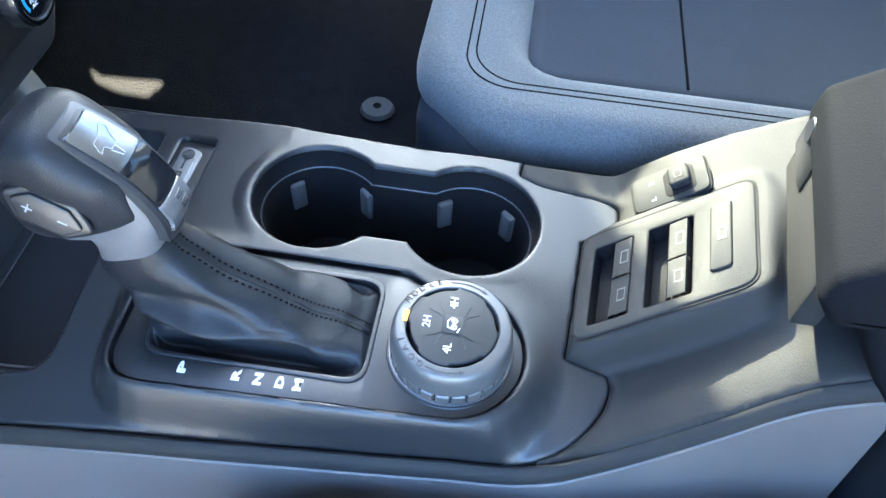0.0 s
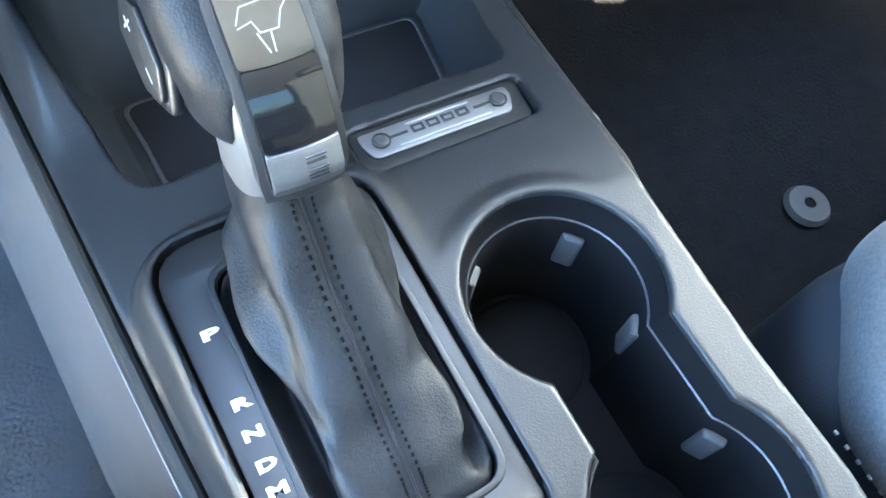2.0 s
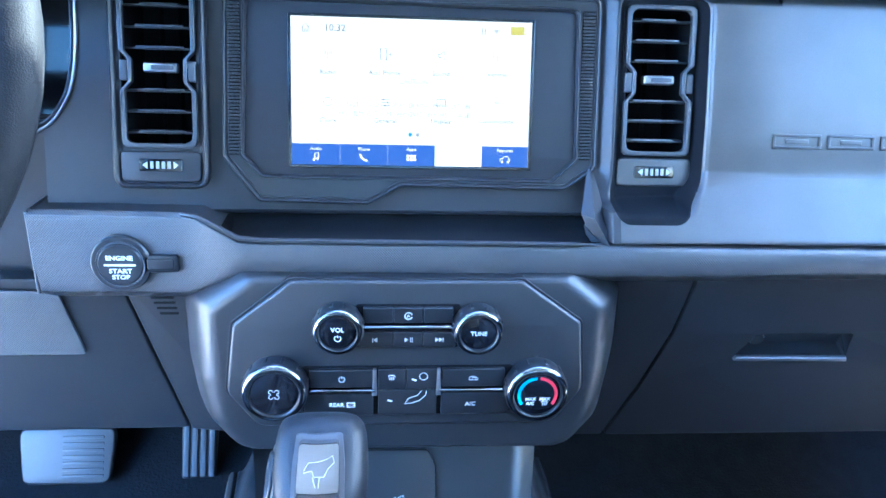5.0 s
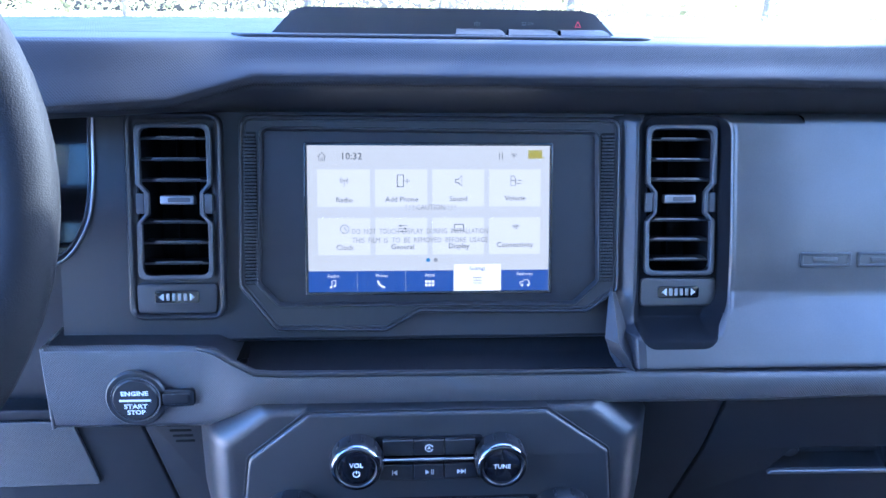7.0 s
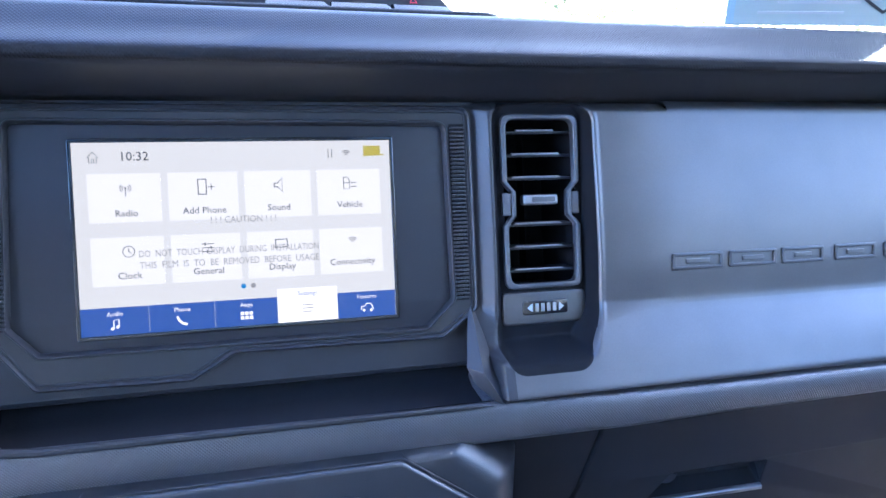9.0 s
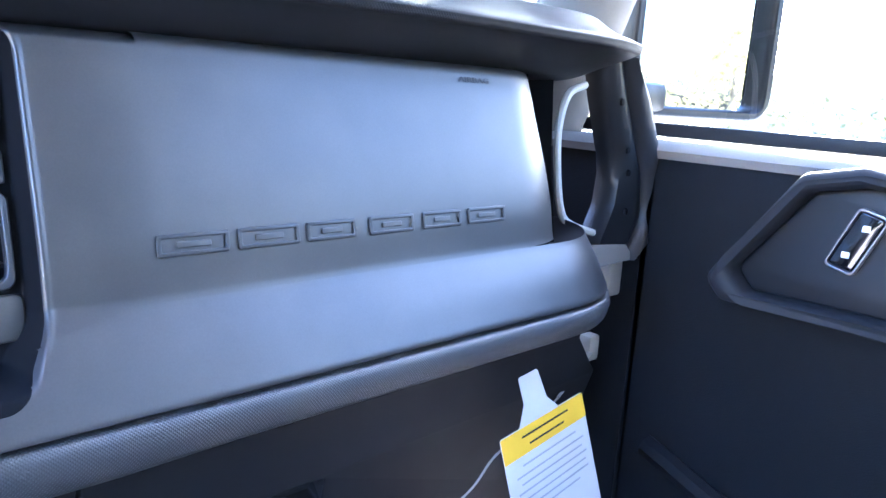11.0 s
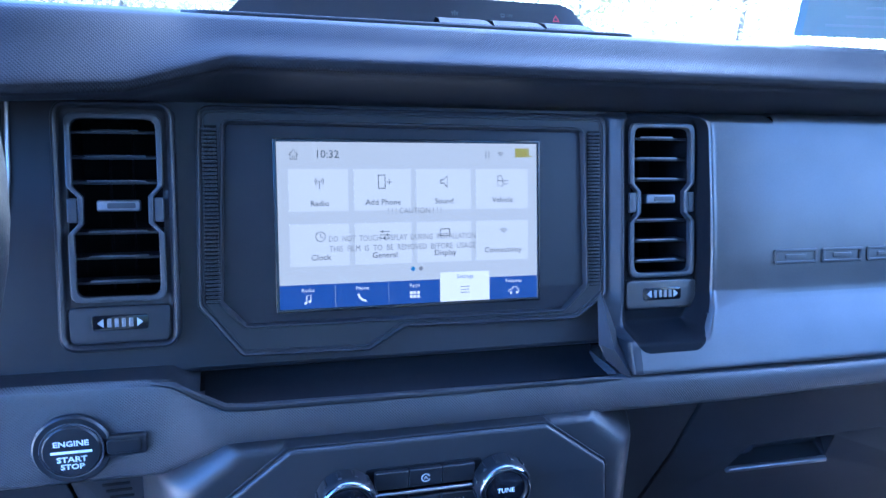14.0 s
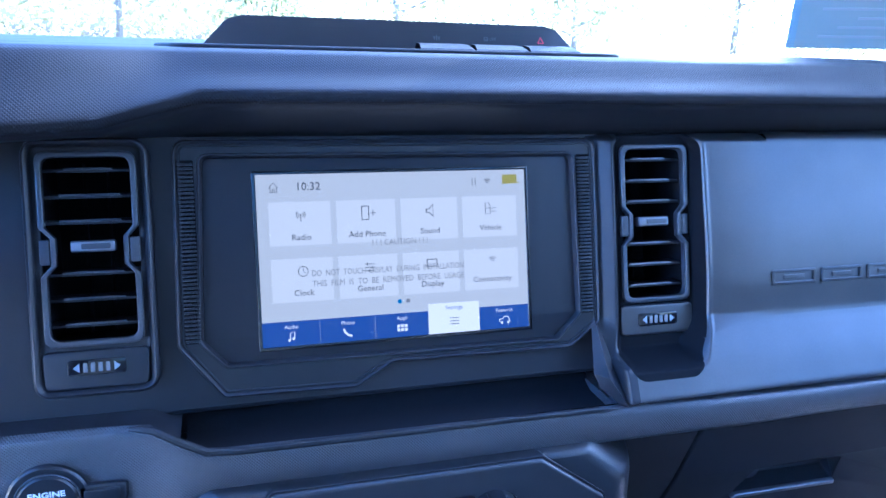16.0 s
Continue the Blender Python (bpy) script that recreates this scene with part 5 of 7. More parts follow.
def knob(x, z, r, label, name="rotary_knob"):
    K = HF @ Matrix.Translation((x, z, 0))
    k = part(name, lathe([(r * 0.99, 0.0), (r, 0.002), (r, 0.011), (r * 0.97, 0.0138), (r * 0.90, 0.0155), (r * 0.78, 0.0160), (r * 0.74, 0.0152), (r * 0.73, 0.0135)], K, 48), BLACK, clim, label)
    part("bright_rim", lathe([(r * 0.975, 0.0132), (r * 0.945, 0.0150), (r * 0.90, 0.0159), (r * 0.85, 0.0163), (r * 0.80, 0.0162)], K, 48), DARKCHROME, k)
    part("cap", lathe([(0.0, 0.0150), (r * 0.5, 0.0149), (r * 0.70, 0.0143), (r * 0.735, 0.0132)], K, 48), GLOSS, k, "glossy black cap")
    for i in range(12):
        a = radians(30 * i + 15)
        part("grip_notch", plate(rect(-0.0012, -0.0012, 0.0012, 0.0012, 0.0004, 2), 0.008, 0.0004, K @ Matrix.Translation((r * 0.985 * math.cos(a), r * 0.985 * math.sin(a), 0.002)) @ Matrix.Rotation(a, 4, "Z")), BLACK, k)
    return k, K @ Matrix.Translation((0, 0, 0.0152))


k1, K1 = knob(-0.0525, 0.691, 0.0182, "volume knob with a chrome rim")
part("knob_text", words("VOL", 0.0034, K1 @ Matrix.Translation((0, 0.0024, 0)), 0.0002, bold=0.00006), WHITE, k1)
part("knob_mark", join(plate(arc_band(0, -0.0042, 0.0020, 0.0025, 120, 420, 20), 0.0002, 0, K1), plate(rect(-0.0003, -0.0038, 0.0003, -0.0016), 0.0002, 0, K1)), WHITE, k1)
k2, K2 = knob(0.0485, 0.690, 0.0182, "tuning knob with a chrome rim")
part("knob_text", words("TUNE", 0.0032, K2, 0.0002, bold=0.00006), WHITE, k2)
k3, K3 = knob(-0.099, 0.6415, 0.0240, "fan knob with a chrome rim")
for a in (45, 135, 225, 315):
    part("fan_blade", plate(arc_band(0.0030 * math.cos(radians(a)), 0.0030 * math.sin(radians(a)), 0.0014, 0.0018, a - 140, a + 140, 16), 0.0002, 0, K3), WHITE, k3)
k4, K4 = knob(0.0955, 0.6385, 0.0240, "temperature knob with a red and blue ring")
part("cold_arc", plate(arc_band(0, 0, 0.0128, 0.0152, 95, 215), 0.0003, 0, K4 @ Matrix.Translation((0, 0, -0.0006))), CYAN, k4, "blue printed arc")
part("hot_arc", plate(arc_band(0, 0, 0.0128, 0.0152, -35, 85), 0.0003, 0, K4 @ Matrix.Translation((0, 0, -0.0006))), RED, k4, "red printed arc")
for s, x, y in (("MAX", -0.0052, -0.0035), ("A/C", -0.0052, -0.0072), ("MAX", 0.0056, -0.0035)):
    part("knob_text", words(s, 0.0026, K4 @ Matrix.Translation((x, y, 0)), 0.0002, bold=0.00006), WHITE, k4)
part("knob_mark", join(*[plate(p, 0.0002, 0, K4) for p in (stroke([(0.0030, -0.0062), (0.0040, -0.0052), (0.0072, -0.0052), (0.0082, -0.0062)], 0.0005), rect(0.0040, -0.0088, 0.0045, -0.0062), rect(0.0054, -0.0088, 0.0059, -0.0062), rect(0.0068, -0.0088, 0.0073, -0.0062))]), WHITE, k4)

# ---------------------------------------------------------------- glove box and lower panels
LOW = frame3((0, 0.012 + 0.617 * 0.43, 0), (1, 0, 0), (0, -0.43, 1))       # plane of the lid, leaning out towards its top
LK = math.hypot(1, 0.43)


def low_poly(pts):
    return [(x, z * LK) for x, z in pts]


part("lower_fascia", plate(rp(low_poly([(0.10, 0.499), (0.2010, 0.499), (0.2190, 0.575), (0.2295, 0.645), (0.2310, 0.700), (0.2270, 0.735), (0.10, 0.735)]), 0.004), 0.02, 0.0015, LOW @ Matrix.Translation((0, 0, -0.0215))), LOWER, dash)
glove = thing("glove_box", (0.5, 0.02, 0.60), "charcoal glove box lid with a silver-edged pull and lock", "glove box")
pull_hole = rp(low_poly([(0.2965, 0.6175), (0.4020, 0.6155), (0.3960, 0.6440), (0.3080, 0.6440)]), 0.003)
lid = part("lid", plate([rp(low_poly([(0.2025, 0.500), (0.735, 0.495), (0.700, 0.655), (0.640, 0.705), (0.630, 0.735), (0.2285, 0.735), (0.2325, 0.700), (0.2310, 0.645), (0.2205, 0.575)]), 0.005), pull_hole], 0.02, 0.0015, LOW @ Matrix.Translation((0, 0, -0.020))), LOWER, glove)
part("lid_back", plate(low_poly([(0.16, 0.505), (0.725, 0.505), (0.690, 0.65), (0.620, 0.73), (0.16, 0.73)]), 0.004, 0.0, LOW @ Matrix.Translation((0, 0, -0.0270))), DEEP, glove)
LF = LOW @ Matrix.Translation((0, 0, -0.0005))
part("pull_recess", loft([[tuple(LF @ Vector((p[0], p[1], h))) for p in scaled(pull_hole, 1.0, k, 0.63 * LK)] for h, k in ((-0.0005, 1.0), (-0.016, 0.98))] + [[tuple(LF @ Vector((0.35 + (p[0] - 0.35) * 0.02, 0.63 * LK, -0.016))) for p in pull_hole]], close=True), BLACK, glove)
part("pull_lip", plate(rp(low_poly([(0.2945, 0.6145), (0.4035, 0.6125), (0.4015, 0.6172), (0.2970, 0.6188)]), 0.001), 0.0045, 0.0012, LF), SATIN, glove, "silver lower lip")
part("lock", lathe([(0, 0.004), (0.0060, 0.004), (0.007, 0.0025), (0.0072, 0.0)], LF @ Matrix.Translation((0.3150, 0.6300 * LK, -0.010)), 24), BLACK, glove)

DRV = frame3((0, -0.012, 0), (1, 0, 0), (0, 0.03, 1))
part("knee_panel", plate(rp([(-0.80, 0.567), (-0.1790, 0.570), (-0.2240, 0.702), (-0.80, 0.702)], 0.003), 0.0235, 0.0015, DRV), DASH, dash)
part("side_wedge", plate(rp([(-0.1775, 0.568), (-0.125, 0.562), (-0.140, 0.705), (-0.2225, 0.702)], 0.003), 0.0225, 0.0015, DRV), DASH, dash)
part("column_panel", plate(rp([(-0.62, 0.637), (-0.2520, 0.640), (-0.2680, 0.694), (-0.62, 0.694)], 0.003), 0.003, 0.001, DRV @ Matrix.Translation((0, 0, 0.0245))), BAND, dash, "lighter grey column panel")
for k in range(4):
    z = 0.6865 - k * 0.0045
    part("grille_slot", plate(rect(-0.2005 + 0.002 * k, z - 0.0010, -0.183 + 0.001 * k, z + 0.0010, 0.0006, 2), 0.0012, 0.0003, DRV @ Matrix.Translation((0, 0, 0.0216))), DEEP, dash)

# ---------------------------------------------------------------- passenger grab handle and hang tag
grab = thing("grab_handle", (0.72, 0.02, 0.84), "dark upright grab handle at the dashboard's end", "grab handle")
HZ = (0.752, 0.770, 0.793, 0.803, 0.834, 0.851, 0.879, 0.912, 0.945)
XO = (0.775, 0.808, 0.819, 0.821, 0.812, 0.806, 0.790, 0.771, 0.740)      # outer, middle and inner edge of the bar
XB = (0.760, 0.775, 0.789, 0.788, 0.782, 0.773, 0.759, 0.742, 0.728)
XI = (0.722, 0.725, 0.737, 0.743, 0.746, 0.743, 0.730, 0.716, 0.706)
inner_rows, outer_rows = [], []
for z in np.linspace(0.752, 0.945, 22):
    xo, xb, xi = interp(z, HZ, XO), interp(z, HZ, XB), interp(z, HZ, XI)
    inner_rows.append([(xi + 0.004, 0.050, z), (xi, 0.036, z), (xi + 0.005, 0.024, z), (xb - 0.010, 0.018, z), (xb - 0.004, 0.0175, z), (xb, 0.020, z)])
    outer_rows.append([(xb, 0.020, z), (xb + 0.001, 0.014, z), (xb + 0.006, 0.009, z), ((xb + xo) / 2, 0.0065, z), (xo - 0.006, 0.009, z), (xo - 0.001, 0.015, z), (xo, 0.024, z), (xo - 0.003, 0.050, z)])
part("bar", loft(outer_rows), DASH, grab, "dark grey outer face", sharp=50)
part("inner_face", loft(inner_rows), BLACK, grab, "black inner face", sharp=50)
# Sunlight along the opening's edge is put into its cream colour.
part("opening_frame", tube(spl([(0.700, 0.038, 0.918), (0.668, 0.032, 0.908), (0.656, 0.030, 0.877), (0.661, 0.030, 0.836), (0.672, 0.030, 0.802), (0.690, 0.030, 0.790), (0.728, 0.032, 0.779)], 5), 0.0036, 8), CREAM, grab, "edge of the opening, sunlight painted in as pale cream")
part("back_shell", loft([[(0.585, 0.010, 0.925), (0.600, 0.050, 0.925), (0.625, 0.060, 0.925), (0.650, 0.036, 0.925)], [(0.578, 0.010, 0.85), (0.595, 0.05, 0.85), (0.635, 0.062, 0.85), (0.655, 0.034, 0.85)], [(0.578, 0.005, 0.775), (0.60, 0.05, 0.77), (0.650, 0.062, 0.77), (0.670, 0.034, 0.775)]]), DEEP, grab)
# The foot's sunlit beige is put into its colour with the pillar's trim.
part("foot", loft([[(0.640, 0.0, 0.776), (0.690, 0.004, 0.776), (0.760, 0.014, 0.768)], [(0.655, 0.0, 0.758), (0.700, 0.0, 0.755), (0.775, 0.012, 0.752)], [(0.660, 0.03, 0.750), (0.705, 0.03, 0.748), (0.780, 0.04, 0.745)]]), TRIM, grab, "foot of the handle, warm grey as if sunlit")
for z, xx in ((0.905, 0.733), (0.860, 0.752), (0.838, 0.757), (0.800, 0.760)):
    part("screw", lathe([(0, 0.002), (0.003, 0.002), (0.0035, 0)], frame3((xx, 0.019, z), (1, 0.15, 0), (0, 0, 1)), 12), DEEP, grab)
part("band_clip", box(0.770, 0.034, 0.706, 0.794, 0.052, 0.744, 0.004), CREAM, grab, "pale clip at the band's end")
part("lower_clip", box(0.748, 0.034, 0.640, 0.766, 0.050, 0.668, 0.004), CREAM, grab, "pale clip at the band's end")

tag = thing("hang_tag", (0.57, -0.05, 0.70), "white card tag with a yellow header hanging from the dashboard", "tag")
TG = frame3((0.562, -0.052, 0.665), (1.0, 0.06, 0.09), (0.09, 0.28, 1.0))
part("card", plate(rp([(-0.054, -0.105), (0.053, -0.105), (0.053, 0.0), (0.020, 0.0), (0.008, 0.012), (0.003, 0.036), (-0.021, 0.036), (-0.020, 0.015), (-0.030, 0.0), (-0.054, 0.0)], 0.003), 0.0006, 0, TG), PAPER, tag)
part("header", plate(rect(-0.054, -0.020, 0.053, -0.0005, 0.001), 0.0002, 0, TG @ Matrix.Translation((0, 0, 0.0008))), YELLOW, tag, "yellow printed header")
for k, (w, z, m) in enumerate(((0.060, -0.007, DARKPRINT), (0.045, -0.014, DARKPRINT), (0.07, -0.027, GREYPRINT), (0.088, -0.034, GREYPRINT), (0.080, -0.040, GREYPRINT), (0.090, -0.046, GREYPRINT), (0.084, -0.052, GREYPRINT), (0.088, -0.058, GREYPRINT), (0.06, -0.064, GREYPRINT))):
    part("print_line", plate(rect(-w / 2, z - 0.0007, w / 2, z + 0.0007), 0.0002, 0, TG @ Matrix.Translation((0, 0, 0.0011))), m, tag)
for k in range(14):
    part("print_bar", plate(rect(-0.020 + k * 0.0028, -0.092, -0.0188 + k * 0.0028 + 0.0006 * (k % 3), -0.076), 0.0002, 0, TG @ Matrix.Translation((0, 0, 0.0011))), GREYPRINT, tag)
cord = thing("cord", (0.6, -0.02, 0.70), "thin grey cord tied to the dashboard's end", "cord")
part("strand", tube(spl([(0.656, 0.0, 0.639), (0.592, -0.020, 0.637), (0.535, -0.030, 0.629), (0.515, -0.020, 0.598), (0.45, -0.010, 0.572)], 6), 0.0010, 6), CORD, cord)
part("strap", loft([[(x, y - w, z + 0.001), (x, y, z + w), (x, y + w, z), (x, y, z - w)] for x, y, z, w in ((0.764, 0.042, 0.652, 0.0055), (0.740, 0.034, 0.646, 0.0040), (0.700, 0.018, 0.642, 0.0026), (0.650, -0.002, 0.639, 0.0020))], close=True, caps=True), CORD, cord, "pale flat strap end")


# ---------------------------------------------------------------- centre console
CT = 0.5405                                            # height of the gear gate and the cup rim
console = thing("centre_console", (0, -0.3, FLOOR_Z), "charcoal grained centre console with twin cup holders and a tray", "console")


def up_at(z):
    return Matrix.Translation((0, 0, z))


def fig8(r1, r2, d):
    """Outline of the twin cup opening, drawn in by d."""
    (ax, ay), (bx, by) = (0.041, -0.279), (0.038, -0.385)
    nl, nr = 0.0105 + d, 0.0755 - d
    r1, r2 = r1 - d, r2 - d
    a0, a1 = -math.degrees(math.acos((nr - ax) / r1)), 360 - math.degrees(math.acos((nl - ax) / r1))
    b0, b1 = math.degrees(math.acos((nl - bx) / r2)), 360 + math.degrees(math.acos((nr - bx) / r2))
    return circle(ax, ay, r1, 34, a0, a1) + circle(bx, by, r2, 34, b0, b1)


# seam along the driver's side and round the rear corner; roll line of the rear deck
SEAM = ((0.02, -0.152, 0.497), (-0.03, -0.148, 0.499), (-0.10, -0.143, 0.503), (-0.15, -0.1395, 0.506), (-0.20, -0.136, 0.508), (-0.25, -0.1325, 0.508), (-0.30, -0.1285, 0.508), (-0.35, -0.1245, 0.5075), (-0.396, -0.1205, 0.507), (-0.4225, -0.1188, 0.5068))
ROLL = ((-0.4400, -0.1178, 0.5105), (-0.4607, -0.1148, 0.5160), (-0.4919, -0.1061, 0.5280), (-0.5188, -0.0996, 0.5455), (-0.5435, -0.0935, 0.5635), (-0.5661, -0.0876, 0.5800), (-0.5903, -0.0823, 0.5915), (-0.6344, -0.0770, 0.6030), (-0.6844, -0.0730, 0.6100))
EDGE = SEAM + ROLL
E_Y, E_X, E_Z = ([-e[0] for e in EDGE], [e[1] for e in EDGE], [e[2] for e in EDGE])
right_edge = [(0.100, -0.40), (0.099, -0.34), (0.103, -0.26), (0.112, -0.17), (0.120, -0.09), (0.126, -0.03), (0.128, 0.02)]
rear_seam = [(p.x, p.y) for p in spl([(-0.1188, -0.4225, 0), (-0.1160, -0.442, 0), (-0.1050, -0.4620, 0), (-0.0875, -0.4780, 0), (-0.0700, -0.4840, 0)], 4)] + [(-0.0625, -0.4815), (-0.0565, -0.4545)] + \
            [(p.x, p.y) for p in spl([(0.0300, -0.4610, 0), (0.0400, -0.4780, 0), (0.0500, -0.4850, 0), (0.0640, -0.4850, 0), (0.0715, -0.4690, 0), (0.0770, -0.4330, 0), (0.0850, -0.4150, 0)], 3)]
front_outline = [(x + 0.0012, y) for y, x, _ in SEAM] + rear_seam[1:] + [(0.0985, -0.4160)] + right_edge
tray_rim = rp([(-0.108, -0.1435), (0.093, -0.1455), (0.1015, -0.077), (0.109, 0.012), (-0.128, 0.012), (-0.1205, -0.06)], [0.024, 0.006, 0.05, 0.004, 0.004, 0.05], 5)
tray_floor = rp([(-0.098, -0.130), (0.079, -0.130), (0.0845, -0.09), (0.0885, -0.0585), (-0.104, -0.0585), (-0.101, -0.09)], [0.014, 0.004, 0.05, 0.008, 0.008, 0.05], 5)


def gate_outline(d):
    """Outline of the gear gate, drawn in by d: a rounded strip ending in a circle about the dial."""
    r = 0.0452 - d
    arc = [(-0.066 + r * math.cos(radians(a)), -0.3855 + r * math.sin(radians(a))) for a in range(22, -183, -12)]
    return rp([(-0.117 + d, -0.188 - d), (-0.014 - d, -0.188 - d), (-0.014 - d, -0.350)] + arc + [(-0.1125 + d, -0.340)], [0.022, 0.016, 0.012] + [0.0] * len(arc) + [0.03], 5)


shift_rim, shift_in = gate_outline(0.0), gate_outline(0.0013)
badge_hole = rp([(-0.010, -0.1885), (0.087, -0.1895), (0.0905, -0.1602), (-0.010, -0.1588)], 0.006)
CUPS = fig8(0.0470, 0.0480, 0.0)


def level(y):
    return np.interp(-np.asarray(y, float), (-0.02, 0.05, 0.11, 0.16, 0.19, 0.215, 0.245), (0.506, 0.512, 0.520, 0.5285, 0.5335, 0.5370, 0.5405))


def front_top(x, y):
    """The console's top: falling to the driver's side and to the front, with raised islands for the gear gate and the cups."""
    x, y = np.asarray(x, float), np.asarray(y, float)
    xe, low, top = np.interp(-y, E_Y, E_X), np.interp(-y, E_Y, E_Z), level(y)
    low = np.minimum(low, 0.512)
    s = np.clip((x - xe) / 0.125, 0, 1)
    z = low + (top - low) * (1 - (1 - s) ** 2)
    z = z + 0.030 * ramp(-0.115, -0.025, y) * (ramp(0.124, 0.104, x) * ramp(0.06, 0.09, x) + ramp(-0.148, -0.128, x) * ramp(-0.09, -0.115, x))
    d_gate, _ = poly_near(x, y, shift_rim)
    d_cups, _ = poly_near(x, y, CUPS)
    wide = 0.0150 + 0.010 * ramp(-0.36, -0.44, y)
    m_gate, m_cups = ramp(1.0, 0.0, (d_gate - 0.0015) / wide) * ramp(0.0, 0.006, x - xe), ramp(0.014, 0.003, d_cups)
    return z + (CT - z) * np.maximum(m_gate, m_cups)


part("top_plate", skin(front_outline, [tray_rim, shift_rim, badge_hole, CUPS], front_top, 0.0016, 0.0010), CONSOLE, console, sharp=60)


def ring_rows(pairs):
    return loft([[(x, y, z) for x, y in o] for o, z in pairs], close=True, caps=False)


def floor_fill(o, z):
    return plate(o, 0.002, 0, up_at(z - 0.002))


def mix_poly(a, b, k):
    return [(p[0] * (1 - k) + q[0] * k, p[1] * (1 - k) + q[1] * k) for p, q in zip(a, b)]


TF = 0.4826                                            # height of the tray's floor
rim_z = [float(v) for v in front_top([p[0] for p in tray_rim], [p[1] for p in tray_rim])]
tray_rows = []
for k in (0.0, 0.03, 0.10, 0.3, 0.6, 0.85, 0.95, 1.0):
    o = mix_poly(tray_rim, tray_floor, k)
    f = k ** 0.8 if k < 0.9 else min(1.0, 0.93 + (k - 0.85) * 0.5)
    tray_rows.append([(p[0], p[1], (z - 0.0020) * (1 - f) + TF * f) for p, z in zip(o, rim_z)])
part("tray_wall", join(loft(tray_rows, close=True), floor_fill(tray_floor, TF)), CONSOLE, console, sharp=60)
mat_out = rp([(-0.094, -0.127), (0.0755, -0.127), (0.0805, -0.09), (0.0840, -0.0625), (-0.099, -0.0625), (-0.096, -0.09)], [0.012, 0.004, 0.05, 0.007, 0.007, 0.05], 5)
part("mat_groove", plate([mat_out, scaled(mat_out, 0.975, 0.965, -0.095)], 0.0012, 0.0004, up_at(TF)), GREYEDGE, console, "thin raised edge round the tray's mat")
part("tray_mat", plate(scaled(mat_out, 0.972, 0.962, -0.095), 0.0008, 0.0003, up_at(TF)), TRAYMAT, console, "black rubber tray mat")
BACK = ((-0.0600, TF - 0.001), (-0.0580, 0.487), (-0.0550, 0.493), (-0.0450, 0.519), (-0.0320, 0.546), (-0.0200, 0.572), (-0.010, 0.592))
back_rows = []
for u in np.linspace(-1, 1, 41):
    x = -0.0085 + u * 0.1080
    row = []
    for y, z in BACK:
        wing = max(0.0, abs(u) - 0.86) / 0.14
        row.append((x + math.copysign(0.010 * (z - TF) / 0.11, u) * abs(u), y - 0.020 * wing ** 2 * (1 if z > TF else 0), z))
    back_rows.append(row)
part("tray_back", loft(back_rows), CONSOLE, console, sharp=60)
UBF = frame3((0, -0.0450, 0.519), (1, 0, 0), (0, 0.48, 1))
part("usb_door", plate(rp([(-0.046, -0.030), (0.019, -0.030), (0.0215, -0.012), (0.0255, -0.008), (0.0255, 0.024), (0.019, 0.038), (-0.046, 0.038)], 0.007), 0.0042, 0.0014, UBF), BLACK, console, "black hinged socket cover")
part("usb_hinge", plate(rect(-0.049, -0.006, -0.0475, 0.018, 0.0005), 0.0050, 0.0005, UBF), DEEP, console)
UB = frame3((-0.0045, -0.0500, 0.519), (1, 0, 0), (0, 0.48, 1))
part("usb_mark", join(*[plate(p, 0.0003, 0, UB) for p in (rect(-0.0045, -0.0003, 0.004, 0.0003), stroke([(-0.002, 0), (0.0, 0.0018), (0.002, 0.0018)], 0.0005), stroke([(-0.001, 0), (0.001, -0.0018), (0.003, -0.0018)], 0.0005), circle(-0.0045, 0, 0.0011, 12), circle(0.0024, 0.0018, 0.0008, 10))]), WHITE, console)
part("shift_well", ring_rows([(shift_rim, CT - 0.0006), (shift_rim, CT - 0.0040), (shift_in, CT - 0.0070), (shift_in, CT - 0.012)]), CONSOLE, console)
CUP_D = 0.092
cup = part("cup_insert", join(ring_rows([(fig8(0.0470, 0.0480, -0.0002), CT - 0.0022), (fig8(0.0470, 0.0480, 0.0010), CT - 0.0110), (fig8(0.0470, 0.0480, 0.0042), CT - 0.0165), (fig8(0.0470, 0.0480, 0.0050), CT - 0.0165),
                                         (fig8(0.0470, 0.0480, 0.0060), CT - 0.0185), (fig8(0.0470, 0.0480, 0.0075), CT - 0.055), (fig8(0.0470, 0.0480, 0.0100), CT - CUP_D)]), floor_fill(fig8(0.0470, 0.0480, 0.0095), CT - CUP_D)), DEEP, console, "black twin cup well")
part("cup_edge", ring_rows([(fig8(0.0470, 0.0480, 0.0040), CT - 0.0163), (fig8(0.0470, 0.0480, 0.0046), CT - 0.0157), (fig8(0.0470, 0.0480, 0.0052), CT - 0.0163)]), GREYEDGE, cup)
for cx_, cy_ in ((0.041, -0.279), (0.038, -0.385)):
    part("cup_mat", lathe([(0, 0.0035), (0.031, 0.0035), (0.0335, 0.002), (0.034, 0)], Matrix.Translation((cx_, cy_, CT - CUP_D)), 36), DEEP, cup, "round black rubber mat")
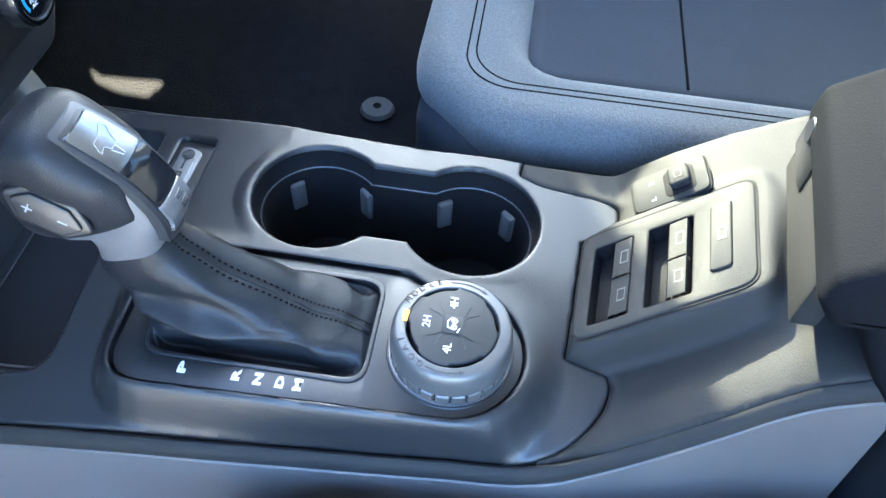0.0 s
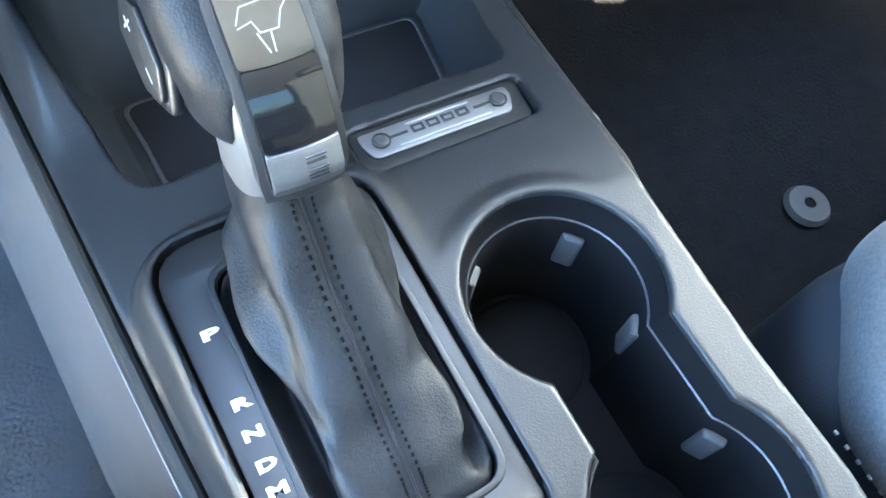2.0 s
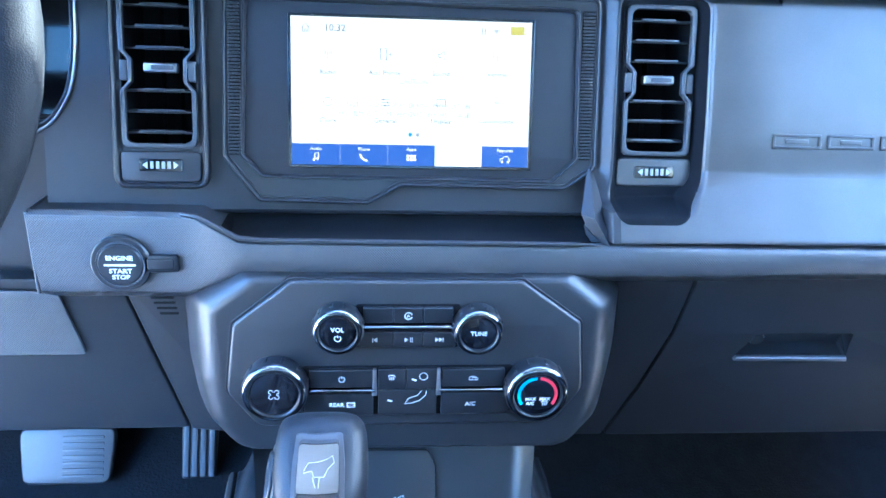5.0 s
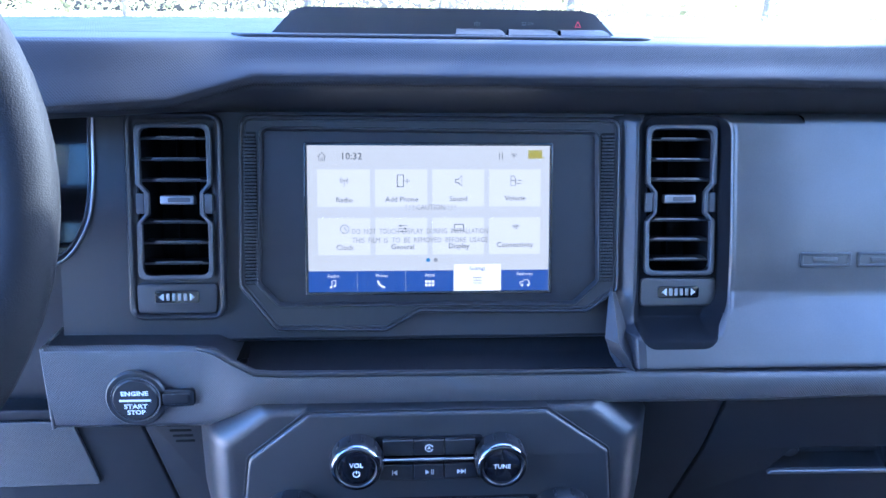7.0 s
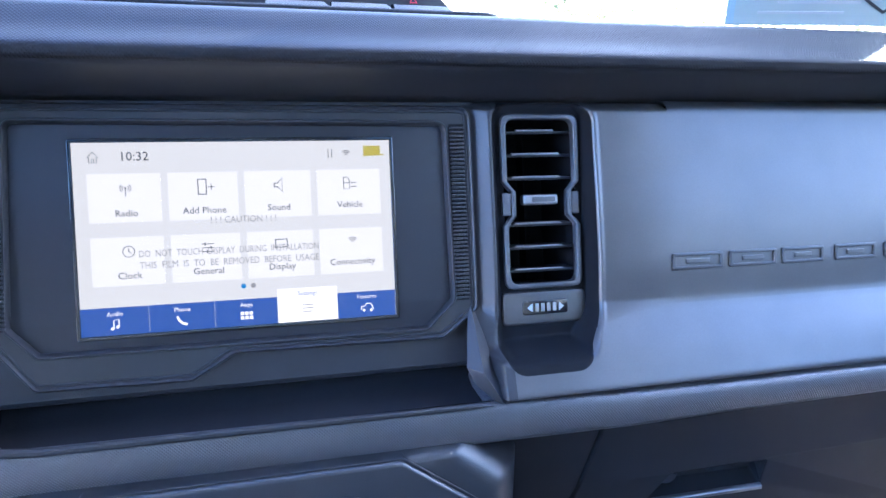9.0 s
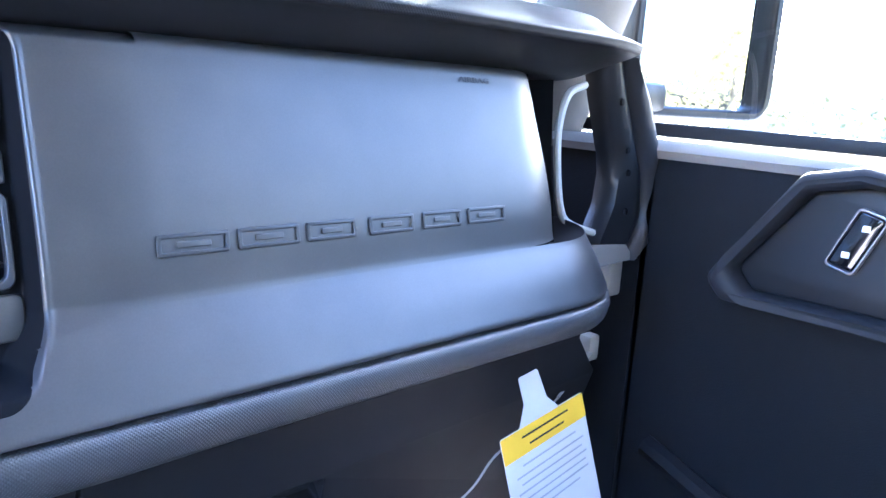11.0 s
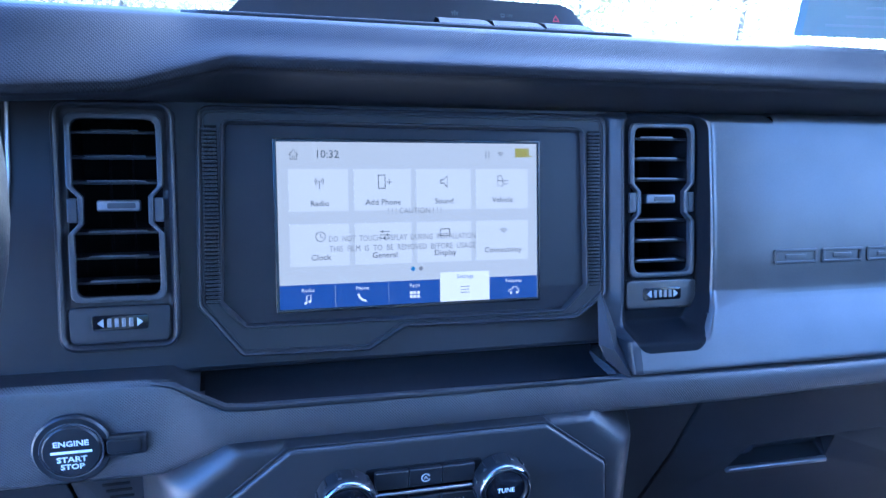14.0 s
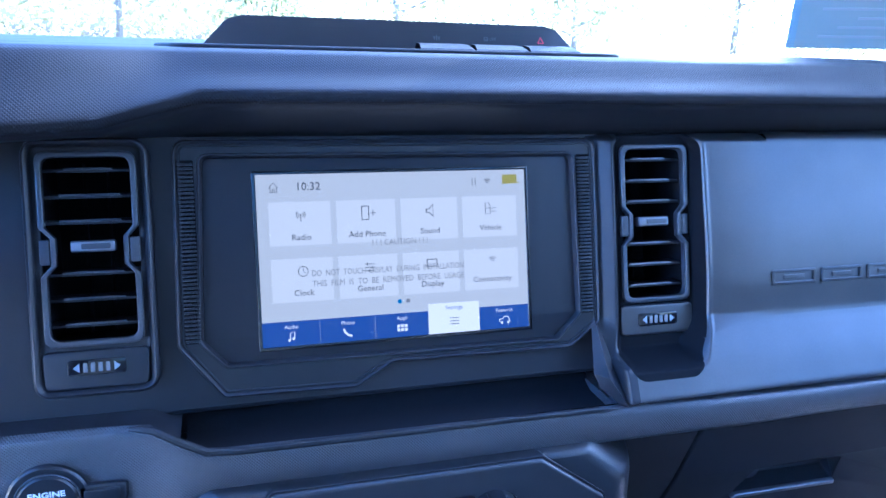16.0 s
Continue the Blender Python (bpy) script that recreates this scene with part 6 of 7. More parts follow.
for cx_, cy_, a in ((0.041, -0.279, 42), (0.041, -0.279, 131), (0.041, -0.279, -40), (0.038, -0.385, 32), (0.038, -0.385, -41)):
    M_ = Matrix.Translation((cx_, cy_, CT - 0.038)) @ Matrix.Rotation(radians(a), 4, "Z") @ Matrix.Translation((0.0432, 0, 0)) @ Euler((radians(90), 0, radians(-90))).to_matrix().to_4x4()
    part("cup_grip", plate(rect(-0.0058, -0.013, 0.0058, 0.013, 0.0018), 0.0060, 0.0022, M_), GRIP, cup, "grey rubber grip tab")

# driver's flank: the roll under the seam, then the skirt down to the floor
fl_rows, sk_rows = [], []
for p in spl([(x, y, z) for y, x, z in EDGE], 3):
    k = smooth(-0.46, -0.50, p.y)                      # the roll falls away more steeply beside the rear deck
    fl_rows.append([(p.x + dx, p.y, p.z + dz + k * ez) for dx, dz, ez in ((0.0015, -0.0055, 0), (0.0003, -0.0040, 0), (-0.0004, -0.0012, 0), (-0.0022, -0.0004, -0.0014), (-0.0050, -0.0016, -0.0022), (-0.0072, -0.0052, -0.0018), (-0.0083, -0.0098, -0.0004), (-0.0080, -0.0112, 0))])
    flare = 0.040 * smooth(-0.36, -0.20, p.y)
    sk_rows.append([(p.x + dx, p.y, p.z + dz) for dx, dz in ((-0.0080, -0.0112), (-0.0092, -0.0120), (-0.0100, -0.020))]
                   + [(p.x - 0.013, p.y, 0.455), (p.x - 0.017 - flare * 0.25, p.y, 0.42), (p.x - 0.020 - flare * 0.7, p.y, 0.37), (p.x - 0.022 - flare, p.y, FLOOR_Z - 0.01)])
part("side_roll", loft(fl_rows), BINN, console, sharp=40)
part("driver_flank", loft(sk_rows), FLANK_LIT, console, "grained side skirt flaring to the floor", sharp=40)
re = [tuple(p)[:2] for p in spl([(a, b, 0) for a, b in right_edge[::-1] + [(0.098, -0.44), (0.100, -0.48)]], 3)]
re_z = [float(v) for v in front_top([p[0] for p in re], [p[1] for p in re])]
part("passenger_flank", loft([[(x + dx, y, z + dz) for dx, dz in ((-0.001, -0.004), (0.0, -0.0018), (0.0026, -0.0055), (0.0042, -0.0130), (0.0060, -0.027))] + [(x + 0.015, y, 0.45), (x + 0.020, y, FLOOR_Z - 0.01)] for (x, y), z in zip(re, re_z)]), BINN, console, sharp=40)
strip_rows = []
SN, ST = Vector((0.78, 0, 0.62)), Vector((0.62, 0, -0.78))
for i, p in enumerate(spl([(0.1300, -0.040, 0.5035), (0.1270, -0.090, 0.5065), (0.1200, -0.150, 0.5140), (0.1120, -0.215, 0.5245), (0.1090, -0.245, 0.5290)], 5)):
    k = min(1.0, 0.35 + 0.25 * min(i, 20 - i))
    strip_rows.append([p + ST * 0.0075 * k * math.cos(a) + SN * (0.0035 * k * math.sin(a) + 0.0010) for a in np.linspace(0, 2 * math.pi, 13)[:-1]])
strip = part("side_strip", loft(strip_rows, close=True, caps=True), CONSOLE, console, "raised bar along the passenger side")
for q in ((0.1275, -0.0805, 0.5055), (0.1140, -0.2005, 0.5220)):
    part("strip_screw", lathe([(0, 0.0020), (0.0034, 0.0018), (0.0046, 0.0)], frame3(Vector(q) + SN * 0.0028, (0, 1, 0), SN.cross(Vector((0, 1, 0)))), 16), SATIN, strip, "bright screw head")

# maker's plate
badge = thing("makers_plate", (0.04, -0.172, CT), "small aluminium plate with two screws on the console", "plate")
BD = frame3((0.0395, -0.1715, 0.5245), (1, -0.015, 0), (0, 1, -0.10))
part("pocket", plate(rp([(-0.048, -0.0155), (0.046, -0.0155), (0.050, 0.013), (-0.048, 0.013)], 0.006), 0.0015, 0.0005, BD), BLACK, badge)
bp = part("metal_plate", plate(rp([(-0.041, -0.0085), (0.037, -0.0085), (0.0415, 0.002), (0.0415, 0.0085), (-0.044, 0.0085), (-0.044, 0.002)], 0.005), 0.0016, 0.0004, BD @ Matrix.Translation((0, 0, 0.0014))), SATIN, badge, "brushed aluminium plate")
BP = BD @ Matrix.Translation((0, 0, 0.0031))
for x in (-0.0335, 0.0335):
    sc = part("screw", lathe([(0, 0.0012), (0.0030, 0.0012), (0.0040, 0.0003), (0.0048, 0.0)], BP @ Matrix.Translation((x, 0.001, 0)), 20), STEEL, badge)
    part("screw_ring", plate(arc_band(0, 0, 0.0040, 0.0048, 0, 359, 24), 0.0004, 0, BP @ Matrix.Translation((x, 0.001, 0.0003))), DARKPRINT, sc)
for x in (-0.0245, 0.0245):
    part("engraved_bar", plate(rect(x - 0.0055, 0.0005, x + 0.0055, 0.0020), 0.0003, 0, BP), DARKPRINT, bp)
for k in range(4):
    part("engraved_bar", plate([rect(-0.0165 + k * 0.0085, -0.001, -0.0098 + k * 0.0085, 0.0040), rect(-0.0152 + k * 0.0085, 0.0003, -0.0111 + k * 0.0085, 0.0027)], 0.0003, 0, BP), DARKPRINT, bp)
part("engraved_line", plate(rect(-0.026, -0.0062, 0.026, -0.0050), 0.0003, 0, BP), GREYPRINT, bp)
part("engraved_line", plate(rect(-0.018, 0.0056, 0.018, 0.0066), 0.0003, 0, BP), GREYPRINT, bp)

# ---------------------------------------------------------------- gear selector
gear = thing("gear_selector", (-0.06, -0.25, CT), "automatic gear selector with a black leather boot and chrome face", "gear lever")
boot_hole = rp([(-0.0945, -0.2075), (-0.0245, -0.2075), (-0.0245, -0.3365), (-0.0945, -0.3365)], [0.014, 0.014, 0.012, 0.012], 5)
part("gate_plate", plate([shift_in, boot_hole], 0.008, 0.0006, up_at(CT - 0.0115)), BLACK, gear, "black gate plate")
part("gate_rim", plate([rp([(-0.0975, -0.2045), (-0.0215, -0.2045), (-0.0215, -0.3395), (-0.0975, -0.3395)], 0.014, 5), rp([(-0.0945, -0.2075), (-0.0245, -0.2075), (-0.0245, -0.3365), (-0.0945, -0.3365)], 0.012, 5)], 0.0014, 0.0006, up_at(CT - 0.0037)), BLACK, gear)
GT = up_at(CT - 0.0034)
for s, y in (("P", -0.2335), ("R", -0.2655), ("N", -0.2785), ("D", -0.2915), ("M", -0.3020)):
    part("gear_letter", words(s, 0.0044, GT @ Matrix.Translation((-0.1035, y, 0)), 0.0003, width=0.0078, bold=0.0003), WHITE, gear)


def boot_pt(t, a):
    """A point of the leather boot: t 0 at the rim, 1 at the collar; a turns round it."""
    z = CT - 0.0065 + interp(t, (0, 0.10, 0.3, 0.55, 0.8, 1.0), (0.0, 0.005, 0.011, 0.0215, 0.040, 0.0620))
    cy = interp(t, (0, 0.3, 0.6, 0.92, 1.0), (-0.272, -0.266, -0.238, -0.2055, -0.2035))
    hy = interp(t, (0, 0.12, 0.3, 0.6, 0.8, 0.93, 1.0), (0.066, 0.064, 0.056, 0.040, 0.030, 0.0245, 0.0210))
    hx = interp(t, (0, 0.10, 0.28, 0.55, 0.8, 0.93, 1.0), (0.0365, 0.0345, 0.0280, 0.0290, 0.0240, 0.0198, 0.0180))
    p = interp(t, (0, 0.2, 0.5, 1.0), (6.0, 4.0, 2.6, 2.6))
    cx = interp(t, (0, 0.3, 0.6, 1.0), (-0.0595, -0.0585, -0.0560, -0.0575))
    ca, sa = math.cos(a), math.sin(a)
    x = cx + hx * math.copysign(abs(ca) ** (2 / p), ca)
    y = cy + hy * math.copysign(abs(sa) ** (2 / p), sa)
    k = math.sin(math.pi * min(t * 1.05, 1))
    rear = max(0.0, -sa) ** 2
    fold = (0.0030 * k * math.sin(3 * a + 9 * t + 0.8) + 0.0085 * k * noise.noise(Vector((ca * 1.7, sa * 1.7, t * 4.6)))) * (1 - 0.45 * rear)
    dent = -0.012 * k * max(0, -ca) ** 4 * math.exp(-((t - 0.26) / 0.15) ** 2) - 0.011 * k * max(0, ca) ** 4 * math.exp(-((t - 0.24) / 0.10) ** 2)
    seam_dip = -0.0022 * math.exp(-((a - 1.5 * math.pi) / 0.05) ** 2)
    d = fold + dent + seam_dip
    side = smooth(0.25, 0.85, -ca) + 0.7 * smooth(0.35, 0.85, ca)
    hollow = math.exp(-((t - 0.12) / 0.07) ** 2) * side
    d += -0.0075 * hollow + 0.0035 * side * math.exp(-((t - 0.33) / 0.08) ** 2)
    z -= 0.015 * hollow
    tilt = 0.35 * smooth(0.55, 1.0, t) * (cy - y)
    return Vector((x + ca * d, y + sa * d, z + tilt + 0.003 * k * noise.noise(Vector((x * 40, y * 40, t * 4)))))


def boot_ring(t, n=72):
    return [tuple(boot_pt(t, 2 * math.pi * i / n)) for i in range(n)]


part("boot", loft([boot_ring(t) for t in np.linspace(0, 1, 60)], close=True), LEATHER, gear, "creased black leather boot", sharp=80)


def boot_back(t, off, lift=0.0006):
    """A point on the rear seam of the boot, a little to its side."""
    aim = -0.0578 - 0.0015 * (1 - t) + off
    lo, hi = math.pi * 1.15, math.pi * 1.85
    for _ in range(24):
        mid_ = (lo + hi) / 2
        if boot_pt(t, mid_).x < aim:
            lo = mid_
        else:
            hi = mid_
    v, c = boot_pt(t, lo), boot_pt(t, math.pi / 2)
    out_ = Vector((0, v.y - c.y, (v - boot_pt(min(1, t + 0.02), lo)).y * -1.0)).normalized()
    return v + out_ * lift


ts = np.linspace(0.05, 0.985, 40)
part("seam", tube([boot_back(t, 0.0, 0.0002) for t in ts], 0.0009, 6), LEATHER, gear)
for off in (-0.0036, 0.0036):
    st = []
    for t in np.linspace(0.05, 0.975, 46):
        st.append(tube([boot_back(t, off, 0.0010), boot_back(t + 0.009, off * 1.06, 0.0008)], 0.0006, 5))
    tagged(part("stitching", join(*st), STITCH, gear, "dark double stitching"), kind="stuff")

# lever head: slices from the collar to the crown (z, rear y, front y, half width)
HEAD = [(0.578, -0.218, -0.180, 0.0165), (0.590, -0.224, -0.181, 0.0175), (0.605, -0.2285, -0.182, 0.0185), (0.6125, -0.2295, -0.180, 0.0192),
        (0.6140, -0.2285, -0.171, 0.0208), (0.621, -0.2275, -0.158, 0.0238), (0.632, -0.2250, -0.150, 0.0264), (0.646, -0.2215, -0.146, 0.0278), (0.656, -0.2190, -0.147, 0.0280),
        (0.664, -0.2105, -0.150, 0.0276), (0.672, -0.2010, -0.156, 0.0264), (0.678, -0.1935, -0.163, 0.0238), (0.682, -0.1870, -0.171, 0.0180), (0.6835, -0.182, -0.176, 0.008)]
HX = -0.0575


def head_tilt(z, y):
    """The lower slices lean, higher at the rear."""
    return z + interp(z, (0.578, 0.6125, 0.635, 0.656), (0.2, 0.55, 0.35, 0.0)) * (-0.195 - y)


def head_ring(z, y0, y1, hw, n=44, p=3.0):
    cy, hy = (y0 + y1) / 2, abs(y1 - y0) / 2
    out = []
    for i in range(n):
        a = 2 * math.pi * i / n
        ca, sa = math.cos(a), math.sin(a)
        y = cy + hy * math.copysign(abs(sa) ** (2 / p), sa)
        out.append((HX + hw * math.copysign(abs(ca) ** (2 / p), ca), y, head_tilt(z, y)))
    return out


hz = [h[0] for h in HEAD]


def head_at(z, k, grow=1.0):
    return interp(z, hz, [h[k] for h in HEAD]) * grow


metal = []
for z in np.linspace(0.594, 0.664, 16):
    hw = max(0.0186, head_at(z, 3) - interp(z, (0.594, 0.608, 0.616, 0.630, 0.664), (-0.0006, 0.0, 0.0022, 0.0048, 0.0065)))
    metal.append(head_ring(z, head_at(z, 1), head_at(z, 2) - 0.004, hw, p=3.6))
part("collar", loft(metal, close=True, caps=True), COLLAR, gear, "warm satin metal body")


def shell_low(a):
    """Lower edge of the leather: two wings beside the metal, open at the rear."""
    rear = max(0.0, -math.sin(a))
    return 0.6215 + 0.008 * max(0.0, math.sin(a)) + 0.030 * smooth(0.72, 0.97, rear)


def shell_ring(f, n=64, p=3.0):
    out = []
    for i in range(n):
        a = 2 * math.pi * i / n
        z = shell_low(a) + (0.6835 - shell_low(a)) * max(f, 0.0)
        y0, y1, hw = head_at(z, 1), head_at(z, 2), head_at(z, 3) * (1.0 if f >= 0 else 0.93)
        ca, sa = math.cos(a), math.sin(a)
        cy, hy = (y0 + y1) / 2, abs(y1 - y0) / 2 * (1.0 if f >= 0 else 0.95)
        y = cy + hy * math.copysign(abs(sa) ** (2 / p), sa)
        round_in = 1.0 - 0.05 * math.exp(-max(f, 0) / 0.03)
        out.append((HX + hw * round_in * math.copysign(abs(ca) ** (2 / p), ca), y, head_tilt(z, y) - (0.0 if f >= 0 else 0.0)))
    return out


head = part("head", loft([shell_ring(f) for f in (-1, 0, 0.015, 0.04, 0.08, 0.14, 0.22, 0.30, 0.38, 0.46, 0.54, 0.62, 0.70, 0.77, 0.83, 0.88, 0.92, 0.95, 0.975, 0.99, 1.0)] + [[(HX + (q[0] - HX) * 0.05, -0.179 + (q[1] + 0.179) * 0.05, q[2] + 0.0004) for q in shell_ring(1.0)]], close=True, caps=False), LEATHER, gear, "black leather lever head", sharp=60)


def rear_y(z):
    return interp(z, [head_tilt(h[0], h[1]) for h in HEAD], [h[1] for h in HEAD])


def rear_patch(z0, z1, w0, w1, lift, bow=0.0, corner=0.0015):
    rows = []
    for z in sorted(list(np.linspace(z0, z1, 7)) + [z0 + 0.0004, z0 + 0.001, z1 - 0.0004, z1 - 0.001]):
        rd = max(0.0, 1 - min(z - z0, z1 - z) / corner)
        w = w0 + (w1 - w0) * (z - z0) / (z1 - z0) - corner * (1 - math.sqrt(1 - rd * rd))
        lf = lift if isinstance(lift, float) else lift[0] + (lift[1] - lift[0]) * (z - z0) / (z1 - z0)
        rows.append([(HX + w * u, rear_y(z) - lf + bow * u * u, z) for u in (-1, -0.7, -0.3, 0, 0.3, 0.7, 1)])
    back = [[(q[0] * 1.0, q[1] + 0.006, q[2]) for q in r] for r in rows]
    bm = loft(rows)
    side = [rows[0] + [r[-1] for r in rows[1:]] + rows[-1][::-1][1:] + [r[0] for r in rows[::-1]][1:-1], back[0] + [r[-1] for r in back[1:]] + back[-1][::-1][1:] + [r[0] for r in back[::-1]][1:-1]]
    return join(bm, loft(side, close=True))


def face_lift(z0, z1, a=0.0, b=None):
    """How far a plate between two heights stands off the leaning rear face."""
    return (interp(z0, (0.6086, 0.6775), (0.0083, 0.0023)) + a, interp(z1, (0.6086, 0.6775), (0.0083, 0.0023)) + (a if b is None else b))


part("face_frame", rear_patch(0.6130, 0.6806, 0.0152, 0.0148, face_lift(0.6130, 0.6806, -0.0003), 0.002, 0.004), DARKSATIN, gear, "satin frame round the polished plates")
part("face_gap", rear_patch(0.6192, 0.6790, 0.0128, 0.0123, face_lift(0.6192, 0.6790, 0.0003), 0.0014, 0.003), BLACK, gear)
logo = part("upper_plate", rear_patch(0.6608, 0.6780, 0.0119, 0.0114, face_lift(0.6608, 0.6780, 0.0014), 0.0008), POLISH, gear, "polished upper plate")
part("glass_window", rear_patch(0.6388, 0.6604, 0.0119, 0.0119, face_lift(0.6388, 0.6604, 0.0012), 0.0008), GLOSS, gear, "dark glass inset")
foot_plate = part("lower_plate", rear_patch(0.6258, 0.6384, 0.0119, 0.0119, face_lift(0.6258, 0.6384, 0.0024, 0.0014), 0.0008, 0.0004), BRIGHT, gear, "polished lower plate")
part("plate_lip", rear_patch(0.6204, 0.6257, 0.0119, 0.0119, face_lift(0.6204, 0.6257, 0.0008, 0.0023), 0.0008), SATIN, gear, "slanting lower lip of the plates")
for k in range(5):
    z = 0.6275 + k * 0.0019
    yl = rear_y(z) - interp(z, (0.6258, 0.6384), face_lift(0.6258, 0.6384, 0.0024, 0.0014))
    part("plate_line", box(HX - 0.0005, yl - 0.0004, z, HX + 0.0062, yl + 0.0006, z + 0.0006), DARKSATIN, foot_plate)
LG = frame3((HX + 0.0005, rear_y(0.6690) - interp(0.6690, (0.6086, 0.6775), (0.0083, 0.0023)) - 0.0017, 0.6690), (1, 0, 0), (0, (rear_y(0.675) - rear_y(0.659)) / 0.016, 1))
part("emblem", join(plate(stroke([(-0.0085, 0.000), (-0.006, 0.0045), (0.000, 0.0050), (0.0045, 0.0065), (0.0075, 0.0085), (0.0085, 0.0045), (0.0050, 0.0010), (0.0030, -0.0035), (-0.0025, -0.0035), (-0.0040, 0.0), (-0.0085, -0.001)], 0.00040), 0.0003, 0, LG),
                    plate(stroke([(-0.0035, -0.0035), (-0.0015, -0.0095)], 0.00040), 0.0003, 0, LG), plate(stroke([(0.0005, -0.0035), (0.0000, -0.0095)], 0.00040), 0.0003, 0, LG)), GREYPRINT, logo, "plain engraved outline")
SBN = frame3((HX - 0.0268, -0.185, 0.6440), (0, -0.88, -0.47), (0.30, -0.45, 0.80))
side_b = part("shift_button", plate(rp([(-0.024, 0.002), (-0.014, 0.0115), (0.010, 0.0105), (0.023, 0.000), (0.012, -0.0105), (-0.014, -0.0105)], 0.004), 0.004, 0.0015, SBN), BLACK, gear, "black rocker button")
part("button_face", plate(rp([(-0.019, 0.0015), (-0.011, 0.0085), (0.008, 0.0078), (0.018, 0.000), (0.0095, -0.0078), (-0.011, -0.0078)], 0.003), 0.0025, 0.001, SBN @ Matrix.Translation((0, 0, 0.0034))), BLACK, side_b)
part("button_mark", join(plate(rect(-0.012, -0.0004, -0.007, 0.0004), 0.0002, 0, SBN @ Matrix.Translation((0, 0, 0.006))), plate(rect(-0.0099, -0.0025, -0.0091, 0.0025), 0.0002, 0, SBN @ Matrix.Translation((0, 0, 0.006))), plate(rect(0.005, -0.0004, 0.010, 0.0004), 0.0002, 0, SBN @ Matrix.Translation((0, 0, 0.006)))), GREYPRINT, side_b)

# ---------------------------------------------------------------- drive mode dial
dial = thing("drive_mode_dial", (-0.066, -0.386, CT), "round drive mode dial with a knurled satin grey ring", "dial")
DL = Matrix.Translation((-0.066, -0.3855, CT - 0.008))
part("base_ring", lathe([(0.0395, 0.0), (0.0395, 0.0035), (0.0380, 0.0050), (0.0350, 0.0050)], DL, 56), BLACK, dial)
rim = part("ring", lathe([(0.0350, 0.0140), (0.0358, 0.0150), (0.0360, 0.0190), (0.0358, 0.0240), (0.0352, 0.0280), (0.0343, 0.0305), (0.0334, 0.0316), (0.0322, 0.0322), (0.0277, 0.0326), (0.0270, 0.0320), (0.0268, 0.027)], DL, 72), RINGGREY, dial, "satin grey ring")
part("ring_wall", lathe([(0.0345, 0.003), (0.0345, 0.0145)], DL, 72), DEEP, rim, "dark wall behind the grip teeth")
part("ring_edge", lathe([(0.0352, 0.0042), (0.0366, 0.0044), (0.0369, 0.0052), (0.0366, 0.0060), (0.0352, 0.0062)], DL, 72), SATIN, rim, "bright lower edge")
for i in range(24):
    a = 2 * math.pi * i / 24
    part("grip_tooth", box(0.0335, -0.0040, 0.0058, 0.0362, 0.0040, 0.0140, 0.0007, 1, DL @ Matrix.Rotation(a, 4, "Z")), RINGGREY, rim)
cross = []
for i in range(72):
    a = 360 * i / 72
    near = min(abs((a - c + 180) % 360 - 180) for c in (0, 90, 180, 270))
    cross.append(0.0248 if near < 24 else 0.0266)
cap_pts = [(cross[i] * math.cos(radians(5 * i + 25)), cross[i] * math.sin(radians(5 * i + 25))) for i in range(72)]
cap = part("cap", plate(cap_pts, 0.0085, 0.0012, DL @ Matrix.Translation((0, 0, 0.0245))), CAPGREY, dial, "dark grey centre cap")
DT = DL @ Matrix.Translation((0, 0, 0.0331))
part("centre_pad", plate(rp([(-0.006, -0.006), (0.006, -0.006), (0.006, 0.006), (-0.006, 0.006)], 0.0015), 0.0006, 0.0002, DT), CAPGREY, cap)
for a in (45, 135, 225, 315):
    for w in (-1, 1):
        part("cap_groove", plate(stroke([(0.0075, 0.0010 * w), (0.0115, 0.0014 * w), (0.0165, 0.0036 * w)], 0.0004), 0.0003, 0, DT @ Matrix.Rotation(radians(a), 4, "Z")), BLACK, cap)
for s, x, y in (("2H", 0.0005, 0.0150), ("4H", 0.0155, 0.0010), ("4L", -0.0155, 0.0010)):
    part("dial_text", words(s, 0.0046, DT @ Matrix.Translation((x, y, 0)), 0.0003), WHITE, cap)
part("dial_icon", join(*[plate(p, 0.0003, 0, DT @ Matrix.Translation((0, 0, 0.0006))) for p in (stroke([(-0.003, 0.0), (-0.002, 0.0028), (0.002, 0.0032), (0.0042, 0.0015), (0.0045, -0.0005), (-0.0028, -0.0005)], 0.0006), arc_band(-0.0016, -0.0008, 0.0012, 0.0018, 0, 359, 14), arc_band(0.0026, -0.0008, 0.0012, 0.0018, 0, 359, 14), stroke([(-0.0048, -0.003), (-0.002, -0.0042)], 0.0007))]), WHITE, cap)
part("lamp", plate(arc_band(0, 0, 0.0262, 0.0292, 78, 94), 0.0004, 0, DL @ Matrix.Translation((0, 0, 0.0334))), AMBER, dial, "amber indicator")


def ring_word(s, mid, step, r=0.0309, size=0.0038):
    for i, ch in enumerate(s):
        a = mid - step * (i - (len(s) - 1) / 2)
        if ch.strip():
            part("ring_letter", words(ch, size, DL @ Matrix.Rotation(radians(a - 90), 4, "Z") @ Matrix.Translation((0, r, 0.0327)), 0.0004), DARKPRINT, rim)


ring_word("MODES", 43, 10.5)
ring_word("G.O.A.T.", 131, 6.0)
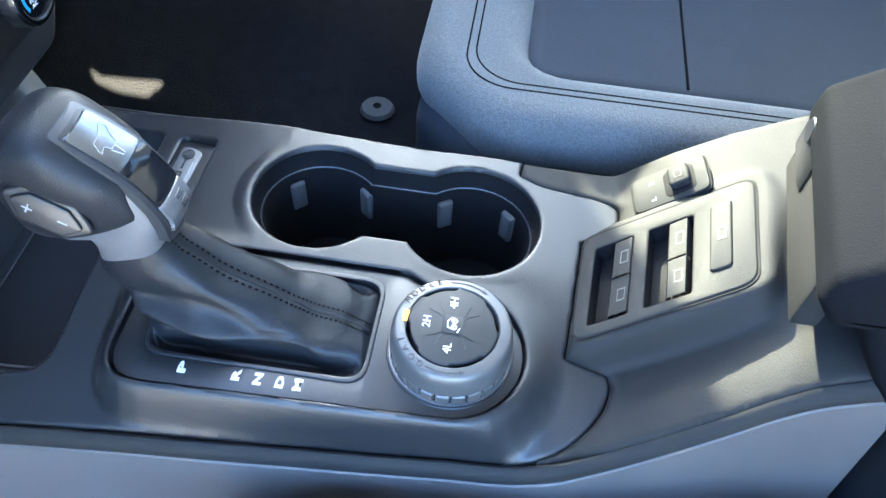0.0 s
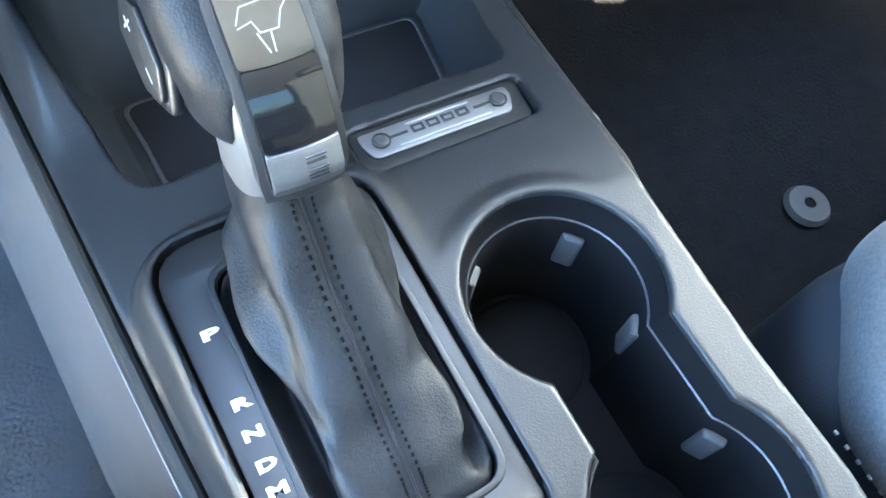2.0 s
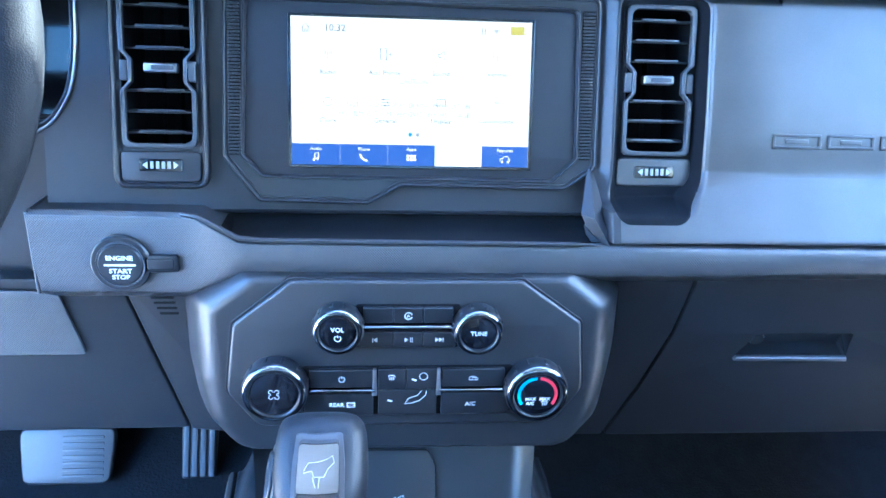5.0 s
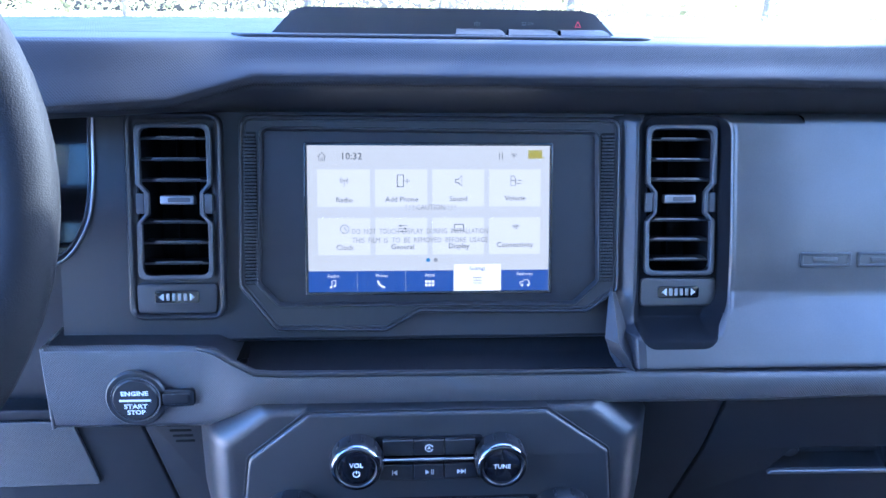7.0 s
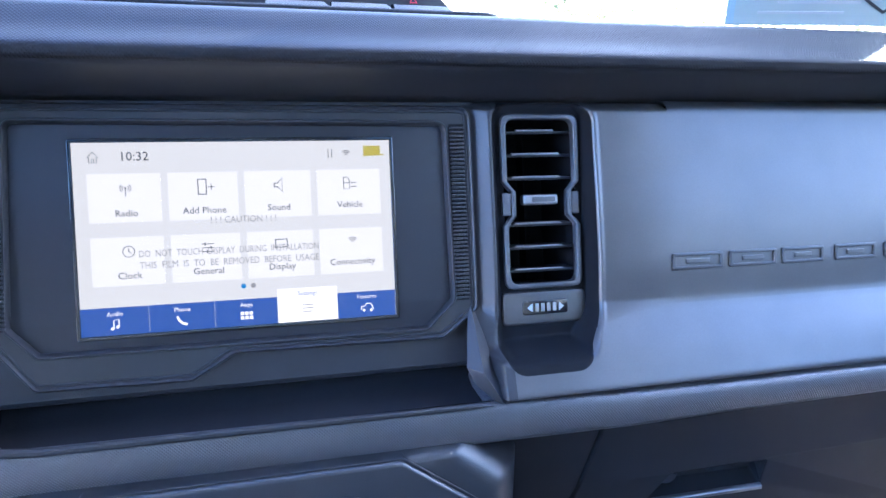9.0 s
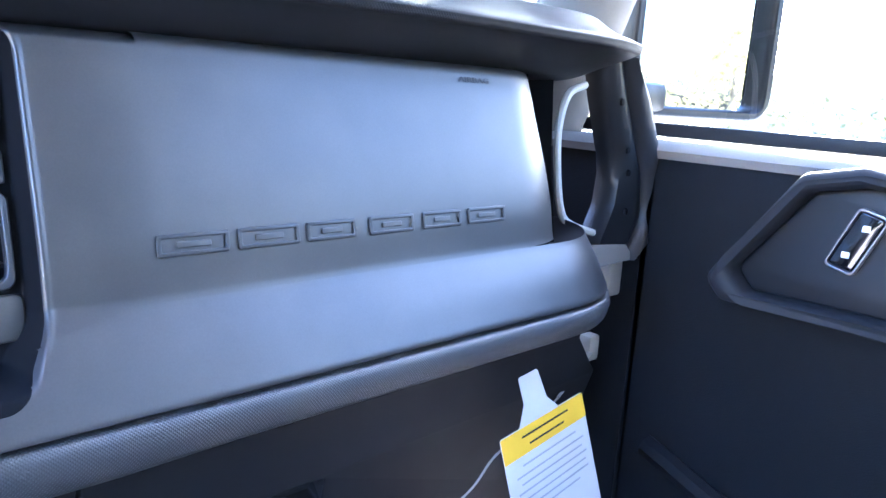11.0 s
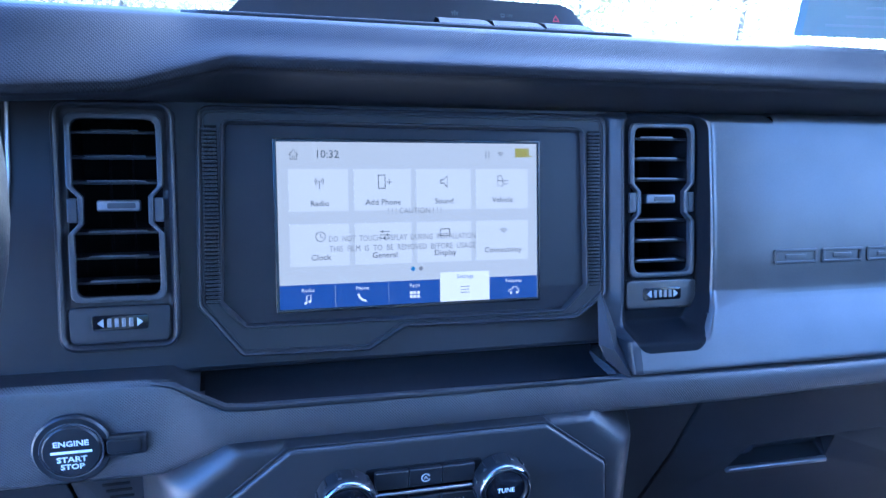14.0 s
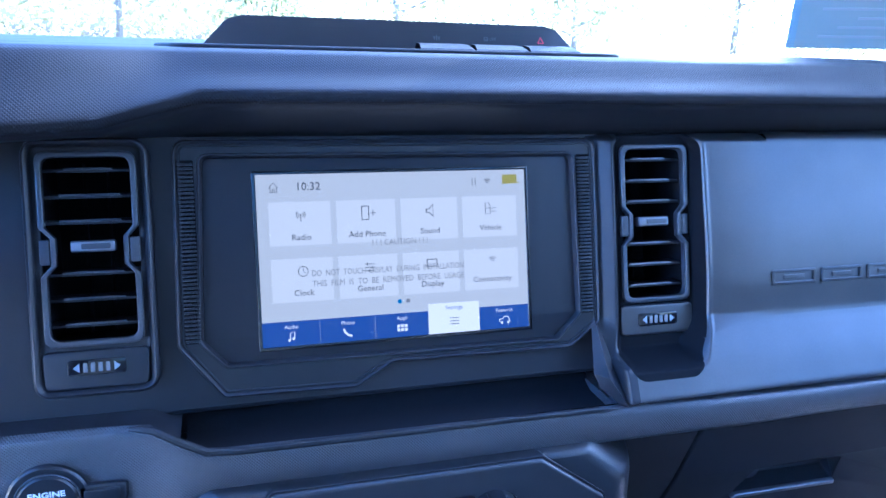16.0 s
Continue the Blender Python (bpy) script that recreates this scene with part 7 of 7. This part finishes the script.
for a0, a1, tip in ((158, 194, 200), (-28, 10, -35)):
    end = a1 if tip > a1 else a0
    head = [(r * math.cos(radians(a)), r * math.sin(radians(a))) for r, a in ((0.0294, end), (0.0318, end), (0.0306, tip))]
    part("ring_mark", join(*[plate(p, 0.0004, 0, DL @ Matrix.Translation((0, 0, 0.0324))) for p in (arc_band(0, 0, 0.0303, 0.0309, a0, a1), head)]), DARKPRINT, rim)

# ---------------------------------------------------------------- rear of the console: switch pod
WU, WV = Vector((0.082, -0.006, 0.0028)), Vector((0.022, -0.0945, 0.0535))
WO = Vector((-0.0515, -0.457, 0.5425))
WN = WU.cross(-WV).normalized()
WN = WN if WN.z > 0 else -WN


def wp(u, v, lift=0.0):
    return WO + WU * u + WV * v + WN * lift


def base_z(y):
    """The ledge beside the pod."""
    return np.interp(-np.asarray(y, float), (0.40, 0.432, 0.465, 0.485, 0.50, 0.517, 0.55, 0.59, 0.66), (0.5395, 0.5402, 0.5420, 0.5475, 0.560, 0.575, 0.597, 0.615, 0.630))


pod_top = [tuple(wp(u, v))[:2] for u, v in ((-0.035, -0.02), (1.03, -0.02), (1.05, 1.05), (-0.005, 1.05))]


def rear_top(x, y):
    """Deck, switch pod and ledge behind the seam."""
    x, y = np.asarray(x, float), np.asarray(y, float)
    xe, ze = np.interp(-y, E_Y, E_X), np.interp(-y, E_Y, E_Z)
    ze = ze + 0.0045 * ramp(-0.46, -0.43, y)
    back = ramp(-0.47, -0.50, y)
    flat = 0.16 * np.clip(x - xe, 0, 0.07) * (1 - back) + back * (0.0030 * (1 - (1 - np.clip((x - xe) / 0.022, 0, 1)) ** 2) + 0.16 * np.clip(x + 0.05, 0, 0.03))
    deck = ze + flat + np.clip(base_z(y) - ze - 0.011, -0.02, 0.02) * ramp(-0.05, 0.045, x)
    front = front_top(x, np.maximum(y, -0.47))
    k = ramp(-0.458, -0.485, y + 0.014 * ramp(0.02, 0.05, x))
    deck = front * (1 - k) + deck * k
    plane = WO.z - ((x - WO.x) * WN.x + (y - WO.y) * WN.y) / WN.z
    d, _ = poly_near(x, y, rp(pod_top, 0.010, 5))
    side = ramp(0.03, 0.052, x)
    wide = 0.0115 + 0.003 * ramp(-0.47, -0.54, y) - 0.005 * side
    m = ramp(1.0, 0.0, np.maximum(d - 0.0005, 0) / wide)
    lift = np.maximum(plane - deck, 0.0) if not isinstance(x, float) else plane - deck
    return deck + lift * m * ramp(-0.4505, -0.4600, y - 0.03 * ramp(-0.03, -0.06, x))


rear_outline = [(x, y) for y, x, _ in ROLL] + [(0.108, -0.68), (0.104, -0.59), (0.099, -0.55), (0.097, -0.517), (0.097, -0.485), (0.0985, -0.4175)] + [(x, y - 0.0009) for x, y in rear_seam[::-1][:-4]]
pod_hole = [tuple(wp(u, v))[:2] for u, v in ((0.04, 0.03), (0.95, 0.03), (0.96, 0.96), (0.06, 0.96))]
part("rear_body", skin(rear_outline, [pod_hole], rear_top, 0.0026, 0.0016), BINN, console, "coarse-grained rear section", sharp=60)
rr = [(0.108, -0.68), (0.104, -0.59), (0.099, -0.55), (0.097, -0.517), (0.097, -0.485), (0.0985, -0.4175)]
part("rear_flank", loft([[(x, y, z), (x + 0.004, y, z - 0.006), (x + 0.007, y, z - 0.02), (x + 0.010, y, 0.42)] for (x, y), z in zip(rr, [float(v) - 0.0016 for v in rear_top([p[0] for p in rr], [p[1] for p in rr])])]), BINN, console)

win = thing("window_switch_panel", (0.0, -0.51, 0.56), "grained window switch panel with four rocker switches and a lock switch", "switch panel")

def skew_plate(poly, h, lift, bevel=0.0012):
    """A slab laid on the sloping pod; poly in fractions of the pod's width and length."""
    bm = plate([(p[0] * 0.082, p[1] * 0.110) for p in poly] if not isinstance(poly[0][0], (list, tuple)) else [[(p[0] * 0.082, p[1] * 0.110) for p in o] for o in poly], h, bevel)
    for v in bm.verts:
        v.co = wp(v.co.x / 0.082, v.co.y / 0.110, lift + v.co.z)
    bmesh.ops.recalc_face_normals(bm, faces=bm.faces)
    return bm


def frac(u0, v0, u1, v1, r=0.02):
    return rp([(u0, v0), (u1, v0), (u1, v1), (u0, v1)], r, 3)


pk1, pk2 = frac(0.10, 0.08, 0.83, 0.31), frac(0.10, 0.40, 0.83, 0.66)
part("panel", skew_plate([rp([(0.0, 0.0), (0.98, 0.0), (1.0, 1.0), (0.02, 1.0)], 0.11, 6), pk1, pk2], 0.0035, -0.0020), BINN, win)
part("panel_groove", skew_plate([rp([(-0.016, -0.013), (0.996, -0.013), (1.016, 1.013), (0.004, 1.013)], 0.12, 6), rp([(0.002, 0.002), (0.978, 0.002), (0.998, 0.998), (0.022, 0.998)], 0.11, 6)], 0.0012, -0.0006, 0.0), DEEP, win, "dark groove round the panel")
for pk, v0 in ((pk1, 0.08), (pk2, 0.40)):
    part("pocket", join(skew_plate(pk, 0.0012, -0.0130, 0.0), skew_plate([frac(0.08, v0 - 0.02, 0.85, v0 + 0.28, 0.02), pk], 0.0140, -0.0130, 0.0)), DEEP, win)
    for u0, u1 in ((0.12, 0.45), (0.47, 0.81)):
        s = part("rocker_switch", loft([[tuple(wp(u0, v0 + 0.12, -0.010)), tuple(wp(u1, v0 + 0.12, -0.010))], [tuple(wp(u0, v0 + 0.118, 0.0002)), tuple(wp(u1, v0 + 0.118, 0.0002))], [tuple(wp(u0, v0 + 0.128, 0.0016)), tuple(wp(u1, v0 + 0.128, 0.0016))],
                                        [tuple(wp(u0, v0 + 0.226, 0.0024)), tuple(wp(u1, v0 + 0.226, 0.0024))], [tuple(wp(u0, v0 + 0.232, 0.0004)), tuple(wp(u1, v0 + 0.232, 0.0004))], [tuple(wp(u0, v0 + 0.234, -0.012)), tuple(wp(u1, v0 + 0.234, -0.012))]]), BINN, win, sharp=20)
        part("switch_mark", skew_plate([[(u0 + 0.11, v0 + 0.165), (u1 - 0.11, v0 + 0.165), (u1 - 0.11, v0 + 0.21), (u0 + 0.11, v0 + 0.21)], [(u0 + 0.120, v0 + 0.169), (u1 - 0.120, v0 + 0.169), (u1 - 0.120, v0 + 0.206), (u0 + 0.120, v0 + 0.206)]], 0.0003, 0.0020, 0), GRIP, s)
ls = part("lock_switch", skew_plate(frac(0.22, 0.755, 0.84, 0.875, 0.03), 0.0034, -0.0004), BINN, win, "narrow window lock switch")
part("switch_mark", skew_plate([[(0.48, 0.80), (0.60, 0.80), (0.60, 0.845), (0.48, 0.845)], [(0.50, 0.807), (0.58, 0.807), (0.58, 0.838), (0.50, 0.838)]], 0.0003, 0.0030, 0), GRIP, ls)

mir = thing("mirror_switch", (0.075, -0.52, 0.555), "grained mirror adjuster panel with a square knob", "switch panel")
MS = frame3((0.0632, -0.5135, float(base_z(-0.5135)) + 0.0002), (1, 0.10, 0), (-0.10, 1, float(base_z(-0.50) - base_z(-0.53)) / 0.03)) @ Matrix.Diagonal((0.90, 0.90, 1, 1))
part("panel", plate(rp([(-0.017, -0.028), (0.016, -0.028), (0.016, 0.029), (-0.017, 0.029)], 0.006), 0.0024, 0.0008, MS), BINN, mir)
part("panel_groove", plate([rp([(-0.0182, -0.0292), (0.0172, -0.0292), (0.0172, 0.0302), (-0.0182, 0.0302)], 0.007), rp([(-0.0168, -0.0278), (0.0158, -0.0278), (0.0158, 0.0288), (-0.0168, 0.0288)], 0.006)], 0.0009, 0, MS), DEEP, mir, "dark groove round the panel")
part("knob_well", plate(rect(-0.0125, -0.019, 0.0115, 0.004, 0.005), 0.0005, 0.0001, MS @ Matrix.Translation((0, 0, 0.0022))), DEEP, mir)
part("knob", plate(rect(-0.0085, -0.0165, 0.0095, -0.001, 0.004), 0.0062, 0.0018, MS @ Matrix.Translation((0, 0, 0.0024))), BINN, mir)
part("knob_mark", plate([rect(-0.003, -0.0115, 0.004, -0.006, 0.001), rect(-0.0026, -0.0111, 0.0036, -0.0064, 0.001)], 0.0002, 0, MS @ Matrix.Translation((0, 0, 0.0086))), GRIP, mir)
for s, x in (("L", -0.0095), ("R", 0.0065)):
    part("switch_text", words(s, 0.0036, MS @ Matrix.Translation((x, 0.013, 0.0024)), 0.0003), WHITE, mir)

# ---------------------------------------------------------------- armrest
arm = thing("armrest", (0.01, -0.7, 0.55), "dark padded centre armrest lid with a front latch", "armrest")
AS = Matrix(((0, 0, 1, -0.086), (1, 0, 0, 0), (0, 1, 0, 0), (0, 0, 0, 1)))


def raked(bm):
    """The armrest's front runs back a little towards the passenger."""
    for v in bm.verts:
        v.co.y -= 0.13 * (v.co.x + 0.083) * smooth(-1.0, -0.60, v.co.y)
    return bm


part("lid", raked(plate(rp([(-0.562, 0.636), (-0.5505, 0.652), (-0.5525, 0.670), (-0.578, 0.688), (-0.65, 0.699), (-1.0, 0.706), (-1.0, 0.636)], [0.008, 0.008, 0.010, 0.03, 0.05, 0.02, 0.01]), 0.150, 0.012, AS, 5)), ARMSKIN, arm, "soft grained lid")
bin_rows = []
for z, y0, xa, xb in ((0.400, -0.640, -0.100, 0.094), (0.560, -0.624, -0.098, 0.090), (0.585, -0.610, -0.095, 0.084), (0.605, -0.594, -0.089, 0.080), (0.622, -0.583, -0.083, 0.075), (0.637, -0.575, -0.080, 0.072)):
    bin_rows.append([(x, y, z) for x, y in rp([(xa, y0), (xb, y0), (xb, -1.0), (xa, -1.0)], [0.022, 0.012, 0.01, 0.01], 6)])
part("bin", raked(loft(bin_rows, close=True, caps=True)), ARMSKIN, arm, "smooth dark bin below the lid", sharp=60)
# Lighter plastic here paints in the sunlit strip on the armrest's front.
part("latch_plate", raked(box(-0.060, -0.572, 0.604, 0.060, -0.5560, 0.655, 0.003)), BINN, arm)
part("latch", raked(box(0.016, -0.570, 0.622, 0.062, -0.5530, 0.668, 0.006)), BLACK, arm)
part("latch_button", raked(lathe([(0, 0.003), (0.007, 0.003), (0.009, 0)], frame3((0.040, -0.5535, 0.652), (-1, 0, 0), (0, 0, 1)), 20)), BLACK, arm)


# ---------------------------------------------------------------- seats
SEAM_BACK = -0.225                                     # cross seam of the cushion, behind its front edge


def seat(x0, x1, yf, zt, label):
    s = thing("front_seat", ((x0 + x1) / 2, yf - 0.25, FLOOR_Z), label, "car seat", "front seats")
    yb = yf - 0.55
    part("seat_base", box(x0 + 0.03, yb, FLOOR_Z, x1 - 0.03, yf - 0.10, zt - 0.14, 0.02), DEEP, s)
    core = plate(rp([(x0 + 0.004, yb), (x1 - 0.004, yb), (x1 - 0.004, yf - 0.05), (x1 - 0.05, yf - 0.004), (x0 + 0.05, yf - 0.004), (x0 + 0.004, yf - 0.05)], [0.02, 0.02, 0.05, 0.05, 0.05, 0.05], 5), 0.13, 0.03, up_at(zt - 0.165), 4)
    part("cushion_side", core, CLOTH, s, "dark cloth side of the cushion")
    out = rp([(x0, yb), (x1, yb), (x1, yf - 0.07), (x1 - 0.07, yf), (x0 + 0.07, yf), (x0, yf - 0.07)], [0.01, 0.01, 0.06, 0.06, 0.06, 0.06], 6)
    inn = rp([(x0 + 0.075, yb + 0.004), (x1 - 0.075, yb + 0.004), (x1 - 0.075, yf - 0.095), (x0 + 0.075, yf - 0.095)], [0.01, 0.01, 0.035, 0.035], 6)
    part("bolster", plate([out, inn], 0.062, 0.026, up_at(zt - 0.062), 5), FABRIC, s, "heather grey-blue cloth bolster")
    part("insert", plate(rp([(x0 + 0.065, yb), (x1 - 0.065, yb), (x1 - 0.065, yf - 0.085), (x0 + 0.065, yf - 0.085)], 0.03, 5), 0.046, 0.018, up_at(zt - 0.058), 4), CLOTH, s, "dark navy cloth insert")
    part("insert_seam", box(x0 + 0.080, SEAM_BACK + yf - 0.0012, zt - 0.0135, x1 - 0.080, SEAM_BACK + yf + 0.0012, zt - 0.0112, 0.0006), STITCH, s)
    for d in (0.0, 0.007):
        R = 0.040
        pp = [(x0 + 0.038 + d, yb + 0.01)] + [(x0 + 0.038 + d + R - R * math.cos(radians(k)), yf - 0.043 - d - R + R * math.sin(radians(k))) for k in range(0, 91, 10)]
        pp += [(x1 + x0 - q[0], q[1]) for q in pp[::-1]]
        part("bolster_seam", tube([(a, b, zt - 0.0003) for a, b in pp], 0.0009, 5), STITCH, s, "dark double seam")
    side = []
    for k in range(60):
        y = yf - 0.07 - k * 0.0075
        for x in (x0 + 0.0015, x1 - 0.0015):
            side.append(box(x - 0.0007, y - 0.0022, zt - 0.046, x + 0.0007, y, zt - 0.0445))
    tagged(part("side_stitching", join(*side), GREYPRINT, s, "pale stitches along the side"), kind="stuff")
    back = [[(x, y, z) for x in np.linspace(x0 + 0.01, x1 - 0.01, 7)] for y, z in ((yb + 0.02, zt - 0.06), (yb - 0.03, zt + 0.2), (yb - 0.09, zt + 0.45), (yb - 0.13, zt + 0.60), (yb - 0.20, zt + 0.61), (yb - 0.22, zt + 0.45), (yb - 0.14, zt - 0.06))]
    part("backrest", loft(back, wrap=True), FABRIC, s, sharp=70)
    part("headrest", box((x0 + x1) / 2 - 0.12, yb - 0.24, zt + 0.64, (x0 + x1) / 2 + 0.12, yb - 0.14, zt + 0.80, 0.03, 3), FABRIC, s)
    for dx in (-0.05, 0.05):
        part("headrest_post", tube([((x0 + x1) / 2 + dx, yb - 0.17, zt + 0.58), ((x0 + x1) / 2 + dx, yb - 0.19, zt + 0.66)], 0.006, 8), CHROME, s)


seat(0.128, 0.640, -0.318, 0.552, "passenger seat in heather grey-blue and navy cloth")
seat(-0.660, -0.150, -0.248, 0.508, "driver's seat in heather grey-blue and navy cloth")
anchor = thing("seat_belt_buckle", (0.112, -0.36, 0.50), "small grey belt anchor between seat and console", "belt buckle")
part("tongue", plate(rp([(-0.012, -0.02), (0.012, -0.02), (0.014, 0.012), (0.0, 0.022), (-0.014, 0.012)], 0.006), 0.008, 0.002, Matrix.Translation((0.128, -0.372, 0.430))), GRIP, anchor)

# ---------------------------------------------------------------- driver's side: wheel, cluster, pedals
wheel = thing("steering_wheel", (-0.395, -0.13, 0.88), "thick black leather steering wheel", "steering wheel")
WC = frame3((-0.4065, -0.132, 0.885), (1, 0, 0), (0, 0.36, 1))
pts = [WC @ Vector((0.185 * math.cos(2 * math.pi * i / 64), 0.185 * math.sin(2 * math.pi * i / 64), 0)) for i in range(64)]
part("rim", tube(pts, 0.0165, 14, closed=True), WHEELSKIN, wheel)
part("hub", lathe([(0, 0.02), (0.05, 0.018), (0.065, 0.0), (0.06, -0.04), (0.03, -0.06)], WC @ Matrix.Translation((0, 0, -0.02)), 32), BLACK, wheel)
for a in (0, 180, 270):
    part("spoke", box(0.05, -0.018, -0.035, 0.18, 0.018, -0.015, 0.006, 2, WC @ Matrix.Rotation(radians(a), 4, "Z")), BLACK, wheel)
col = part("column", tube([WC @ Vector((0, 0, -0.05)), WC @ Vector((0, 0, -0.18))], 0.05, 16), BLACK, wheel)

clus = thing("instrument_cluster", (-0.40, -0.02, 0.87), "dark instrument cluster under a curved hood", "instrument cluster")
rim_line = [(p.x, p.y) for p in spl([(a, b, 0) for a, b in [(-0.300, 0.8115), (-0.275, 0.8140)] + CLUSTER_EDGE + [(-0.2342, 0.9400)]], 4)]
opening = face_poly([(-0.600, 0.8115)] + rim_line + [(-0.600, 0.9400)])
part("surround", ring_steps(opening, ((0, -0.0075), (0, -0.0050), (0.0010, -0.0042), (0.0022, -0.0050), (0.0030, -0.0064), (0.0050, -0.0080), (0.0085, -0.0500)), FACE), BLACK, clus, "black rounded surround", sharp=50)
part("lens", plate(drawn_in(opening, 0.0080), 0.002, 0, FACE @ Matrix.Translation((0, 0, -0.0510))), GLOSS, clus, "dark glossy lens")
for d, h, r, m in ((0.0010, -0.0042, 0.0010, SATIN), (0.0052, -0.0082, 0.0008, DARKSATIN)):
    part("edge_strip", tube([FACE @ Vector((p[0], p[1], h)) for p in drawn_in(opening, d)[1:-1]], r, 8), m, clus, "thin bright edge")
part("lens_sill", tube([FACE @ Vector((x, fz(0.828), -0.046)) for x in (-0.58, -0.40, -0.262)], 0.0022, 8), BLACK, clus)
part("backing", box(-0.80, 0.004, 0.70, -0.262, 0.02, 0.8125), DASH, clus)

brake = thing("brake_pedal", (-0.385, 0.20, 0.38), "wide brake pedal with a ribbed bright metal pad", "pedal")
BR = frame3((-0.386, 0.215, 0.377), (1, 0, 0), (0, 0.45, 1))
part("pad", plate(rp([(-0.050, -0.032), (0.049, -0.032), (0.056, 0.034), (-0.056, 0.034)], 0.012), 0.010, 0.003, BR), STEEL, brake)
for k in range(7):
    part("rib", plate(rect(-0.005, -0.024 + k * 0.0075, 0.042, -0.0205 + k * 0.0075, 0.001), 0.0015, 0.0005, BR @ Matrix.Translation((0, 0, 0.0095))), STEEL, brake)
part("stalk", tube([BR @ Vector((0, 0.02, 0)), (-0.388, 0.33, 0.55), (-0.388, 0.36, 0.68)], 0.010, 8), DEEP, brake)
acc = thing("accelerator_pedal", (-0.235, 0.22, 0.37), "narrow accelerator pedal with upright metal ribs", "pedal")
AR = frame3((-0.236, 0.225, 0.378), (1, 0, 0), (0, 0.50, 1))
part("pad", plate(rp([(-0.021, -0.036), (0.019, -0.034), (0.022, 0.060), (-0.022, 0.060)], 0.005), 0.010, 0.003, AR), RUBBER, acc)
for k in range(4):
    part("rib", plate(rect(-0.0185 + k * 0.0100, -0.033, -0.0115 + k * 0.0100, 0.055, 0.002), 0.003, 0.001, AR @ Matrix.Translation((0, 0, 0.0095))), STEEL, acc)
part("stalk", tube([AR @ Vector((0, 0.05, 0)), (-0.237, 0.34, 0.56), (-0.237, 0.37, 0.66)], 0.009, 8), DEEP, acc)

# ---------------------------------------------------------------- floor: film, mat studs, scraps
def film_z(x, y):
    """Height of the crumpled film: soft waves with sharp folds across them."""
    fold = 1 - abs(noise.noise(Vector((x * 9 + y * 5, y * 7 - x * 3, 5)))) * 3.2
    fine = 1 - abs(noise.noise(Vector((x * 26 - y * 9, y * 22, 2)))) * 3.2
    return FLOOR_Z + 0.010 + 0.006 * noise.noise(Vector((x * 14, y * 14, 3))) + 0.0045 * max(0.0, fold) ** 3 + 0.0022 * max(0.0, fine) ** 3


rows_f = [[(x, y, film_z(x, y)) for y in np.linspace(-0.60, 0.055, 130)] for x in np.linspace(-0.62, -0.19, 88)]
film_ob = solid("floor_film", loft(rows_f), FILM, "creased clear protective film over the driver's floor", "protective film")
stud = thing("mat_stud", (0.386, -0.245, FLOOR_Z + 0.005), "round grey retaining stud of the floor mat", "stud")
part("disc", lathe([(0.005, 0.006), (0.018, 0.005), (0.021, 0.0)], Matrix.Translation((0.386, -0.245, FLOOR_Z + 0.006)), 28), GRIP, stud)
part("socket", lathe([(0, 0.0045), (0.005, 0.005), (0.0055, 0.0062)], Matrix.Translation((0.386, -0.245, FLOOR_Z + 0.006)), 16), DEEP, stud)

part("seam_edge", tube([(-0.60, 0.046, FLOOR_Z + 0.014), (-0.50, 0.044, FLOOR_Z + 0.013), (-0.40, 0.043, FLOOR_Z + 0.014), (-0.30, 0.042, FLOOR_Z + 0.013), (-0.197, 0.040, FLOOR_Z + 0.016)], 0.0005, 6), GREYPRINT, film_ob, "pale folded edge of the film")
rnd_s = random.Random(12)
flecks = bmesh.new()
for i in range(80):
    x, y, r = rnd_s.uniform(-0.45, -0.21), rnd_s.uniform(-0.20, 0.10), rnd_s.uniform(0.0003, 0.0011)
    if i >= 60:                                        # a pale scuff
        x, y, r = rnd_s.gauss(-0.255, 0.004), rnd_s.gauss(-0.105, 0.009), rnd_s.uniform(0.0005, 0.0014)
    pts_ = [flecks.verts.new((x + r * math.cos(k * 1.26 + rnd_s.random()), y + r * rnd_s.uniform(0.5, 1.4) * math.sin(k * 1.26), FLOOR_Z + 0.021)) for k in range(5)]
    flecks.faces.new(pts_)
solid("dirt_flecks", flecks, GREYPRINT, "small pale dirt flecks on the driver's floor film", "dirt", "stuff")
